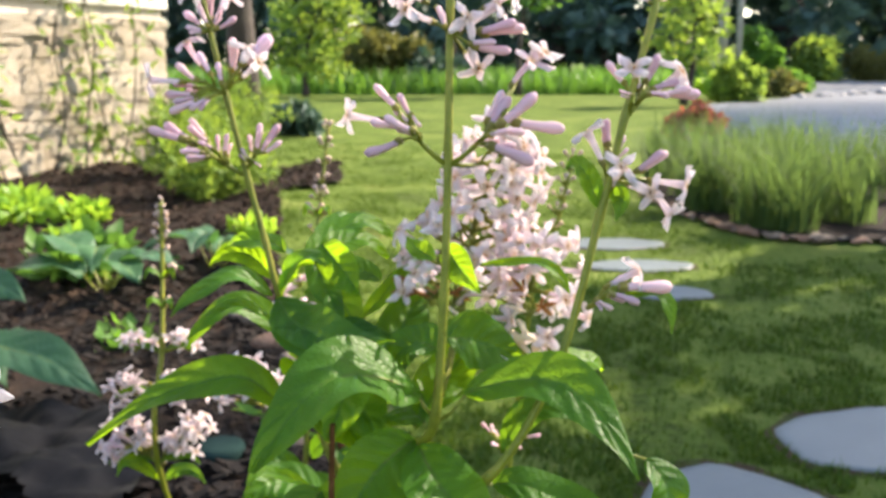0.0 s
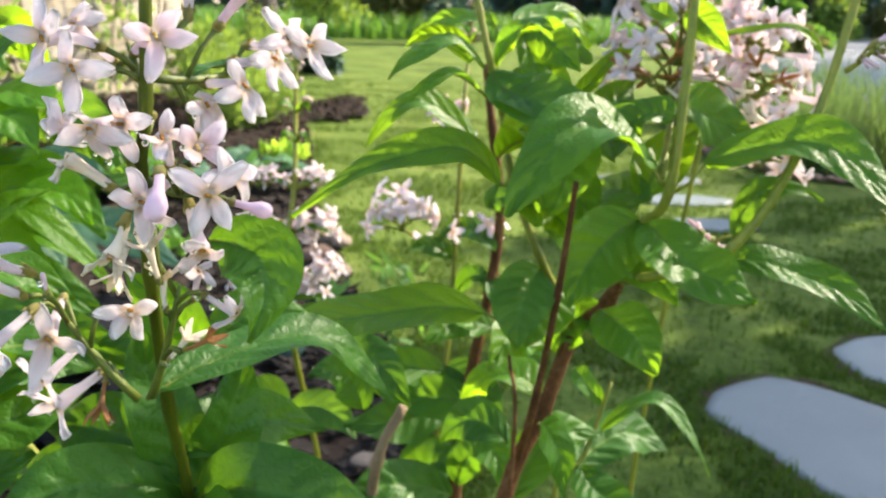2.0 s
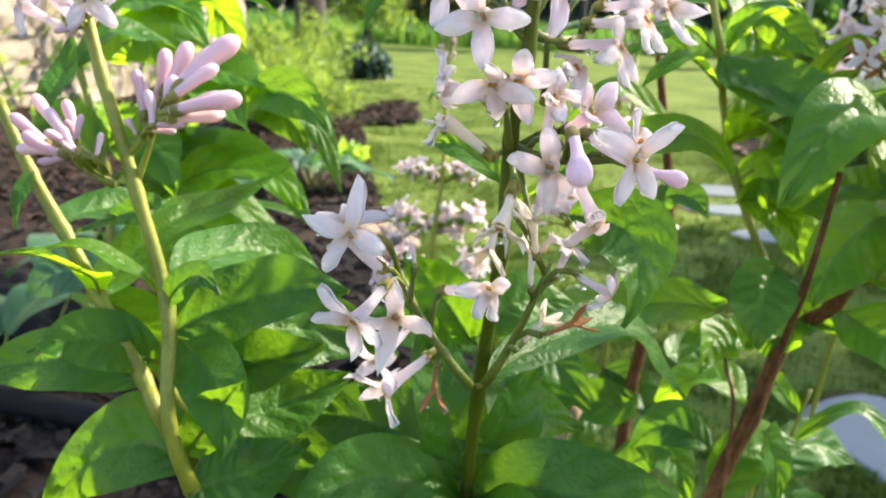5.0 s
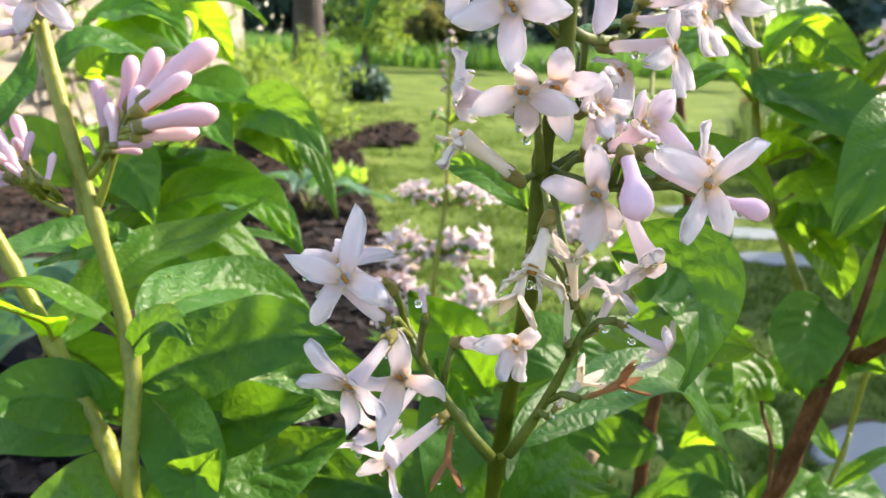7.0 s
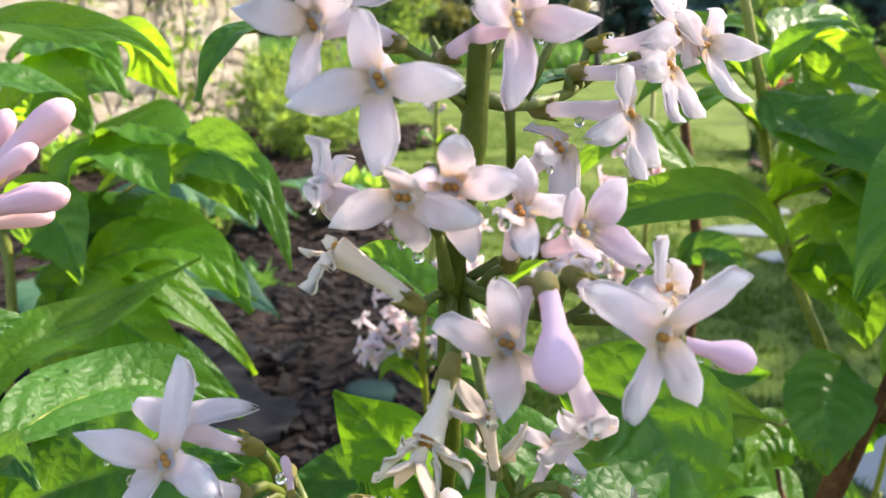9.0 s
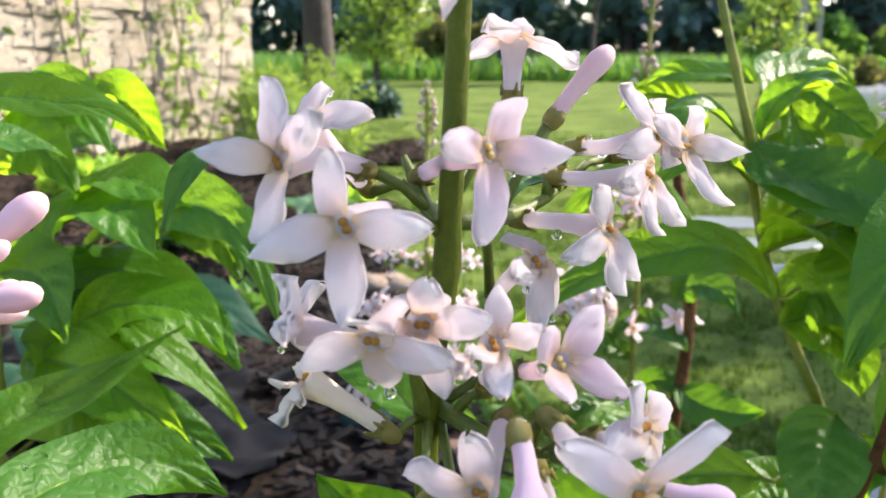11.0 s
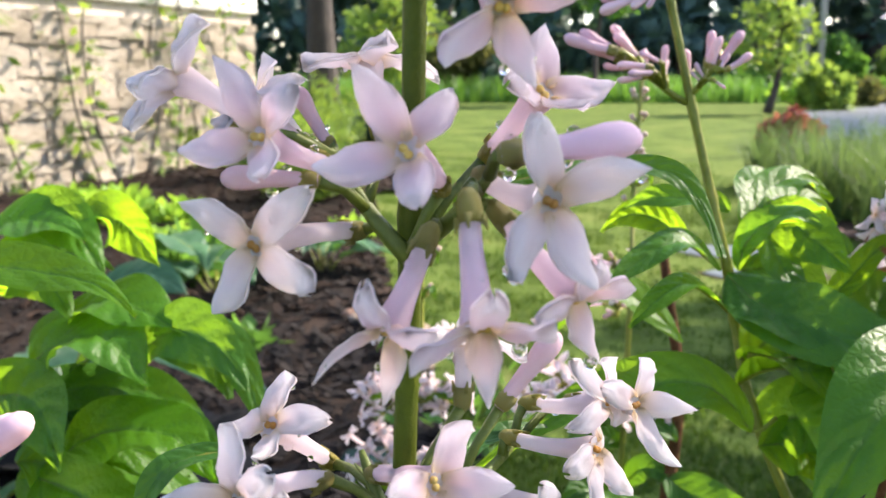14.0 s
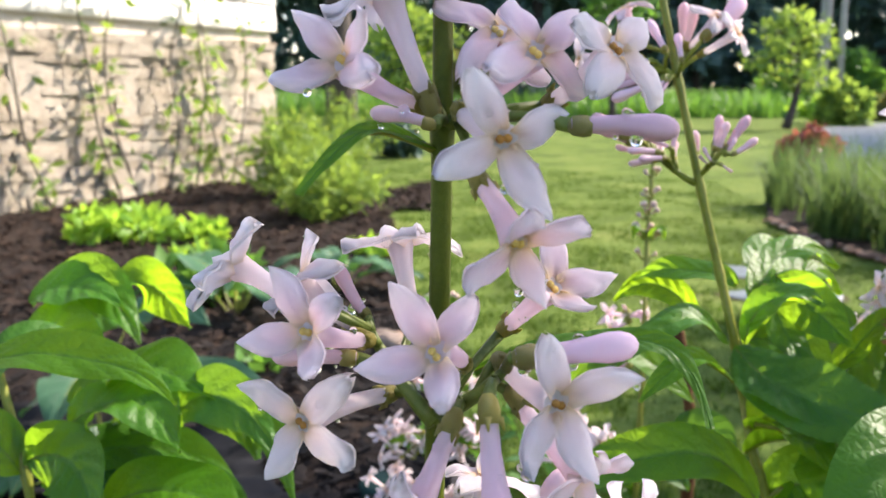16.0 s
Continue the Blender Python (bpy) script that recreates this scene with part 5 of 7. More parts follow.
cluster(left_stem, (-0.2489, 0.2405, 0.4698), [
    ("w", 1.00, (-0.2459, 0.2335, 0.4744), (-0.2486, 0.2450, 0.4697)),
    ("w", 1.00, (-0.2640, 0.2386, 0.4728), (-0.2556, 0.2436, 0.4677)),
    ("p", 1.00, (-0.2611, 0.2469, 0.4764), (-0.2585, 0.2551, 0.4699)),
    ("b", 1.00, (-0.2529, 0.2314, 0.4671), (-0.2473, 0.2320, 0.4686)),
    ("w", 1.00, (-0.2407, 0.2383, 0.4798), (-0.2509, 0.2473, 0.4739)),
])
left_stem_two = stem(lilac_b, [(-0.2000, 0.3150, 0.0000), (-0.2000, 0.3000, 0.2500), (-0.2252, 0.2305, 0.3637), (-0.2347, 0.2310, 0.3828), (-0.2471, 0.2355, 0.4023), (-0.2570, 0.2392, 0.4182), (-0.2666, 0.2434, 0.4317), (-0.2765, 0.2485, 0.4491)], 0.0023, 0.0015, None, "")
left_stem_three = stem(lilac_b, [(-0.2100, 0.3900, 0.0000), (-0.2200, 0.3900, 0.2000), (-0.2933, 0.3645, 0.3501), (-0.2993, 0.3695, 0.3825), (-0.3020, 0.3737, 0.4107), (-0.3142, 0.3816, 0.4480), (-0.3262, 0.3890, 0.4832)], 0.0022, 0.0013, None, "")
leaf(left_stem_three, (-0.2775, 0.3871, 0.4246), (-0.2349, 0.3853, 0.4401), (-0.2078, 0.3706, 0.4062), 0.0194, (0.0000, -0.3000, 1.0000), (-0.3036, 0.3816, 0.4051), 0.22, None, 1.00)
leaf(left_stem_three, (-0.2944, 0.3729, 0.4102), (-0.2625, 0.3800, 0.4220), (-0.2279, 0.3798, 0.4051), 0.0215, (0.0000, -0.5000, 0.9000), None, 0.22, None, 1.00)
leaf(left_stem_three, (-0.2964, 0.3726, 0.4091), (-0.2558, 0.3774, 0.3999), (-0.2223, 0.3769, 0.3687), 0.0175, (0.2000, -0.5000, 0.9000), None, 0.22, None, 1.00)
leaf(left_stem_three, (-0.2971, 0.3761, 0.4022), (-0.2588, 0.3873, 0.3989), (-0.2265, 0.3967, 0.3887), 0.0106, (0.0000, -0.3000, 1.0000), None, 0.22, None, 1.00)
leaf(left_stem_three, (-0.2888, 0.3658, 0.4005), (-0.2761, 0.3750, 0.3930), (-0.2602, 0.3765, 0.3743), 0.0227, (0.1000, -1.0000, 0.3000), None, 0.22, None, 1.00)
leaf(left_stem, (-0.2279, 0.2367, 0.3940), (-0.2060, 0.2321, 0.4058), (-0.1830, 0.2288, 0.4095), 0.0213, (0.0000, -0.8000, 0.6000), (-0.2303, 0.2363, 0.3927), 0.22, SHADELEAF, 1.00)
leaf(left_stem, (-0.2284, 0.2364, 0.3927), (-0.2124, 0.2175, 0.3879), (-0.2089, 0.2093, 0.3732), 0.0168, (0.0000, -0.8000, 0.6000), None, 0.22, SHADELEAF, 1.00)
leaf(left_stem, (-0.2344, 0.2366, 0.3857), (-0.2455, 0.2277, 0.3938), (-0.2591, 0.2215, 0.3917), 0.0165, (0.0000, -0.8000, 0.6000), (-0.2297, 0.2358, 0.3857), 0.22, SHADELEAF, 1.00)
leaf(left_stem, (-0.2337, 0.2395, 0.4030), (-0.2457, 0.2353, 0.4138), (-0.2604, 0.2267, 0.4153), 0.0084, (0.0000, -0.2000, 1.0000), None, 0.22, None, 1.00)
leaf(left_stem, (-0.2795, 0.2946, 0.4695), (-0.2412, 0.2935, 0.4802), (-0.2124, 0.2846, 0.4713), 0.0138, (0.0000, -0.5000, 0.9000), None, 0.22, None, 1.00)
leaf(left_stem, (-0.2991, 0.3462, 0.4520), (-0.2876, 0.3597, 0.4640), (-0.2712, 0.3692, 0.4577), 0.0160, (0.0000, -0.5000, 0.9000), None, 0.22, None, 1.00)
leaf(left_stem, (-0.2384, 0.2500, 0.4233), (-0.2432, 0.2534, 0.4210), (-0.2637, 0.2619, 0.4125), 0.0091, (0.0000, -0.8000, 0.6000), None, 0.22, SHADELEAF, 1.00)
leaf(left_stem, (-0.2234, 0.2295, 0.3592), (-0.2443, 0.2383, 0.3606), (-0.2693, 0.2440, 0.3345), 0.0265, (0.0000, -0.8000, 0.6000), None, 0.22, SHADELEAF, 1.00)
leaf(left_stem, (-0.2201, 0.2197, 0.3610), (-0.2093, 0.2243, 0.3610), (-0.1929, 0.2329, 0.3679), 0.0227, (0.0000, -0.8000, 0.6000), None, 0.22, SHADELEAF, 1.00)
leaf(left_stem, (-0.2268, 0.2274, 0.4035), (-0.2189, 0.2219, 0.4131), (-0.2102, 0.2145, 0.4112), 0.0085, (0.0000, -0.8000, 0.6000), None, 0.22, SHADELEAF, 1.00)
leaf(left_stem, (-0.2763, 0.2684, 0.4440), (-0.2750, 0.2807, 0.4528), (-0.2764, 0.2941, 0.4667), 0.0085, (0.0000, -0.8000, 0.6000), None, 0.22, SHADELEAF, 1.00)
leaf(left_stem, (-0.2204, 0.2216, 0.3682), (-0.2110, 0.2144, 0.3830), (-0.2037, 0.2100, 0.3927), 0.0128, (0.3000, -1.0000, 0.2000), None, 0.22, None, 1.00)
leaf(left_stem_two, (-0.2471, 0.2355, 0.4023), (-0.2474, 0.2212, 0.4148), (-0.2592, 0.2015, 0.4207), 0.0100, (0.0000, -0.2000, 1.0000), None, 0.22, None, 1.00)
leaf(left_stem_two, (-0.2347, 0.2310, 0.3828), (-0.2600, 0.2403, 0.3828), (-0.2911, 0.2451, 0.3741), 0.0190, (0.0000, -0.8000, 0.6000), None, 0.22, SHADELEAF, 1.00)
leaf(left_stem_two, (-0.2570, 0.2392, 0.4182), (-0.2558, 0.2583, 0.4198), (-0.2380, 0.2788, 0.4165), 0.0131, (0.0000, -0.8000, 0.6000), None, 0.22, SHADELEAF, 1.00)
leaf(left_stem_two, (-0.2659, 0.2434, 0.4318), (-0.2647, 0.2344, 0.4288), (-0.2631, 0.2272, 0.4207), 0.0045, (0.0000, -0.8000, 0.6000), None, 0.22, SHADELEAF, 1.00)
leaf(left_stem_two, (-0.2471, 0.2355, 0.4023), (-0.2411, 0.2672, 0.4118), (-0.2135, 0.3030, 0.4261), 0.0170, (0.0000, -0.5000, 0.9000), None, 0.22, None, 1.00)
leaf(left_stem_three, (-0.3041, 0.3740, 0.4126), (-0.3162, 0.3705, 0.4267), (-0.3293, 0.3640, 0.4228), 0.0220, (0.0000, -0.8000, 0.6000), None, 0.22, None, 1.00)
leaf(left_stem_three, (-0.2977, 0.3697, 0.3740), (-0.2725, 0.3817, 0.3766), (-0.2471, 0.3908, 0.3666), 0.0233, (0.0000, -0.8000, 0.6000), None, 0.20, BLUEGREEN, 1.00)
leaf(left_stem_three, (-0.2998, 0.3696, 0.3739), (-0.3204, 0.3724, 0.3677), (-0.3371, 0.3740, 0.3553), 0.0251, (0.0000, -0.8000, 0.6000), None, 0.20, BLUEGREEN, 1.00)
trunk_a = stem(lilac_a, [(-0.0500, 0.4000, 0.0000), (-0.0500, 0.3950, 0.1500), (-0.0564, 0.3624, 0.2769), (-0.0403, 0.3706, 0.3226), (-0.0282, 0.3757, 0.3569), (-0.0181, 0.3609, 0.3748), (-0.0093, 0.3467, 0.4103)], 0.0040, 0.0026, BARK, "rough red-brown woody stem")
trunk_b = stem(lilac_a, [(-0.0800, 0.5100, 0.0000), (-0.0800, 0.5050, 0.1200), (-0.0754, 0.4745, 0.2205), (-0.0688, 0.4882, 0.2834), (-0.0583, 0.5001, 0.3396), (-0.0544, 0.5072, 0.3815), (-0.0604, 0.5137, 0.4257), (-0.0647, 0.5223, 0.4584)], 0.0042, 0.0020, BARK, "dark red-brown woody stem")
stem(lilac_a, [(-0.0514, 0.3651, 0.2985), (-0.0460, 0.3463, 0.3404), (-0.0424, 0.3260, 0.3886), (-0.0397, 0.3157, 0.4314)], 0.0018, 0.0010, BARK, "")
stem(lilac_a, [(-0.1200, 0.4600, 0.0000), (-0.1200, 0.4500, 0.2000), (-0.1149, 0.4275, 0.2672), (-0.1025, 0.4321, 0.2956)], 0.0030, 0.0026, GREYTWIG, "cut grey twig end")
stem(lilac_a, [(-0.0600, 0.3800, 0.1000), (-0.0539, 0.3490, 0.3117), (-0.0565, 0.3595, 0.3517)], 0.0010, 0.0007, BARK, "")
shoot_low = stem(lilac_a, [(0.0000, 0.4300, 0.0000), (-0.0301, 0.3915, 0.2569), (-0.0167, 0.3999, 0.2878), (-0.0058, 0.4043, 0.3232)], 0.0014, 0.0008, None, "")
stem_left = stem(lilac_a, [(-0.0281, 0.3738, 0.3576), (-0.0455, 0.3682, 0.3915), (-0.0573, 0.3759, 0.4210), (-0.0621, 0.3849, 0.4473), (-0.0674, 0.3734, 0.4640), (-0.0728, 0.3758, 0.4861), (-0.0792, 0.3779, 0.5115), (-0.0870, 0.3805, 0.5444), (-0.0937, 0.3825, 0.5744), (-0.0984, 0.3854, 0.5984)], 0.0017, 0.0011, None, "")
stem_mid = stem(lilac_a, [(-0.0093, 0.3467, 0.4103), (-0.0030, 0.3369, 0.4255), (0.0004, 0.3396, 0.4738), (0.0019, 0.3450, 0.5252), (0.0027, 0.3513, 0.5812), (0.0033, 0.3562, 0.6054)], 0.0020, 0.0013, None, "")
stem_right = stem(lilac_a, [(-0.0164, 0.3439, 0.3887), (0.0161, 0.3257, 0.4053), (0.0421, 0.3303, 0.4481), (0.0573, 0.3382, 0.5020), (0.0657, 0.3406, 0.5390), (0.0753, 0.3449, 0.5749), (0.0783, 0.3485, 0.5928)], 0.0018, 0.0012, None, "")
stem_back = stem(lilac_a, [(-0.0009, 0.3605, 0.4258), (0.0075, 0.3862, 0.4520), (0.0164, 0.4063, 0.5004), (0.0238, 0.4137, 0.5369)], 0.0016, 0.0009, None, "")
cluster(stem_left, (-0.0928, 0.3819, 0.5711), [
    ("b", 1.00, (-0.0973, 0.3819, 0.5813), (-0.0932, 0.3801, 0.5725)),
    ("b", 1.00, (-0.0883, 0.3834, 0.5788), (-0.0919, 0.3822, 0.5726)),
    ("b", 1.00, (-0.0811, 0.3768, 0.5763), (-0.0891, 0.3758, 0.5715)),
    ("b", 1.00, (-0.1022, 0.3801, 0.5725), (-0.0946, 0.3798, 0.5710)),
    ("b", 1.00, (-0.0933, 0.3869, 0.5860), (-0.0933, 0.3846, 0.5744)),
    ("k", 1.00, (-0.1045, 0.3875, 0.5785), (-0.0966, 0.3862, 0.5723)),
])
cluster(stem_left, (-0.0879, 0.3810, 0.5466), [
    ("k", 1.00, (-0.0973, 0.3782, 0.5629), (-0.0917, 0.3762, 0.5534)),
    ("b", 1.00, (-0.1069, 0.3813, 0.5585), (-0.0979, 0.3799, 0.5511)),
    ("b", 1.00, (-0.0852, 0.3875, 0.5688), (-0.0856, 0.3848, 0.5555)),
    ("k", 1.00, (-0.0689, 0.3816, 0.5695), (-0.0809, 0.3790, 0.5571)),
    ("b", 1.00, (-0.1079, 0.3713, 0.5393), (-0.0963, 0.3723, 0.5441)),
    ("b", 1.00, (-0.1114, 0.3788, 0.5460), (-0.0994, 0.3788, 0.5460)),
    ("b", 1.00, (-0.0995, 0.3695, 0.5405), (-0.0922, 0.3705, 0.5455)),
    ("w", 1.00, (-0.1169, 0.3780, 0.5518), (-0.1051, 0.3815, 0.5511)),
    ("w", 1.00, (-0.0723, 0.3732, 0.5585), (-0.0816, 0.3814, 0.5522)),
    ("b", 1.00, (-0.1108, 0.3878, 0.5498), (-0.1004, 0.3875, 0.5487)),
])
cluster(stem_left, (-0.0810, 0.3784, 0.5138), [
    ("b", 1.00, (-0.1176, 0.3741, 0.5329), (-0.1023, 0.3732, 0.5284)),
    ("b", 1.00, (-0.1108, 0.3797, 0.5302), (-0.1005, 0.3788, 0.5257)),
    ("b", 1.00, (-0.1033, 0.3830, 0.5363), (-0.0964, 0.3814, 0.5284)),
    ("b", 1.00, (-0.1033, 0.3663, 0.5246), (-0.0935, 0.3662, 0.5242)),
    ("b", 1.00, (-0.1023, 0.3715, 0.5203), (-0.0937, 0.3718, 0.5214)),
    ("b", 1.00, (-0.0928, 0.3857, 0.5297), (-0.0921, 0.3840, 0.5213)),
    ("b", 1.00, (-0.0875, 0.3798, 0.5306), (-0.0884, 0.3780, 0.5219)),
    ("b", 1.00, (-0.0967, 0.3691, 0.5283), (-0.0900, 0.3684, 0.5251)),
])
cluster(stem_left, (-0.0803, 0.3788, 0.5160), [
    ("b", 1.00, (-0.0742, 0.3806, 0.5347), (-0.0760, 0.3786, 0.5248)),
    ("b", 1.00, (-0.0658, 0.3785, 0.5344), (-0.0733, 0.3763, 0.5236)),
    ("b", 1.00, (-0.0644, 0.3731, 0.5280), (-0.0719, 0.3721, 0.5231)),
    ("b", 1.00, (-0.0802, 0.3726, 0.5254), (-0.0775, 0.3717, 0.5209)),
    ("b", 1.00, (-0.0737, 0.3693, 0.5194), (-0.0753, 0.3695, 0.5205)),
    ("b", 1.00, (-0.0804, 0.3877, 0.5295), (-0.0795, 0.3861, 0.5218)),
])
cluster(stem_mid, (0.0008, 0.3444, 0.5221), [
    ("w", 1.00, (-0.0340, 0.3408, 0.5400), (-0.0194, 0.3438, 0.5377)),
    ("b", 1.00, (-0.0250, 0.3431, 0.5510), (-0.0162, 0.3413, 0.5420)),
    ("b", 1.00, (-0.0164, 0.3465, 0.5478), (-0.0116, 0.3447, 0.5387)),
    ("b", 1.00, (-0.0283, 0.3361, 0.5267), (-0.0147, 0.3371, 0.5315)),
    ("b", 1.00, (-0.0079, 0.3360, 0.5362), (-0.0113, 0.3370, 0.5412)),
    ("b", 1.00, (-0.0208, 0.3328, 0.5404), (-0.0098, 0.3317, 0.5351)),
    ("b", 1.00, (-0.0173, 0.3419, 0.5352), (-0.0080, 0.3414, 0.5328)),
    ("b", 1.00, (-0.0261, 0.3364, 0.5382), (-0.0140, 0.3360, 0.5362)),
])
cluster(stem_mid, (0.0033, 0.3444, 0.5221), [
    ("b", 1.00, (0.0338, 0.3405, 0.5481), (0.0195, 0.3380, 0.5361)),
    ("b", 1.00, (0.0442, 0.3399, 0.5353), (0.0248, 0.3404, 0.5379)),
    ("b", 1.00, (0.0326, 0.3334, 0.5233), (0.0158, 0.3348, 0.5303)),
    ("b", 1.00, (0.0292, 0.3316, 0.5346), (0.0172, 0.3316, 0.5346)),
    ("b", 1.00, (0.0220, 0.3467, 0.5489), (0.0157, 0.3443, 0.5367)),
    ("p", 1.00, (0.0321, 0.3468, 0.5590), (0.0255, 0.3529, 0.5507)),
    ("w", 1.00, (0.0372, 0.3525, 0.5621), (0.0290, 0.3581, 0.5548)),
    ("b", 1.00, (0.0214, 0.3510, 0.5299), (0.0140, 0.3510, 0.5295)),
])
cluster(stem_mid, (0.0027, 0.3509, 0.5692), [
    ("w", 1.00, (0.0083, 0.3438, 0.5745), (0.0059, 0.3548, 0.5693)),
    ("w", 1.00, (-0.0131, 0.3485, 0.5775), (-0.0034, 0.3557, 0.5734)),
    ("w", 1.00, (-0.0173, 0.3521, 0.5852), (-0.0029, 0.3543, 0.5794)),
    ("b", 1.00, (0.0248, 0.3455, 0.5630), (0.0104, 0.3459, 0.5646)),
    ("b", 1.00, (0.0301, 0.3492, 0.5711), (0.0136, 0.3488, 0.5691)),
    ("w", 1.00, (0.0201, 0.3560, 0.5795), (0.0097, 0.3587, 0.5724)),
    ("w", 1.00, (0.0127, 0.3514, 0.5569), (0.0078, 0.3635, 0.5632)),
    ("b", 1.00, (-0.0018, 0.3457, 0.5789), (0.0008, 0.3441, 0.5710)),
    ("w", 1.00, (0.0253, 0.3569, 0.5836), (0.0118, 0.3588, 0.5766)),
])
cluster(stem_right, (0.0667, 0.3408, 0.5400), [
    ("w", 1.00, (0.0678, 0.3381, 0.5567), (0.0718, 0.3476, 0.5488)),
    ("b", 1.00, (0.0592, 0.3428, 0.5594), (0.0659, 0.3411, 0.5510)),
    ("b", 1.00, (0.0785, 0.3474, 0.5620), (0.0733, 0.3451, 0.5509)),
    ("w", 1.00, (0.0867, 0.3460, 0.5554), (0.0790, 0.3518, 0.5487)),
    ("b", 1.00, (0.0922, 0.3384, 0.5481), (0.0781, 0.3384, 0.5481)),
    ("b", 1.00, (0.0801, 0.3341, 0.5469), (0.0722, 0.3344, 0.5483)),
    ("b", 1.00, (0.0622, 0.3346, 0.5492), (0.0672, 0.3343, 0.5477)),
    ("b", 1.00, (0.0862, 0.3433, 0.5520), (0.0749, 0.3427, 0.5490)),
])
cluster(stem_right, (0.0603, 0.3401, 0.5164), [
    ("w", 1.00, (0.0524, 0.3396, 0.5339), (0.0575, 0.3376, 0.5239)),
    ("b", 1.00, (0.0608, 0.3477, 0.5385), (0.0614, 0.3456, 0.5283)),
    ("b", 1.00, (0.0661, 0.3414, 0.5328), (0.0630, 0.3400, 0.5257)),
    ("w", 1.00, (0.0639, 0.3331, 0.5220), (0.0623, 0.3427, 0.5139)),
    ("b", 1.00, (0.0815, 0.3383, 0.5273), (0.0708, 0.3368, 0.5199)),
    ("w", 1.00, (0.0740, 0.3314, 0.5134), (0.0680, 0.3421, 0.5151)),
    ("w", 1.00, (0.0871, 0.3338, 0.5155), (0.0754, 0.3382, 0.5166)),
    ("w", 1.00, (0.0821, 0.3338, 0.5053), (0.0749, 0.3355, 0.5139)),
    ("b", 1.00, (0.0602, 0.3527, 0.5378), (0.0611, 0.3505, 0.5274)),
])
cluster(stem_right, (0.0535, 0.3337, 0.4699), [
    ("w", 1.00, (0.0704, 0.3297, 0.4852), (0.0606, 0.3286, 0.4798)),
    ("b", 1.00, (0.0826, 0.3265, 0.4797), (0.0633, 0.3265, 0.4797)),
    ("b", 1.00, (0.0704, 0.3234, 0.4742), (0.0599, 0.3241, 0.4778)),
    ("b", 1.00, (0.0613, 0.3249, 0.4717), (0.0551, 0.3257, 0.4757)),
    ("k", 1.00, (0.0675, 0.3331, 0.4819), (0.0592, 0.3322, 0.4774)),
])
cluster(stem_right, (0.0759, 0.3457, 0.5789), [
    ("b", 1.00, (0.0781, 0.3467, 0.5888), (0.0771, 0.3455, 0.5828)),
    ("b", 1.00, (0.0720, 0.3459, 0.5848), (0.0740, 0.3449, 0.5798)),
    ("b", 1.00, (0.0826, 0.3476, 0.5829), (0.0781, 0.3471, 0.5810)),
])
panicle(stem_back, (0.0039, 0.3869, 0.4556), (0.0186, 0.4023, 0.5059), 0.034, 48, "wwwwww", 5, 0.97)
panicle(stem_back, (0.0345, 0.3766, 0.4547), (0.0414, 0.3940, 0.4900), 0.026, 24, "wwwwwp", 6, 0.97)
panicle(stem_back, (0.0208, 0.3973, 0.5066), (0.0285, 0.4067, 0.5276), 0.026, 24, "wwwwww", 7, 1.0)
panicle(stem_back, (-0.0057, 0.3740, 0.4580), (-0.0010, 0.3796, 0.4686), 0.016, 6, "xxc", 8, 0.6)
panicle(stem_back, (0.0345, 0.3640, 0.4560), (0.0370, 0.3670, 0.4680), 0.014, 6, "xcw", 29, 0.5)
panicle(stem_right, (0.0359, 0.3614, 0.4303), (0.0463, 0.3646, 0.4461), 0.018, 12, "wwc", 9, 0.9)
panicle(stem_right, (0.0233, 0.3732, 0.3879), (0.0293, 0.3775, 0.4093), 0.020, 6, "bbk", 10, 0.8)
leaf(stem_left, (-0.0564, 0.3868, 0.4806), (-0.0499, 0.3834, 0.4659), (-0.0411, 0.3703, 0.4537), 0.0140, (0.4000, -0.9000, 0.2000), None, 0.22, SHADELEAF, 1.00)
leaf(stem_left, (-0.0657, 0.3680, 0.4658), (-0.0604, 0.3705, 0.4763), (-0.0509, 0.3613, 0.4810), 0.0076, (-0.5000, -0.7000, 0.5000), None, 0.22, None, 1.00)
leaf(stem_left, (-0.0266, 0.3888, 0.4672), (-0.0377, 0.3900, 0.4722), (-0.0479, 0.3893, 0.4693), 0.0109, (0.0000, -0.8000, 0.6000), None, 0.22, None, 1.00)
leaf(stem_left, (-0.0340, 0.3852, 0.4515), (-0.0218, 0.3883, 0.4650), (-0.0078, 0.3908, 0.4759), 0.0099, (-0.5000, -0.6000, 0.6000), None, 0.22, None, 1.00)
leaf(stem_left, (-0.0652, 0.3717, 0.4595), (-0.0538, 0.3702, 0.4532), (-0.0377, 0.3645, 0.4508), 0.0118, (0.2000, -0.7000, 0.7000), None, 0.22, SHADELEAF, 1.00)
leaf(stem_left, (-0.0502, 0.3786, 0.4450), (-0.0361, 0.3744, 0.4493), (-0.0218, 0.3737, 0.4463), 0.0110, (0.0000, -0.7000, 0.7000), None, 0.22, SHADELEAF, 1.00)
leaf(stem_left, (-0.0750, 0.3989, 0.4658), (-0.0886, 0.4015, 0.4770), (-0.1026, 0.4002, 0.4712), 0.0111, (0.1000, -0.9000, 0.4000), None, 0.22, None, 1.00)
leaf(stem_left, (-0.0690, 0.4522, 0.3412), (-0.0924, 0.4540, 0.3489), (-0.1001, 0.4427, 0.3441), 0.0076, (0.0000, -0.6000, 0.8000), None, 0.22, None, 1.00)
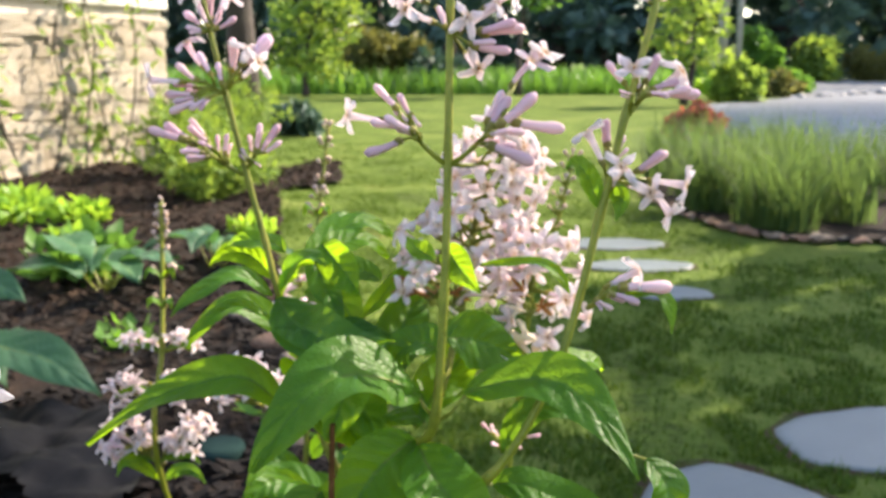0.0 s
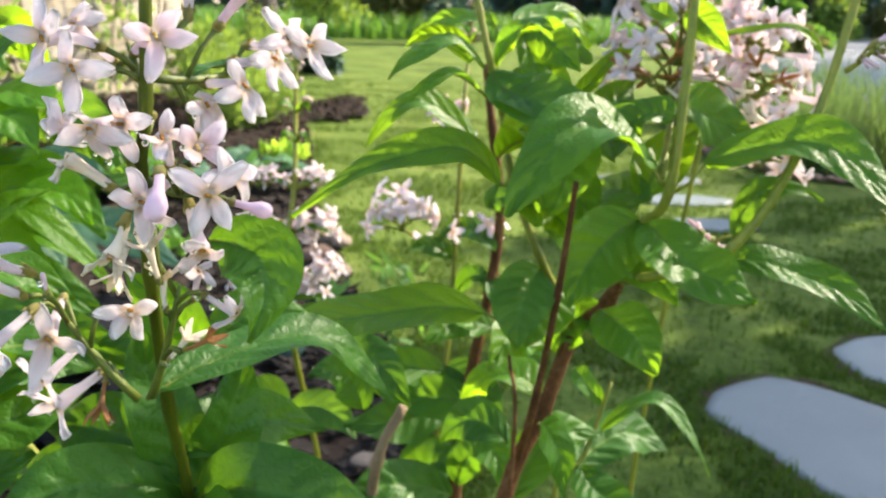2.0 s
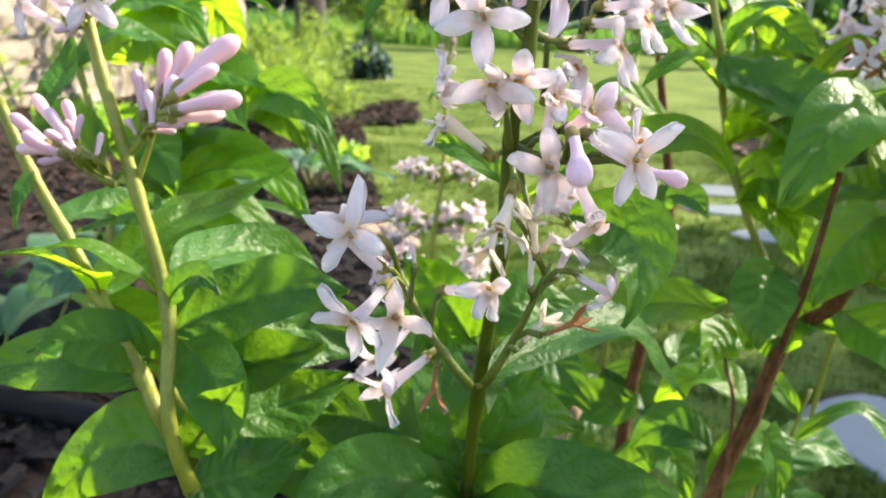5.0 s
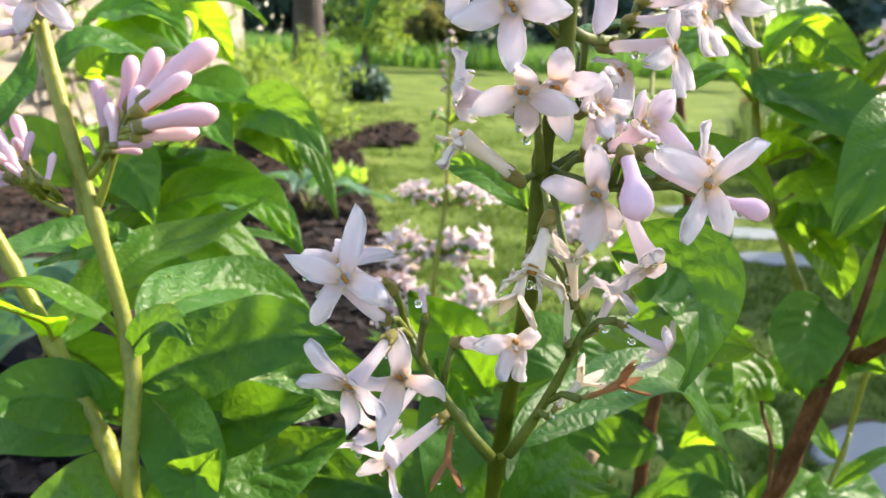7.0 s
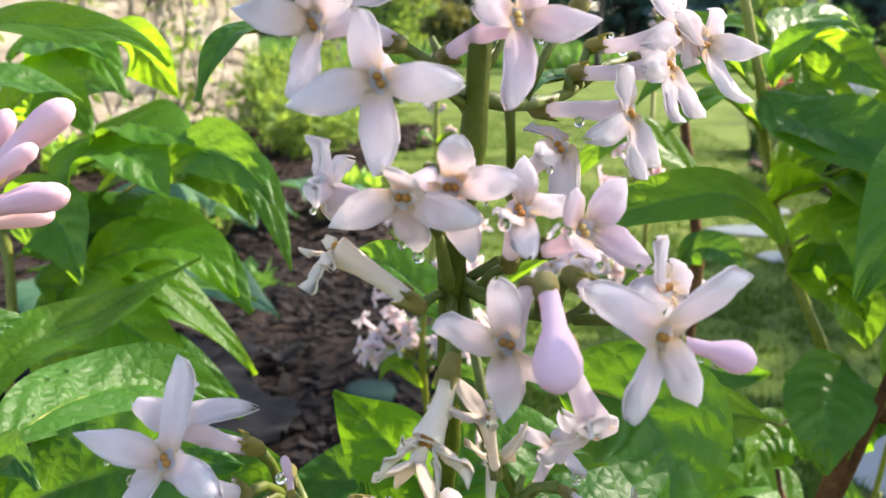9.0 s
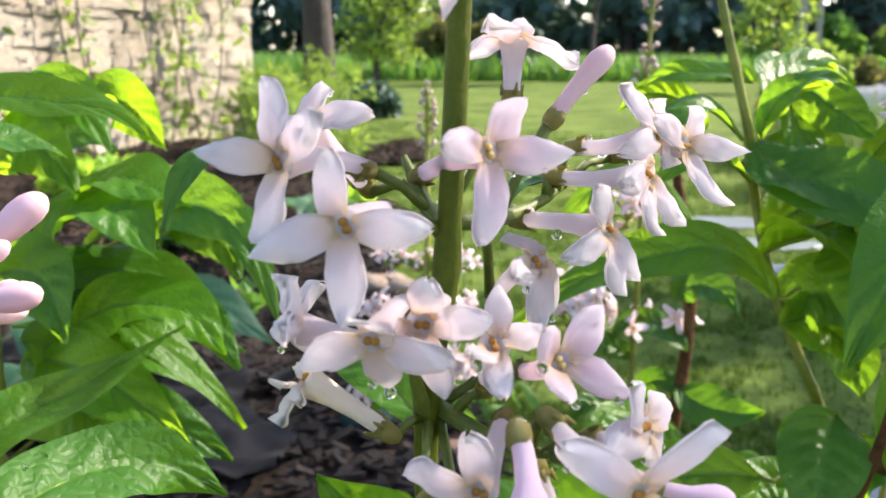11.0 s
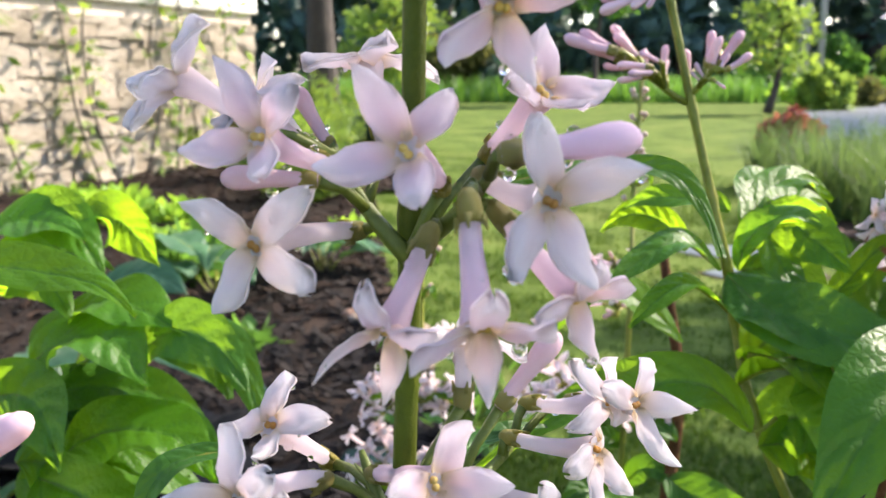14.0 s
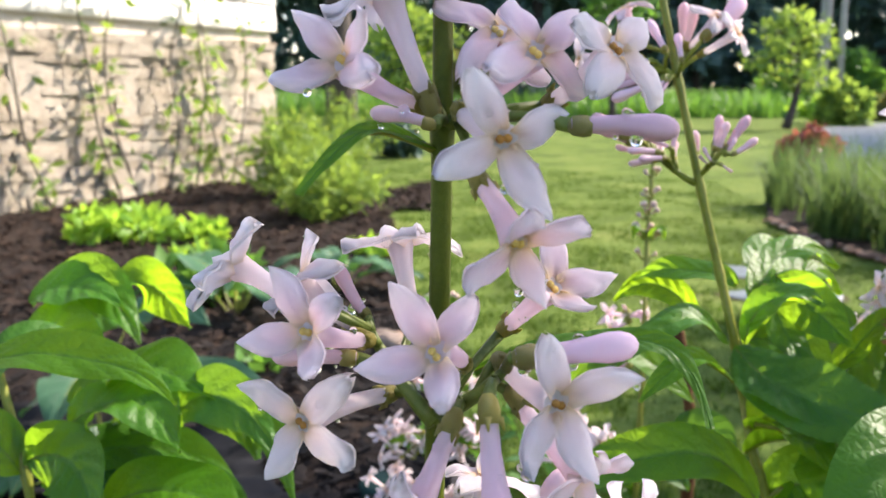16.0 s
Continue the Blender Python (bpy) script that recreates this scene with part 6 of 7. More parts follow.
leaf(stem_left, (-0.0701, 0.3716, 0.4652), (-0.0876, 0.3621, 0.4739), (-0.1063, 0.3523, 0.4610), 0.0126, (0.0000, -0.4000, 0.9000), None, 0.22, None, 1.00)
leaf(stem_left, (-0.0677, 0.3691, 0.4532), (-0.0838, 0.3578, 0.4627), (-0.0991, 0.3477, 0.4532), 0.0117, (0.0000, -0.3000, 1.0000), None, 0.22, None, 1.00)
leaf(stem_left, (-0.0682, 0.3713, 0.4639), (-0.0473, 0.3507, 0.4528), (-0.0178, 0.3360, 0.4559), 0.0232, (-0.3000, -0.7000, 0.7000), None, 0.22, None, 1.00)
leaf(stem_left, (-0.0659, 0.3820, 0.4813), (-0.0809, 0.3927, 0.4841), (-0.0983, 0.4016, 0.4773), 0.0111, (0.0000, -0.6000, 0.8000), None, 0.22, None, 1.00)
leaf(stem_left, (-0.0659, 0.3720, 0.4675), (-0.0566, 0.3667, 0.4815), (-0.0459, 0.3592, 0.4799), 0.0118, (0.0000, -0.5000, 0.8000), None, 0.22, None, 1.00)
leaf(stem_left, (-0.0591, 0.3906, 0.4734), (-0.0417, 0.4136, 0.4865), (-0.0219, 0.4225, 0.4796), 0.0153, (0.0000, -0.5000, 0.8000), None, 0.22, None, 1.00)
leaf(stem_left, (-0.0518, 0.3925, 0.4829), (-0.0423, 0.3806, 0.4744), (-0.0331, 0.3685, 0.4653), 0.0165, (-0.4000, -0.9000, 0.3000), None, 0.22, None, 1.00)
leaf(stem_left, (-0.0556, 0.4018, 0.4785), (-0.0479, 0.4238, 0.4860), (-0.0384, 0.4336, 0.4843), 0.0130, (0.0000, -0.6000, 0.8000), None, 0.22, None, 1.00)
leaf(stem_left, (-0.0644, 0.3500, 0.4233), (-0.0934, 0.3530, 0.4360), (-0.1425, 0.3501, 0.4090), 0.0185, (0.0000, -0.6000, 0.8000), (-0.0554, 0.3566, 0.4250), 0.22, None, 1.00)
leaf(stem_mid, (-0.0095, 0.3377, 0.4343), (-0.0378, 0.3140, 0.4485), (-0.0641, 0.2936, 0.4230), 0.0330, (-0.2000, -0.6000, 0.8000), (-0.0041, 0.3372, 0.4265), 0.22, None, 1.00)
leaf(stem_mid, (0.0002, 0.3459, 0.4543), (0.0148, 0.3552, 0.4502), (0.0320, 0.3585, 0.4409), 0.0235, (0.0000, -0.9000, 0.4000), None, 0.22, None, 1.00)
leaf(stem_mid, (-0.0020, 0.3450, 0.4500), (-0.0119, 0.3502, 0.4506), (-0.0211, 0.3532, 0.4403), 0.0199, (0.2000, -0.6000, 0.8000), None, 0.22, None, 1.00)
leaf(stem_mid, (0.0085, 0.3351, 0.4358), (0.0427, 0.3180, 0.4447), (0.0660, 0.2935, 0.4201), 0.0225, (0.0500, -0.6500, 0.7500), (-0.0019, 0.3367, 0.4244), 0.22, None, 1.00)
leaf(stem_mid, (0.0726, 0.3120, 0.4197), (0.0790, 0.3052, 0.4089), (0.0723, 0.3000, 0.3963), 0.0165, (0.5000, -0.8000, 0.3000), (0.0630, 0.3132, 0.4251), 0.22, None, 1.00)
leaf(stem_mid, (-0.0090, 0.3401, 0.4121), (0.0028, 0.3173, 0.4022), (0.0222, 0.3050, 0.3938), 0.0284, (0.1000, -0.7000, 0.7000), None, 0.22, None, 1.00)
leaf(stem_mid, (0.0191, 0.3322, 0.4005), (0.0445, 0.3216, 0.3993), (0.0705, 0.3073, 0.3822), 0.0180, (0.1000, -0.6000, 0.8000), (-0.0028, 0.3377, 0.4017), 0.22, None, 1.00)
leaf(stem_mid, (-0.0478, 0.3411, 0.3935), (-0.0550, 0.3286, 0.3838), (-0.0565, 0.3201, 0.3691), 0.0237, (-0.2000, -0.9000, 0.4000), None, 0.22, None, 1.00)
leaf(stem_mid, (-0.0241, 0.3376, 0.3785), (-0.0158, 0.3212, 0.3745), (-0.0076, 0.3134, 0.3630), 0.0230, (0.1000, -0.9000, 0.4000), None, 0.22, None, 1.00)
leaf(stem_left, (-0.0689, 0.3325, 0.3783), (-0.1092, 0.3132, 0.3833), (-0.1443, 0.2905, 0.3734), 0.0213, (0.0000, -0.5500, 0.8000), (-0.0575, 0.3469, 0.3742), 0.22, None, 1.00)
leaf(stem_left, (-0.0507, 0.3911, 0.4767), (-0.0392, 0.4026, 0.4822), (-0.0245, 0.4106, 0.4727), 0.0150, (0.0000, -0.5000, 0.8000), None, 0.22, None, 1.00)
leaf(stem_mid, (0.0013, 0.3479, 0.4894), (0.0059, 0.3417, 0.4842), (0.0138, 0.3348, 0.4750), 0.0127, (-0.4000, -0.9000, 0.2000), None, 0.22, None, 1.00)
leaf(stem_mid, (-0.0030, 0.3471, 0.4852), (-0.0096, 0.3528, 0.4884), (-0.0141, 0.3586, 0.4918), 0.0087, (0.0000, -0.8000, 0.6000), None, 0.22, None, 1.00)
leaf(stem_mid, (0.0148, 0.3613, 0.4799), (0.0378, 0.3466, 0.4831), (0.0475, 0.3396, 0.4738), 0.0069, (0.0000, -0.4000, 0.9000), None, 0.22, None, 1.00)
leaf(stem_right, (0.0578, 0.3391, 0.5061), (0.0507, 0.3390, 0.5207), (0.0446, 0.3370, 0.5209), 0.0091, (0.0000, -0.8000, 0.5000), None, 0.22, None, 1.00)
leaf(stem_right, (0.0611, 0.3399, 0.5101), (0.0643, 0.3348, 0.5105), (0.0621, 0.3303, 0.5030), 0.0078, (-0.3000, -0.9000, 0.3000), None, 0.22, None, 1.00)
leaf(stem_right, (0.0661, 0.3297, 0.4753), (0.0790, 0.3258, 0.4763), (0.0815, 0.3202, 0.4638), 0.0073, (0.2000, -0.5000, 0.8000), None, 0.22, None, 1.00)
leaf(stem_right, (0.0453, 0.3307, 0.4502), (0.0550, 0.3393, 0.4473), (0.0619, 0.3435, 0.4425), 0.0129, (0.0000, -0.5000, 0.9000), None, 0.22, None, 1.00)
leaf(shoot_low, (-0.0088, 0.4050, 0.2987), (0.0180, 0.4020, 0.3138), (0.0374, 0.3848, 0.2869), 0.0109, (0.2000, -0.3000, 0.9000), None, 0.22, SHADELEAF, 1.00)
leaf(shoot_low, (-0.0199, 0.4012, 0.2812), (0.0048, 0.4211, 0.2887), (0.0305, 0.4286, 0.2769), 0.0262, (0.0000, -0.6000, 0.8000), None, 0.22, SHADELEAF, 1.00)
leaf(shoot_low, (-0.0172, 0.4013, 0.2813), (-0.0090, 0.3863, 0.2752), (0.0105, 0.3751, 0.2710), 0.0206, (0.0000, -0.6000, 0.8000), None, 0.22, SHADELEAF, 1.00)
leaf(shoot_low, (-0.0237, 0.3998, 0.2760), (-0.0285, 0.3997, 0.2875), (-0.0239, 0.4003, 0.2974), 0.0132, (0.4000, -0.9000, 0.2000), None, 0.22, SHADELEAF, 1.00)
leaf(shoot_low, (-0.0080, 0.4071, 0.3106), (-0.0192, 0.4094, 0.3234), (-0.0220, 0.4103, 0.3272), 0.0105, (0.4000, -0.9000, 0.2000), None, 0.22, SHADELEAF, 1.00)
leaf(trunk_b, (-0.0578, 0.4727, 0.2636), (-0.0500, 0.4694, 0.2587), (-0.0419, 0.4664, 0.2470), 0.0185, (0.0000, -0.8000, 0.6000), None, 0.22, SHADELEAF, 1.00)
leaf(trunk_b, (-0.0662, 0.4781, 0.2843), (-0.0907, 0.4843, 0.2774), (-0.1327, 0.4961, 0.2846), 0.0252, (0.0000, -0.8000, 0.6000), None, 0.22, SHADELEAF, 1.00)
leaf(trunk_b, (-0.0566, 0.4963, 0.3601), (-0.0750, 0.5089, 0.3692), (-0.0903, 0.5110, 0.3585), 0.0157, (0.0000, -0.6000, 0.8000), None, 0.22, SHADELEAF, 1.00)
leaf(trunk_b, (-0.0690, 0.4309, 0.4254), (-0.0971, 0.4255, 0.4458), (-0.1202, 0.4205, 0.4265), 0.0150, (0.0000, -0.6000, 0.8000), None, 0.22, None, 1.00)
spike_stem = stem(lilac_c, [(-0.1650, 0.6300, 0.0000), (-0.1700, 0.6200, 0.1500), (-0.1830, 0.5590, 0.3070), (-0.1782, 0.5676, 0.3810), (-0.1790, 0.5810, 0.4313), (-0.1798, 0.5875, 0.4709)], 0.0022, 0.0011, None, "")
tier(spike_stem, (-0.1830, 0.5590, 0.3070), (0.0050, 0.0340), (0.0060, 0.0320), 18, "wwwwwwwp", 0.84, 901)
tier(spike_stem, (-0.1802, 0.5636, 0.3500), (0.0040, 0.0300), (-0.0030, 0.0150), 16, "wwwwwwwk", 0.84, 902)
tier(spike_stem, (-0.1784, 0.5672, 0.3780), (0.0050, 0.0260), (0.0020, 0.0140), 10, "wwwkb", 0.74, 903)
tier(spike_stem, (-0.1778, 0.5720, 0.4056), (0.0040, 0.0065), (0.0030, 0.0090), 2, "n", 0.60, 904)
tier(spike_stem, (-0.1786, 0.5783, 0.4235), (0.0050, 0.0110), (0.0050, 0.0100), 3, "n", 0.60, 905)
tier(spike_stem, (-0.1791, 0.5821, 0.4380), (0.0030, 0.0055), (0.0030, 0.0070), 2, "n", 0.60, 906)
tier(spike_stem, (-0.1793, 0.5833, 0.4455), (0.0030, 0.0050), (0.0030, 0.0090), 2, "n", 0.60, 907)
tier(spike_stem, (-0.1794, 0.5846, 0.4530), (0.0030, 0.0055), (0.0040, 0.0090), 2, "n", 0.60, 908)
tier(spike_stem, (-0.1796, 0.5856, 0.4595), (0.0025, 0.0045), (0.0030, 0.0070), 2, "n", 0.55, 909)
tier(spike_stem, (-0.1797, 0.5865, 0.4650), (0.0020, 0.0035), (0.0030, 0.0060), 2, "n", 0.50, 910)
tier(spike_stem, (-0.1798, 0.5873, 0.4695), (0.0005, 0.0015), (0.0030, 0.0060), 1, "n", 0.50, 911)
leaf(spike_stem, (-0.1831, 0.5577, 0.2959), (-0.1968, 0.5511, 0.3110), (-0.2041, 0.5441, 0.3041), 0.0091, (0.0000, -0.8000, 0.6000), None, 0.22, None, 1.00)
leaf(spike_stem, (-0.1777, 0.5578, 0.2960), (-0.1619, 0.5501, 0.3063), (-0.1488, 0.5434, 0.2998), 0.0091, (0.0000, -0.8000, 0.6000), None, 0.22, None, 1.00)
leaf(spike_stem, (-0.1809, 0.5495, 0.2422), (-0.1972, 0.5418, 0.2531), (-0.2118, 0.5282, 0.2404), 0.0211, (0.0000, -0.8000, 0.6000), None, 0.22, None, 1.00)
leaf(spike_stem, (-0.1797, 0.5487, 0.2388), (-0.1549, 0.5397, 0.2434), (-0.1357, 0.5265, 0.2312), 0.0246, (0.0000, -0.8000, 0.6000), None, 0.22, None, 1.00)
leaf(spike_stem, (-0.1815, 0.5480, 0.2156), (-0.1954, 0.5271, 0.2147), (-0.2078, 0.5191, 0.2036), 0.0244, (0.0000, -0.8000, 0.6000), None, 0.22, None, 1.00)
back_stem = stem(lilac_c, [(-0.0900, 0.5600, 0.0000), (-0.1000, 0.5500, 0.1500), (-0.0890, 0.4947, 0.2267), (-0.0814, 0.5036, 0.3034), (-0.0780, 0.5117, 0.3774), (-0.0764, 0.5196, 0.4300), (-0.0736, 0.5417, 0.4661), (-0.0690, 0.5627, 0.5174), (-0.0684, 0.5646, 0.5223)], 0.0020, 0.0008, None, "")
panicle(back_stem, (-0.1078, 0.4994, 0.3703), (-0.1080, 0.5035, 0.3868), 0.022, 18, "wwwwww", 15, 0.95)
panicle(back_stem, (-0.0677, 0.5088, 0.3653), (-0.0663, 0.5111, 0.3745), 0.018, 6, "wwp", 16, 0.95)
panicle(back_stem, (-0.0815, 0.5185, 0.4049), (-0.0840, 0.5284, 0.4446), 0.016, 12, "bbp", 17, 0.85)
for k, (x, y, z, reach, n) in enumerate(((-0.0737, 0.5391, 0.4599, 0.006, 1), (-0.0736, 0.5430, 0.4690, 0.009, 3), (-0.0730, 0.5470, 0.4790, 0.006, 2), (-0.0717, 0.5508, 0.4883, 0.005, 2), (-0.0713, 0.5551, 0.4980, 0.0045, 2), (-0.0700, 0.5590, 0.5075, 0.004, 2), (-0.0690, 0.5627, 0.5165, 0.003, 2))):
    tier(back_stem, (x, y, z), (0.002, reach), (0.002, 0.0085), n, "n", 0.85, 930 + k)
leaf(back_stem, (-0.0817, 0.5074, 0.3190), (-0.0956, 0.5009, 0.3344), (-0.1091, 0.4930, 0.3237), 0.0126, (0.0000, -0.8000, 0.6000), None, 0.22, SHADELEAF, 1.00)
leaf(back_stem, (-0.0796, 0.4997, 0.2879), (-0.1076, 0.4909, 0.2945), (-0.1316, 0.4843, 0.3101), 0.0220, (0.0000, -0.8000, 0.6000), None, 0.22, SHADELEAF, 1.00)
leaf(back_stem, (-0.0813, 0.5005, 0.2910), (-0.0634, 0.4883, 0.2828), (-0.0506, 0.4739, 0.2661), 0.0220, (0.0000, -0.8000, 0.6000), None, 0.22, SHADELEAF, 1.00)
leaf(back_stem, (-0.0787, 0.5104, 0.3516), (-0.0928, 0.5070, 0.3589), (-0.1049, 0.5013, 0.3570), 0.0126, (0.0000, -0.8000, 0.6000), None, 0.22, SHADELEAF, 1.00)
leaf(back_stem, (-0.0828, 0.4997, 0.2670), (-0.1072, 0.4833, 0.2640), (-0.1371, 0.4730, 0.2651), 0.0283, (0.0000, -0.8000, 0.6000), None, 0.22, SHADELEAF, 1.00)
leaf(back_stem, (-0.0770, 0.5106, 0.3315), (-0.0674, 0.5034, 0.3439), (-0.0578, 0.4965, 0.3364), 0.0126, (0.0000, -0.8000, 0.6000), None, 0.22, SHADELEAF, 1.00)
bud_spike = stem(lilac_c, [(0.0300, 0.5200, 0.0000), (0.0300, 0.5100, 0.2000), (0.0457, 0.4828, 0.4250), (0.0597, 0.4826, 0.4742), (0.0664, 0.4835, 0.5039)], 0.0016, 0.0008, None, "")
cluster(bud_spike, (0.0544, 0.4784, 0.4636), [
    ("n", 1.00, (0.0495, 0.4774, 0.4686), (0.0530, 0.4767, 0.4651)),
    ("n", 1.00, (0.0595, 0.4774, 0.4686), (0.0556, 0.4767, 0.4651)),
    ("n", 1.00, (0.0545, 0.4757, 0.4707), (0.0539, 0.4748, 0.4658)),
])
cluster(bud_spike, (0.0573, 0.4801, 0.4723), [
    ("n", 1.00, (0.0524, 0.4791, 0.4772), (0.0559, 0.4784, 0.4738)),
    ("n", 1.00, (0.0624, 0.4791, 0.4772), (0.0586, 0.4784, 0.4738)),
    ("n", 1.00, (0.0575, 0.4775, 0.4793), (0.0569, 0.4765, 0.4744)),
])
cluster(bud_spike, (0.0594, 0.4819, 0.4810), [
    ("n", 1.00, (0.0545, 0.4809, 0.4859), (0.0580, 0.4802, 0.4824)),
    ("n", 1.00, (0.0645, 0.4809, 0.4859), (0.0606, 0.4802, 0.4824)),
    ("n", 1.00, (0.0595, 0.4793, 0.4879), (0.0589, 0.4783, 0.4830)),
])
cluster(bud_spike, (0.0615, 0.4834, 0.4882), [
    ("n", 1.00, (0.0565, 0.4823, 0.4931), (0.0600, 0.4816, 0.4896)),
    ("n", 1.00, (0.0665, 0.4823, 0.4931), (0.0627, 0.4816, 0.4896)),
    ("n", 1.00, (0.0616, 0.4807, 0.4951), (0.0610, 0.4797, 0.4902)),
])
cluster(bud_spike, (0.0638, 0.4849, 0.4954), [
    ("n", 1.00, (0.0589, 0.4838, 0.5003), (0.0624, 0.4831, 0.4969)),
    ("n", 1.00, (0.0689, 0.4838, 0.5003), (0.0651, 0.4831, 0.4969)),
    ("n", 1.00, (0.0639, 0.4822, 0.5023), (0.0633, 0.4812, 0.4974)),
])
cluster(bud_spike, (0.0662, 0.4863, 0.5027), [
    ("n", 1.00, (0.0612, 0.4853, 0.5075), (0.0648, 0.4846, 0.5041)),
    ("n", 1.00, (0.0712, 0.4853, 0.5075), (0.0674, 0.4846, 0.5041)),
    ("n", 1.00, (0.0662, 0.4836, 0.5095), (0.0657, 0.4826, 0.5046)),
])
cluster(bud_spike, (0.0677, 0.4875, 0.5085), [
    ("n", 1.00, (0.0627, 0.4865, 0.5133), (0.0662, 0.4858, 0.5098)),
    ("n", 1.00, (0.0727, 0.4865, 0.5133), (0.0689, 0.4858, 0.5098)),
    ("n", 1.00, (0.0677, 0.4848, 0.5152), (0.0671, 0.4838, 0.5103)),
])
leaf(trunk_b, (-0.0532, 0.4821, 0.3064), (-0.0375, 0.4965, 0.3016), (-0.0252, 0.4981, 0.2878), 0.0238, (0.0000, -0.7000, 0.6000), None, 0.22, SHADELEAF, 1.00)
leaf(trunk_a, (-0.0451, 0.3397, 0.3312), (-0.0368, 0.3505, 0.3167), (-0.0317, 0.3492, 0.2921), 0.0161, (0.5000, -0.8000, 0.3000), None, 0.22, SHADELEAF, 1.00)
leaf(trunk_b, (-0.0738, 0.4661, 0.2356), (-0.0645, 0.4592, 0.2598), (-0.0444, 0.4497, 0.2620), 0.0212, (0.0000, -0.8000, 0.6000), None, 0.22, SHADELEAF, 1.00)
leaf(trunk_b, (-0.0767, 0.4645, 0.2295), (-0.1077, 0.4446, 0.2458), (-0.1305, 0.4329, 0.2415), 0.0267, (0.0000, -0.8000, 0.6000), None, 0.22, SHADELEAF, 1.00)
leaf(stem_mid, (-0.0115, 0.3472, 0.4123), (-0.0275, 0.3368, 0.4012), (-0.0382, 0.3267, 0.3832), 0.0282, (0.0000, -1.0000, 0.3000), None, 0.22, None, 1.00)
leaf(stem_mid, (-0.0074, 0.3489, 0.4186), (-0.0184, 0.3675, 0.4192), (-0.0289, 0.3810, 0.4117), 0.0179, (0.0000, -0.8000, 0.6000), None, 0.22, None, 1.00)
leaf(stem_right, (0.0242, 0.3443, 0.4077), (0.0344, 0.3439, 0.4253), (0.0531, 0.3382, 0.4227), 0.0120, (0.2000, -0.7000, 0.6000), None, 0.22, None, 1.00)
leaf(left_stem_three, (-0.3020, 0.3983, 0.4625), (-0.2824, 0.3919, 0.4751), (-0.2615, 0.3794, 0.4577), 0.0218, (0.3000, -0.8000, 0.5000), None, 0.22, None, 1.00)
leaf(left_stem_three, (-0.2733, 0.3923, 0.4742), (-0.2646, 0.4026, 0.4718), (-0.2531, 0.4052, 0.4566), 0.0207, (-0.4000, -0.8000, 0.3000), None, 0.22, None, 1.00)
leaf(left_stem_three, (-0.3038, 0.3855, 0.4511), (-0.2887, 0.3833, 0.4605), (-0.2696, 0.3714, 0.4465), 0.0232, (0.0000, -0.9000, 0.4000), None, 0.22, None, 1.00)
leaf(left_stem_three, (-0.2940, 0.3922, 0.4313), (-0.2732, 0.3902, 0.4396), (-0.2509, 0.3848, 0.4316), 0.0222, (0.0000, -0.6000, 0.8000), None, 0.22, None, 1.00)
leaf(left_stem_three, (-0.2584, 0.3949, 0.4332), (-0.2364, 0.3865, 0.4352), (-0.2220, 0.3788, 0.4187), 0.0200, (-0.3000, -0.7000, 0.6000), (-0.2803, 0.3867, 0.4251), 0.22, None, 1.00)
leaf(left_stem_three, (-0.2776, 0.3764, 0.3995), (-0.2468, 0.3709, 0.4130), (-0.2174, 0.3590, 0.3959), 0.0263, (0.5000, -0.4500, 0.7500), None, 0.22, None, 1.00)
leaf(left_stem_three, (-0.2920, 0.3740, 0.3924), (-0.2597, 0.3556, 0.3925), (-0.2289, 0.3440, 0.3770), 0.0237, (0.2000, -0.8000, 0.6000), None, 0.22, None, 1.00)
leaf(left_stem_three, (-0.2978, 0.3691, 0.4198), (-0.2788, 0.3606, 0.4224), (-0.2653, 0.3477, 0.4057), 0.0254, (0.2000, -0.9500, 0.2000), None, 0.22, None, 1.00)
leaf(left_stem_three, (-0.2900, 0.3602, 0.3751), (-0.2663, 0.3530, 0.3825), (-0.2436, 0.3424, 0.3737), 0.0220, (0.0000, -0.7000, 0.7000), None, 0.22, None, 1.00)
leaf(left_stem_three, (-0.2936, 0.3872, 0.4074), (-0.2755, 0.3997, 0.4123), (-0.2559, 0.4041, 0.4034), 0.0233, (0.0000, -0.8000, 0.5000), None, 0.20, BLUEGREEN, 1.00)
leaf(left_stem_three, (-0.2786, 0.3871, 0.4431), (-0.2558, 0.3796, 0.4493), (-0.2323, 0.3695, 0.4414), 0.0254, (0.5000, -0.4500, 0.7500), None, 0.22, None, 1.00)
leaf(left_stem_three, (-0.2538, 0.3763, 0.4314), (-0.2306, 0.3700, 0.4431), (-0.2101, 0.3585, 0.4292), 0.0211, (-0.3000, -0.7000, 0.6000), None, 0.22, None, 1.00)
leaf(left_stem_three, (-0.2844, 0.3708, 0.4136), (-0.2651, 0.3830, 0.4173), (-0.2405, 0.3881, 0.4081), 0.0282, (0.5000, -0.4500, 0.7500), None, 0.20, BLUEGREEN, 1.00)
leaf(left_stem_three, (-0.3008, 0.3974, 0.4520), (-0.2874, 0.4002, 0.4615), (-0.2680, 0.4004, 0.4557), 0.0233, (0.5000, -0.4500, 0.7500), None, 0.22, None, 1.00)
leaf(stem_left, (-0.0595, 0.3905, 0.4608), (-0.0446, 0.3856, 0.4594), (-0.0349, 0.3765, 0.4427), 0.0193, (0.0000, -0.6000, 0.8000), None, 0.22, None, 1.00)
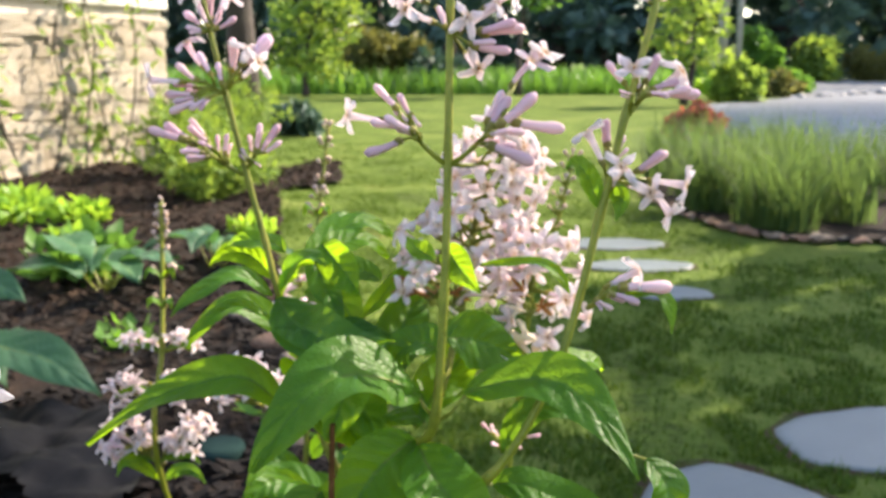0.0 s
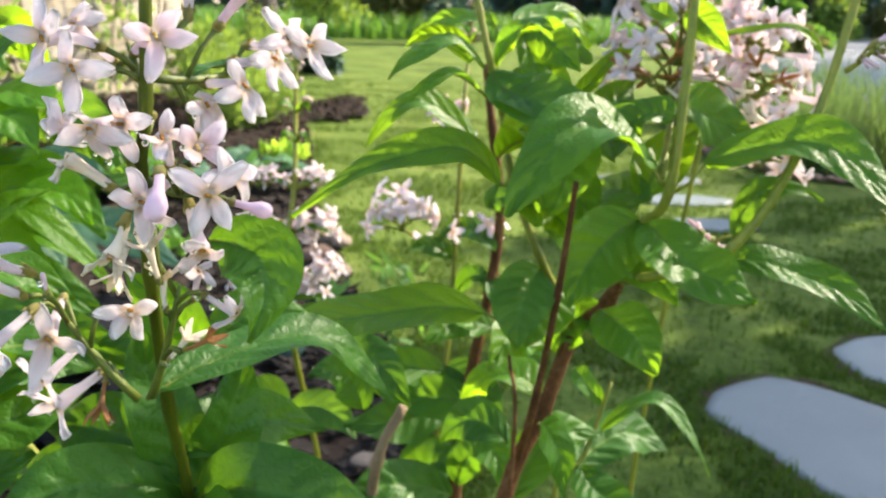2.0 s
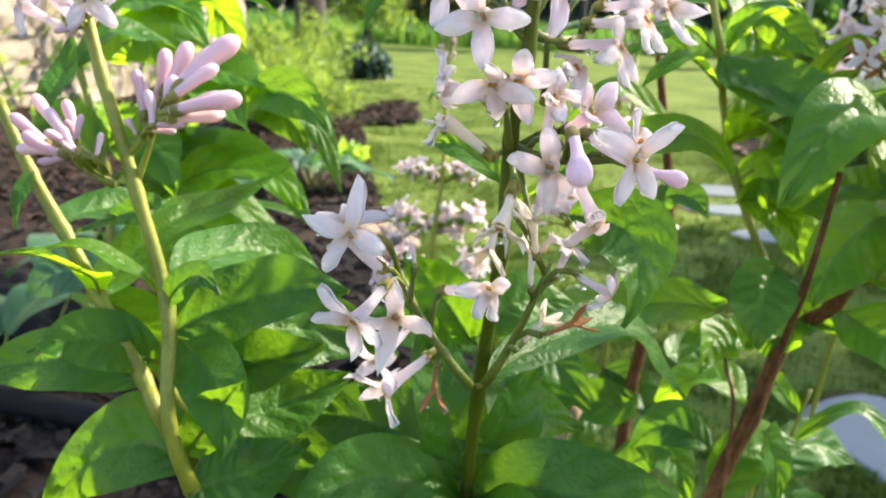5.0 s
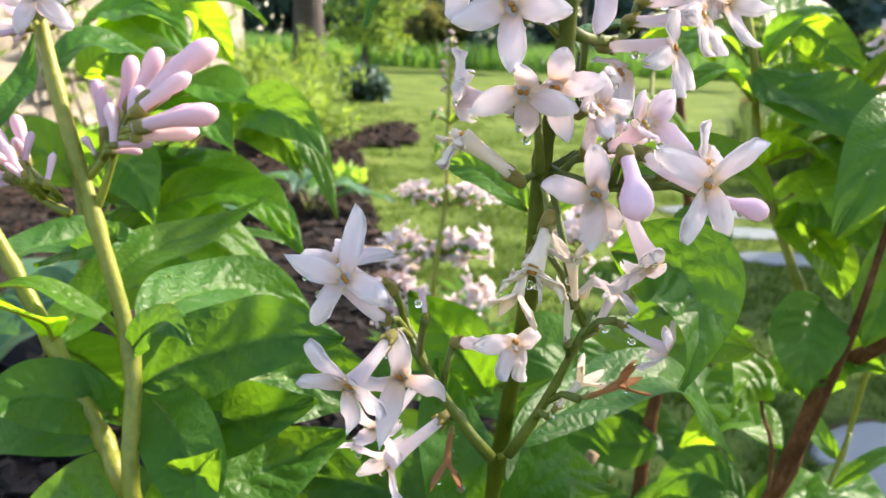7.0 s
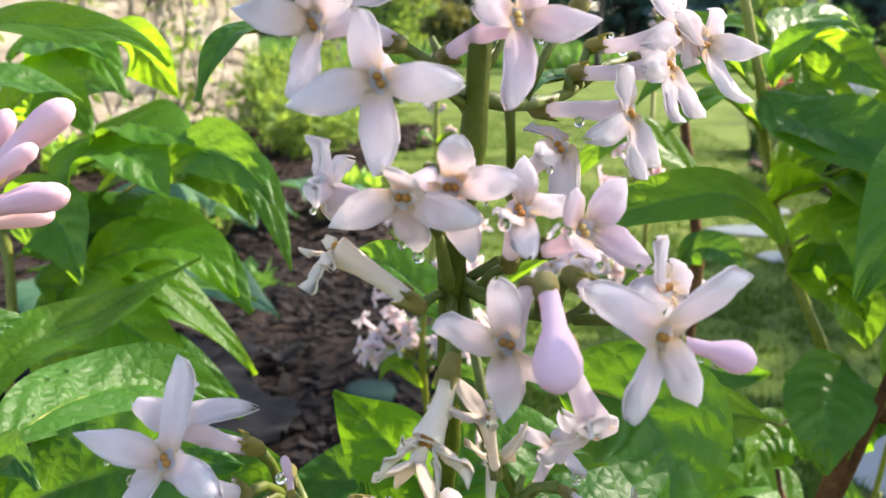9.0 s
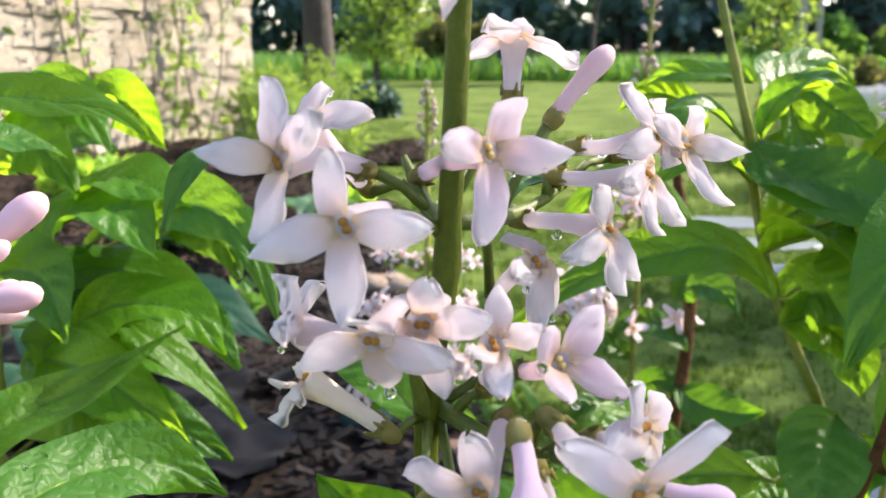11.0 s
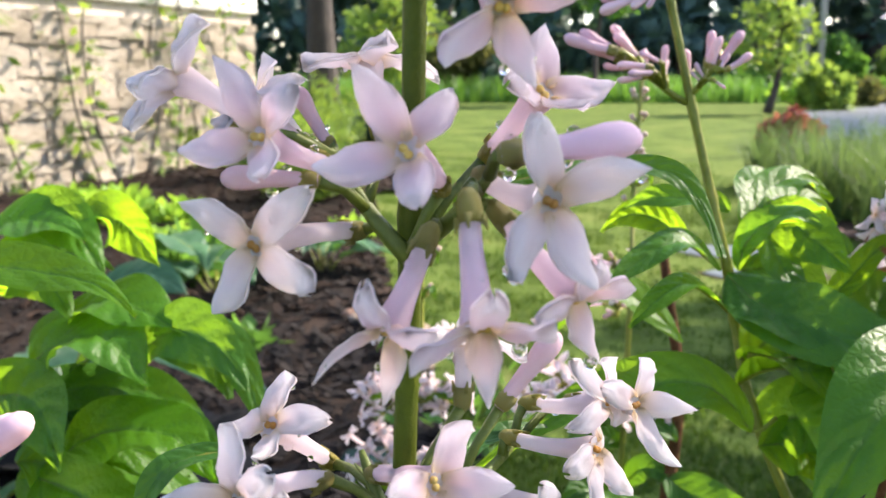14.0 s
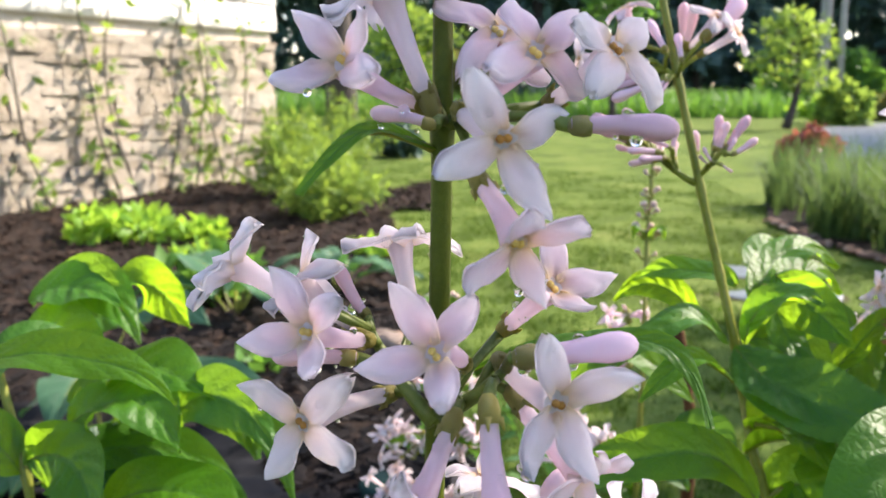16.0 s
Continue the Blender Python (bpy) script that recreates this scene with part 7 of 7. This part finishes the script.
leaf(trunk_b, (-0.0368, 0.4302, 0.3310), (-0.0511, 0.4200, 0.3338), (-0.0603, 0.4099, 0.3160), 0.0200, (0.0000, -0.7000, 0.6000), None, 0.22, SHADELEAF, 1.00)
leaf(trunk_b, (-0.1330, 0.4338, 0.3200), (-0.1167, 0.4249, 0.3227), (-0.0984, 0.4153, 0.3029), 0.0218, (0.0000, -0.8000, 0.6000), None, 0.22, SHADELEAF, 1.00)
leaf(trunk_b, (-0.0724, 0.4352, 0.2760), (-0.0584, 0.4260, 0.2782), (-0.0509, 0.4111, 0.2591), 0.0223, (0.0000, -0.8000, 0.6000), None, 0.22, SHADELEAF, 1.00)
leaf(trunk_a, (-0.0513, 0.3658, 0.2839), (-0.0353, 0.3818, 0.3036), (-0.0113, 0.3929, 0.3026), 0.0236, (0.0000, -0.7000, 0.6000), None, 0.22, SHADELEAF, 1.00)
leaf(trunk_a, (-0.0548, 0.3716, 0.3072), (-0.0705, 0.3826, 0.3119), (-0.0835, 0.3886, 0.2974), 0.0199, (0.0000, -0.8000, 0.6000), None, 0.22, SHADELEAF, 1.00)
leaf(trunk_a, (-0.0363, 0.3776, 0.3472), (-0.0280, 0.3720, 0.3645), (-0.0131, 0.3668, 0.3621), 0.0210, (0.0000, -0.8000, 0.6000), None, 0.22, SHADELEAF, 1.00)
leaf(stem_mid, (-0.0230, 0.3501, 0.3989), (-0.0097, 0.3449, 0.3964), (0.0039, 0.3365, 0.3820), 0.0233, (0.1000, -0.9000, 0.4000), None, 0.22, None, 1.00)
leaf(stem_mid, (-0.0079, 0.3528, 0.4187), (0.0026, 0.3750, 0.4310), (0.0214, 0.3893, 0.4437), 0.0224, (0.0000, -0.7000, 0.6000), None, 0.22, None, 1.00)
leaf(stem_left, (-0.0480, 0.3790, 0.4143), (-0.0321, 0.3812, 0.4005), (-0.0252, 0.3823, 0.3836), 0.0210, (0.0000, -0.8000, 0.5000), None, 0.22, None, 1.00)
leaf(stem_mid, (-0.0187, 0.3639, 0.4317), (-0.0174, 0.3886, 0.4467), (-0.0054, 0.4028, 0.4599), 0.0230, (0.0000, -0.8000, 0.4000), None, 0.22, None, 1.00)
leaf(stem_mid, (-0.0112, 0.3594, 0.4129), (-0.0203, 0.3798, 0.4131), (-0.0344, 0.3926, 0.4052), 0.0207, (0.0000, -0.8000, 0.6000), None, 0.22, None, 1.00)
leaf(back_stem, (-0.0989, 0.4811, 0.2178), (-0.0881, 0.4773, 0.2414), (-0.0701, 0.4668, 0.2377), 0.0315, (0.0000, -0.8000, 0.6000), None, 0.22, SHADELEAF, 1.00)
leaf(back_stem, (-0.1273, 0.4833, 0.2705), (-0.1377, 0.4781, 0.2921), (-0.1559, 0.4678, 0.2951), 0.0247, (0.0000, -0.8000, 0.6000), None, 0.22, SHADELEAF, 1.00)
leaf(spike_stem, (-0.2077, 0.5206, 0.2274), (-0.2324, 0.5034, 0.2449), (-0.2564, 0.4905, 0.2387), 0.0300, (0.0000, -0.8000, 0.6000), None, 0.22, None, 1.00)
leaf(stem_left, (-0.0653, 0.3691, 0.4555), (-0.0519, 0.3540, 0.4537), (-0.0339, 0.3489, 0.4498), 0.0200, (0.0000, -0.5000, 0.8000), None, 0.22, None, 1.00)
leaf(stem_left, (-0.0448, 0.3576, 0.4452), (-0.0394, 0.3497, 0.4312), (-0.0456, 0.3406, 0.4143), 0.0283, (-0.3000, -0.9000, 0.3000), (-0.0606, 0.3710, 0.4395), 0.22, None, 1.00)
leaf(stem_left, (-0.0371, 0.3744, 0.3795), (-0.0457, 0.3617, 0.3700), (-0.0504, 0.3537, 0.3577), 0.0273, (0.0000, -1.0000, 0.2000), None, 0.22, None, 1.00)
leaf(stem_left, (-0.0563, 0.3700, 0.4106), (-0.0417, 0.3704, 0.4092), (-0.0341, 0.3633, 0.3983), 0.0200, (0.2000, -0.8000, 0.5000), None, 0.22, None, 1.00)
leaf(stem_left, (-0.0404, 0.3780, 0.3497), (-0.0540, 0.3781, 0.3531), (-0.0639, 0.3650, 0.3421), 0.0213, (0.5000, -0.4500, 0.7500), None, 0.22, None, 1.00)
leaf(trunk_b, (-0.0606, 0.4985, 0.3429), (-0.0440, 0.4876, 0.3362), (-0.0260, 0.4790, 0.3399), 0.0208, (0.0000, -0.8000, 0.6000), None, 0.22, SHADELEAF, 1.00)
leaf(trunk_b, (-0.0569, 0.4930, 0.3169), (-0.0773, 0.4830, 0.3226), (-0.0936, 0.4700, 0.3133), 0.0208, (0.0000, -0.8000, 0.6000), None, 0.22, SHADELEAF, 1.00)
leaf(trunk_b, (-0.0621, 0.5069, 0.3819), (-0.0486, 0.4990, 0.3895), (-0.0377, 0.4871, 0.3794), 0.0182, (0.0000, -0.8000, 0.6000), None, 0.22, SHADELEAF, 1.00)
leaf(stem_left, (-0.0601, 0.3755, 0.4359), (-0.0428, 0.3735, 0.4457), (-0.0246, 0.3616, 0.4308), 0.0254, (0.5000, -0.4500, 0.7500), None, 0.22, None, 1.00)
leaf(stem_left, (-0.0550, 0.3766, 0.4136), (-0.0374, 0.3687, 0.4191), (-0.0259, 0.3566, 0.4051), 0.0288, (0.1000, -0.8000, 0.6000), None, 0.22, None, 1.00)
cluster(left_stem, (-0.2361, 0.2331, 0.4312), [
    ("b", 1.00, (-0.2320, 0.2331, 0.4546), (-0.2305, 0.2307, 0.4449)),
    ("k", 1.00, (-0.2265, 0.2363, 0.4581), (-0.2303, 0.2334, 0.4475)),
])
cluster(left_stem, (-0.2425, 0.2327, 0.4346), [
    ("b", 1.00, (-0.2554, 0.2309, 0.4495), (-0.2480, 0.2288, 0.4405)),
    ("b", 1.00, (-0.2497, 0.2261, 0.4461), (-0.2456, 0.2247, 0.4401)),
    ("b", 1.00, (-0.2628, 0.2331, 0.4432), (-0.2516, 0.2322, 0.4380)),
    ("b", 1.00, (-0.2414, 0.2281, 0.4448), (-0.2425, 0.2265, 0.4385)),
    ("b", 1.00, (-0.2568, 0.2434, 0.4504), (-0.2532, 0.2408, 0.4396)),
])
leaf(left_stem, (-0.2233, 0.2293, 0.3825), (-0.2065, 0.2575, 0.3892), (-0.1740, 0.2667, 0.3797), 0.0291, (-0.1000, -0.8000, 0.6000), None, 0.22, SHADELEAF, 1.00)
leaf(left_stem, (-0.2220, 0.2267, 0.3723), (-0.2055, 0.2398, 0.3725), (-0.1851, 0.2508, 0.3796), 0.0222, (0.1000, -0.8000, 0.6000), None, 0.22, SHADELEAF, 1.00)
leaf(hero, (-0.1554, 0.2384, 0.3590), (-0.1766, 0.2496, 0.3657), (-0.2014, 0.2564, 0.3639), 0.0247, (-0.1000, -0.8500, 0.5000), None, 0.22, SHADELEAF, 1.00)
leaf(left_stem, (-0.2258, 0.2308, 0.4087), (-0.2158, 0.2625, 0.4098), (-0.1967, 0.2756, 0.3976), 0.0192, (0.1000, -0.7000, 0.7000), None, 0.22, SHADELEAF, 1.00)
leaf(left_stem_two, (-0.2471, 0.2355, 0.4023), (-0.2430, 0.2555, 0.3870), (-0.2340, 0.2620, 0.3708), 0.0200, (0.1000, -0.9000, 0.4000), None, 0.22, SHADELEAF, 1.00)
leaf(hero, (-0.1539, 0.2387, 0.3520), (-0.1871, 0.2533, 0.3497), (-0.2167, 0.2605, 0.3423), 0.0254, (0.0000, -0.8000, 0.6000), None, 0.22, SHADELEAF, 1.00)
leaf(hero, (-0.1538, 0.2359, 0.3654), (-0.1422, 0.2547, 0.3681), (-0.1192, 0.2689, 0.3596), 0.0217, (0.1000, -0.8000, 0.6000), None, 0.22, SHADELEAF, 1.00)
leaf(left_stem, (-0.2305, 0.2421, 0.3864), (-0.2115, 0.2377, 0.3860), (-0.1898, 0.2352, 0.3936), 0.0211, (-0.1000, -0.8000, 0.6000), None, 0.22, SHADELEAF, 1.00)
leaf(hero, (-0.1529, 0.2591, 0.3874), (-0.1622, 0.2565, 0.4014), (-0.1725, 0.2534, 0.4137), 0.0185, (-0.2000, -0.8500, 0.4000), None, 0.22, SHADELEAF, 1.00)
leaf(hero, (-0.1515, 0.2637, 0.3849), (-0.1689, 0.2638, 0.3903), (-0.1849, 0.2621, 0.3878), 0.0173, (0.0000, -0.8000, 0.6000), None, 0.22, SHADELEAF, 1.00)
leaf(hero, (-0.1502, 0.2597, 0.3896), (-0.1393, 0.2674, 0.3975), (-0.1227, 0.2730, 0.3944), 0.0173, (0.1000, -0.8000, 0.6000), None, 0.22, SHADELEAF, 1.00)
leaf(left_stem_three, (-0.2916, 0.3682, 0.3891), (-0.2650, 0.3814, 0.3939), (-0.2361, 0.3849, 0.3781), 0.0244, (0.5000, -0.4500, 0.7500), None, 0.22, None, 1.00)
leaf(left_stem_three, (-0.2876, 0.3653, 0.3750), (-0.2587, 0.3769, 0.3720), (-0.2278, 0.3804, 0.3559), 0.0263, (0.0000, -0.8000, 0.6000), None, 0.22, SHADELEAF, 1.00)
leaf(trunk_a, (-0.0413, 0.3772, 0.3265), (-0.0566, 0.3882, 0.3317), (-0.0744, 0.3942, 0.3175), 0.0236, (0.5000, -0.4500, 0.7500), None, 0.22, None, 1.00)
leaf(trunk_b, (-0.0664, 0.4783, 0.3219), (-0.0892, 0.4707, 0.3357), (-0.1071, 0.4573, 0.3267), 0.0237, (0.5000, -0.4500, 0.7500), None, 0.22, None, 1.00)
cluster(stem_mid, (0.0033, 0.3444, 0.5221), [
    ("w", 1.00, (0.0253, 0.3439, 0.5201), (0.0163, 0.3536, 0.5211)),
    ("w", 1.00, (0.0161, 0.3477, 0.5133), (0.0122, 0.3599, 0.5182)),
    ("w", 1.00, (0.0297, 0.3486, 0.5280), (0.0185, 0.3550, 0.5263)),
])
cluster(stem_left, (-0.0874, 0.3808, 0.5455), [
    ("w", 1.00, (-0.0771, 0.3783, 0.5633), (-0.0839, 0.3852, 0.5544)),
    ("p", 1.00, (-0.1034, 0.3851, 0.5667), (-0.0963, 0.3862, 0.5555)),
    ("k", 1.00, (-0.0889, 0.3753, 0.5589), (-0.0874, 0.3735, 0.5502)),
])
cluster(stem_left, (-0.0928, 0.3819, 0.5711), [
    ("w", 1.00, (-0.0984, 0.3832, 0.5875), (-0.0962, 0.3873, 0.5768)),
    ("p", 1.00, (-0.0856, 0.3804, 0.5840), (-0.0919, 0.3863, 0.5745)),
])
leaf(left_stem_three, (-0.2846, 0.3742, 0.4314), (-0.2603, 0.3676, 0.4414), (-0.2406, 0.3564, 0.4292), 0.0263, (0.5000, -0.4500, 0.7500), None, 0.22, None, 1.00)
leaf(left_stem_three, (-0.2687, 0.3604, 0.4069), (-0.2423, 0.3588, 0.4157), (-0.2199, 0.3527, 0.4026), 0.0259, (0.5000, -0.4500, 0.7500), None, 0.22, None, 1.00)
leaf(left_stem_three, (-0.3051, 0.3902, 0.4689), (-0.2877, 0.3875, 0.4753), (-0.2687, 0.3825, 0.4689), 0.0222, (0.5000, -0.4500, 0.7500), None, 0.22, None, 1.00)
leaf(stem_left, (-0.0637, 0.3678, 0.4314), (-0.0524, 0.3552, 0.4405), (-0.0440, 0.3441, 0.4316), 0.0200, (0.5000, -0.4500, 0.7500), None, 0.22, None, 1.00)
leaf(stem_left, (-0.0613, 0.3769, 0.4365), (-0.0509, 0.3630, 0.4402), (-0.0398, 0.3563, 0.4291), 0.0193, (0.5000, -0.4500, 0.7500), None, 0.22, None, 1.00)


# ---- small things on the beds ----
def broad_plant(place, seed, n, size, tall, label):
    r = random.Random(seed)
    thing = empty("broadleaf_plant", label, "plant", place)
    o = Vector(place)
    for k in range(n):
        a = k * 2.4 + r.uniform(-0.3, 0.3)
        reach = size * r.uniform(0.7, 1.2)
        h = tall * r.uniform(0.5, 1.0)
        d = Vector((math.cos(a), math.sin(a), 0))
        base = o + d * reach * 0.25 + Vector((0, 0, h * 0.7))
        mid = o + d * reach * 0.7 + Vector((0, 0, h))
        tip = o + d * reach * 1.25 + Vector((0, 0, h * 0.72))
        leaf(thing, base, mid, tip, reach * 0.62, Vector((0, 0, 1)) - d * 0.3, o + Vector((0, 0, 0.01)), 0.18, BLUEGREEN, 0.6)
    return thing


broad_plant((-0.72, 1.30, 0.0), 81, 6, 0.13, 0.20, "large blue-green broad-leaved plant in the mulch")
broad_plant((-0.80, 2.15, 0.0), 82, 7, 0.17, 0.15, "blue-green broad-leaved plant in the mulch")
broad_plant((-0.60, 2.4, 0.0), 83, 7, 0.15, 0.14, "blue-green broad-leaved plant in the mulch")
big = broad_plant((-0.72, 1.0, 0.0), 84, 4, 0.12, 0.16, "large blue-green broad-leaved plant in the mulch")
leaf(big, (-0.5017, 0.9321, 0.2762), (-0.4198, 0.9186, 0.2597), (-0.3402, 0.8818, 0.2294), 0.056, (0.2, -0.5, 0.85), (-0.72, 1.0, 0.01), 0.15, BLUEGREEN, 0.8)
leaf(big, (-0.5293, 0.9698, 0.3107), (-0.4869, 0.9726, 0.3244), (-0.4392, 0.9492, 0.3099), 0.042, (0.1, -0.6, 0.8), (-0.72, 1.0, 0.01), 0.15, BLUEGREEN, 0.8)

# crumpled black fabric, and hoses, lying along the bed


def cloth_z(x, y):
    return 0.035 + 0.05 * abs(noise.noise((x * 5, y * 7, 2))) + 0.022 * noise.noise((x * 16, y * 22, 5)) + 0.008 * noise.noise((x * 45, y * 50, 7))


cloth = grid_sheet("weed_fabric", -1.35, -0.38, 1.02, 1.42, 90, 44, cloth_z, BLACKRUB, lambda x, y: abs(y - 1.22 - 0.05 * math.sin(x * 5)) < 0.15 + 0.04 * math.sin(x * 13) and x < -0.42 + 0.06 * math.sin(y * 19))
tagged(cloth, "crumpled black weed fabric lying on the mulch", "fabric")
bm = bmesh.new()
line = spline([(-1.3, 0.93, 0.03), (-0.8, 0.98, 0.035), (-0.5, 0.93, 0.03), (-0.36, 0.94, 0.03), (-0.3, 0.8, 0.025)], 60)
tube(bm, line, [0.016 + 0.0015 * (k % 2) for k in range(61)], 10)
tagged(part("black_hose", bm, BLACKRUB), "thin black ribbed hose lying on the mulch", "hose")
bm = bmesh.new()
tube(bm, [Vector((-0.31, 1.22, z)) for z in (0.0, 0.03, 0.034, 0.036)], [0.034, 0.034, 0.032, 0.026], 28)
tagged(part("valve_lid", bm, TEAL), "round dark green plastic valve lid", "lid")
r = random.Random(15)
for k in range(16):
    y = 1.44 + 0.55 * r.random() if k > 3 else 0.9 + 0.12 * k
    x = bed_edge(y) + (r.uniform(-0.11, 0.03) if k > 3 else -0.06 * r.random())
    s = r.uniform(0.016, 0.034) if k > 3 else 0.015
    ob = new("cobble", r.choice(COB))
    ob.matrix_basis = Matrix.Translation((x, y, s * 0.5 + 0.015)) @ Matrix.Rotation(r.uniform(0, 6), 4, "Z") @ Matrix.Diagonal((s * 1.2, s, s * 0.9, 1))
    tagged(ob, "rounded beige cobble at the bed's rim", "stone", "cobbles at the rim of the bed")
for k in range(5):
    y = 1.25 + 0.28 * r.random()
    x = bed_edge(y) + r.uniform(-0.08, 0.1)
    shrub("seedling", "pale green upright seedling beside the cobbles", (x, y, 0.01), 0.022, 0.075, MIDGREEN, 26, 0.045, 0.007, 210 + k, "plant", 3, "seedlings beside the cobbles")

# climbing plant on the wall
vine = empty("climbing_vine", "thin climbing vine with sparse leaves on the house wall", "climber", tuple(W0 + wdir * 1.1 + wnorm * 0.15))
r = random.Random(31)
bl = bmesh.new()
for k in range(7):
    s0 = 0.45 + 1.4 * (k + r.uniform(-0.35, 0.35)) / 7
    drift = r.uniform(-0.09, 0.09)
    pts = [W0 + wdir * (s0 + drift * i + r.uniform(-0.07, 0.07)) + wnorm * (0.08 + 0.03 * r.random()) + Vector((0, 0, 0.32 * i)) for i in range(6)]
    bm = bmesh.new()
    tube(bm, spline(pts, 20), [0.006 - 0.0002 * i for i in range(21)], 5)
    part("vine_stem", bm, TREEBARK, vine)
    for p in spline(pts, 20):
        if r.random() < 0.75:
            clump(bl, p, (0.11, 0.05, 0.12), r.choice((3, 7, 12)), 0.075, 0.015, r, -0.5)
part("foliage", bl, PALEGREEN, vine)
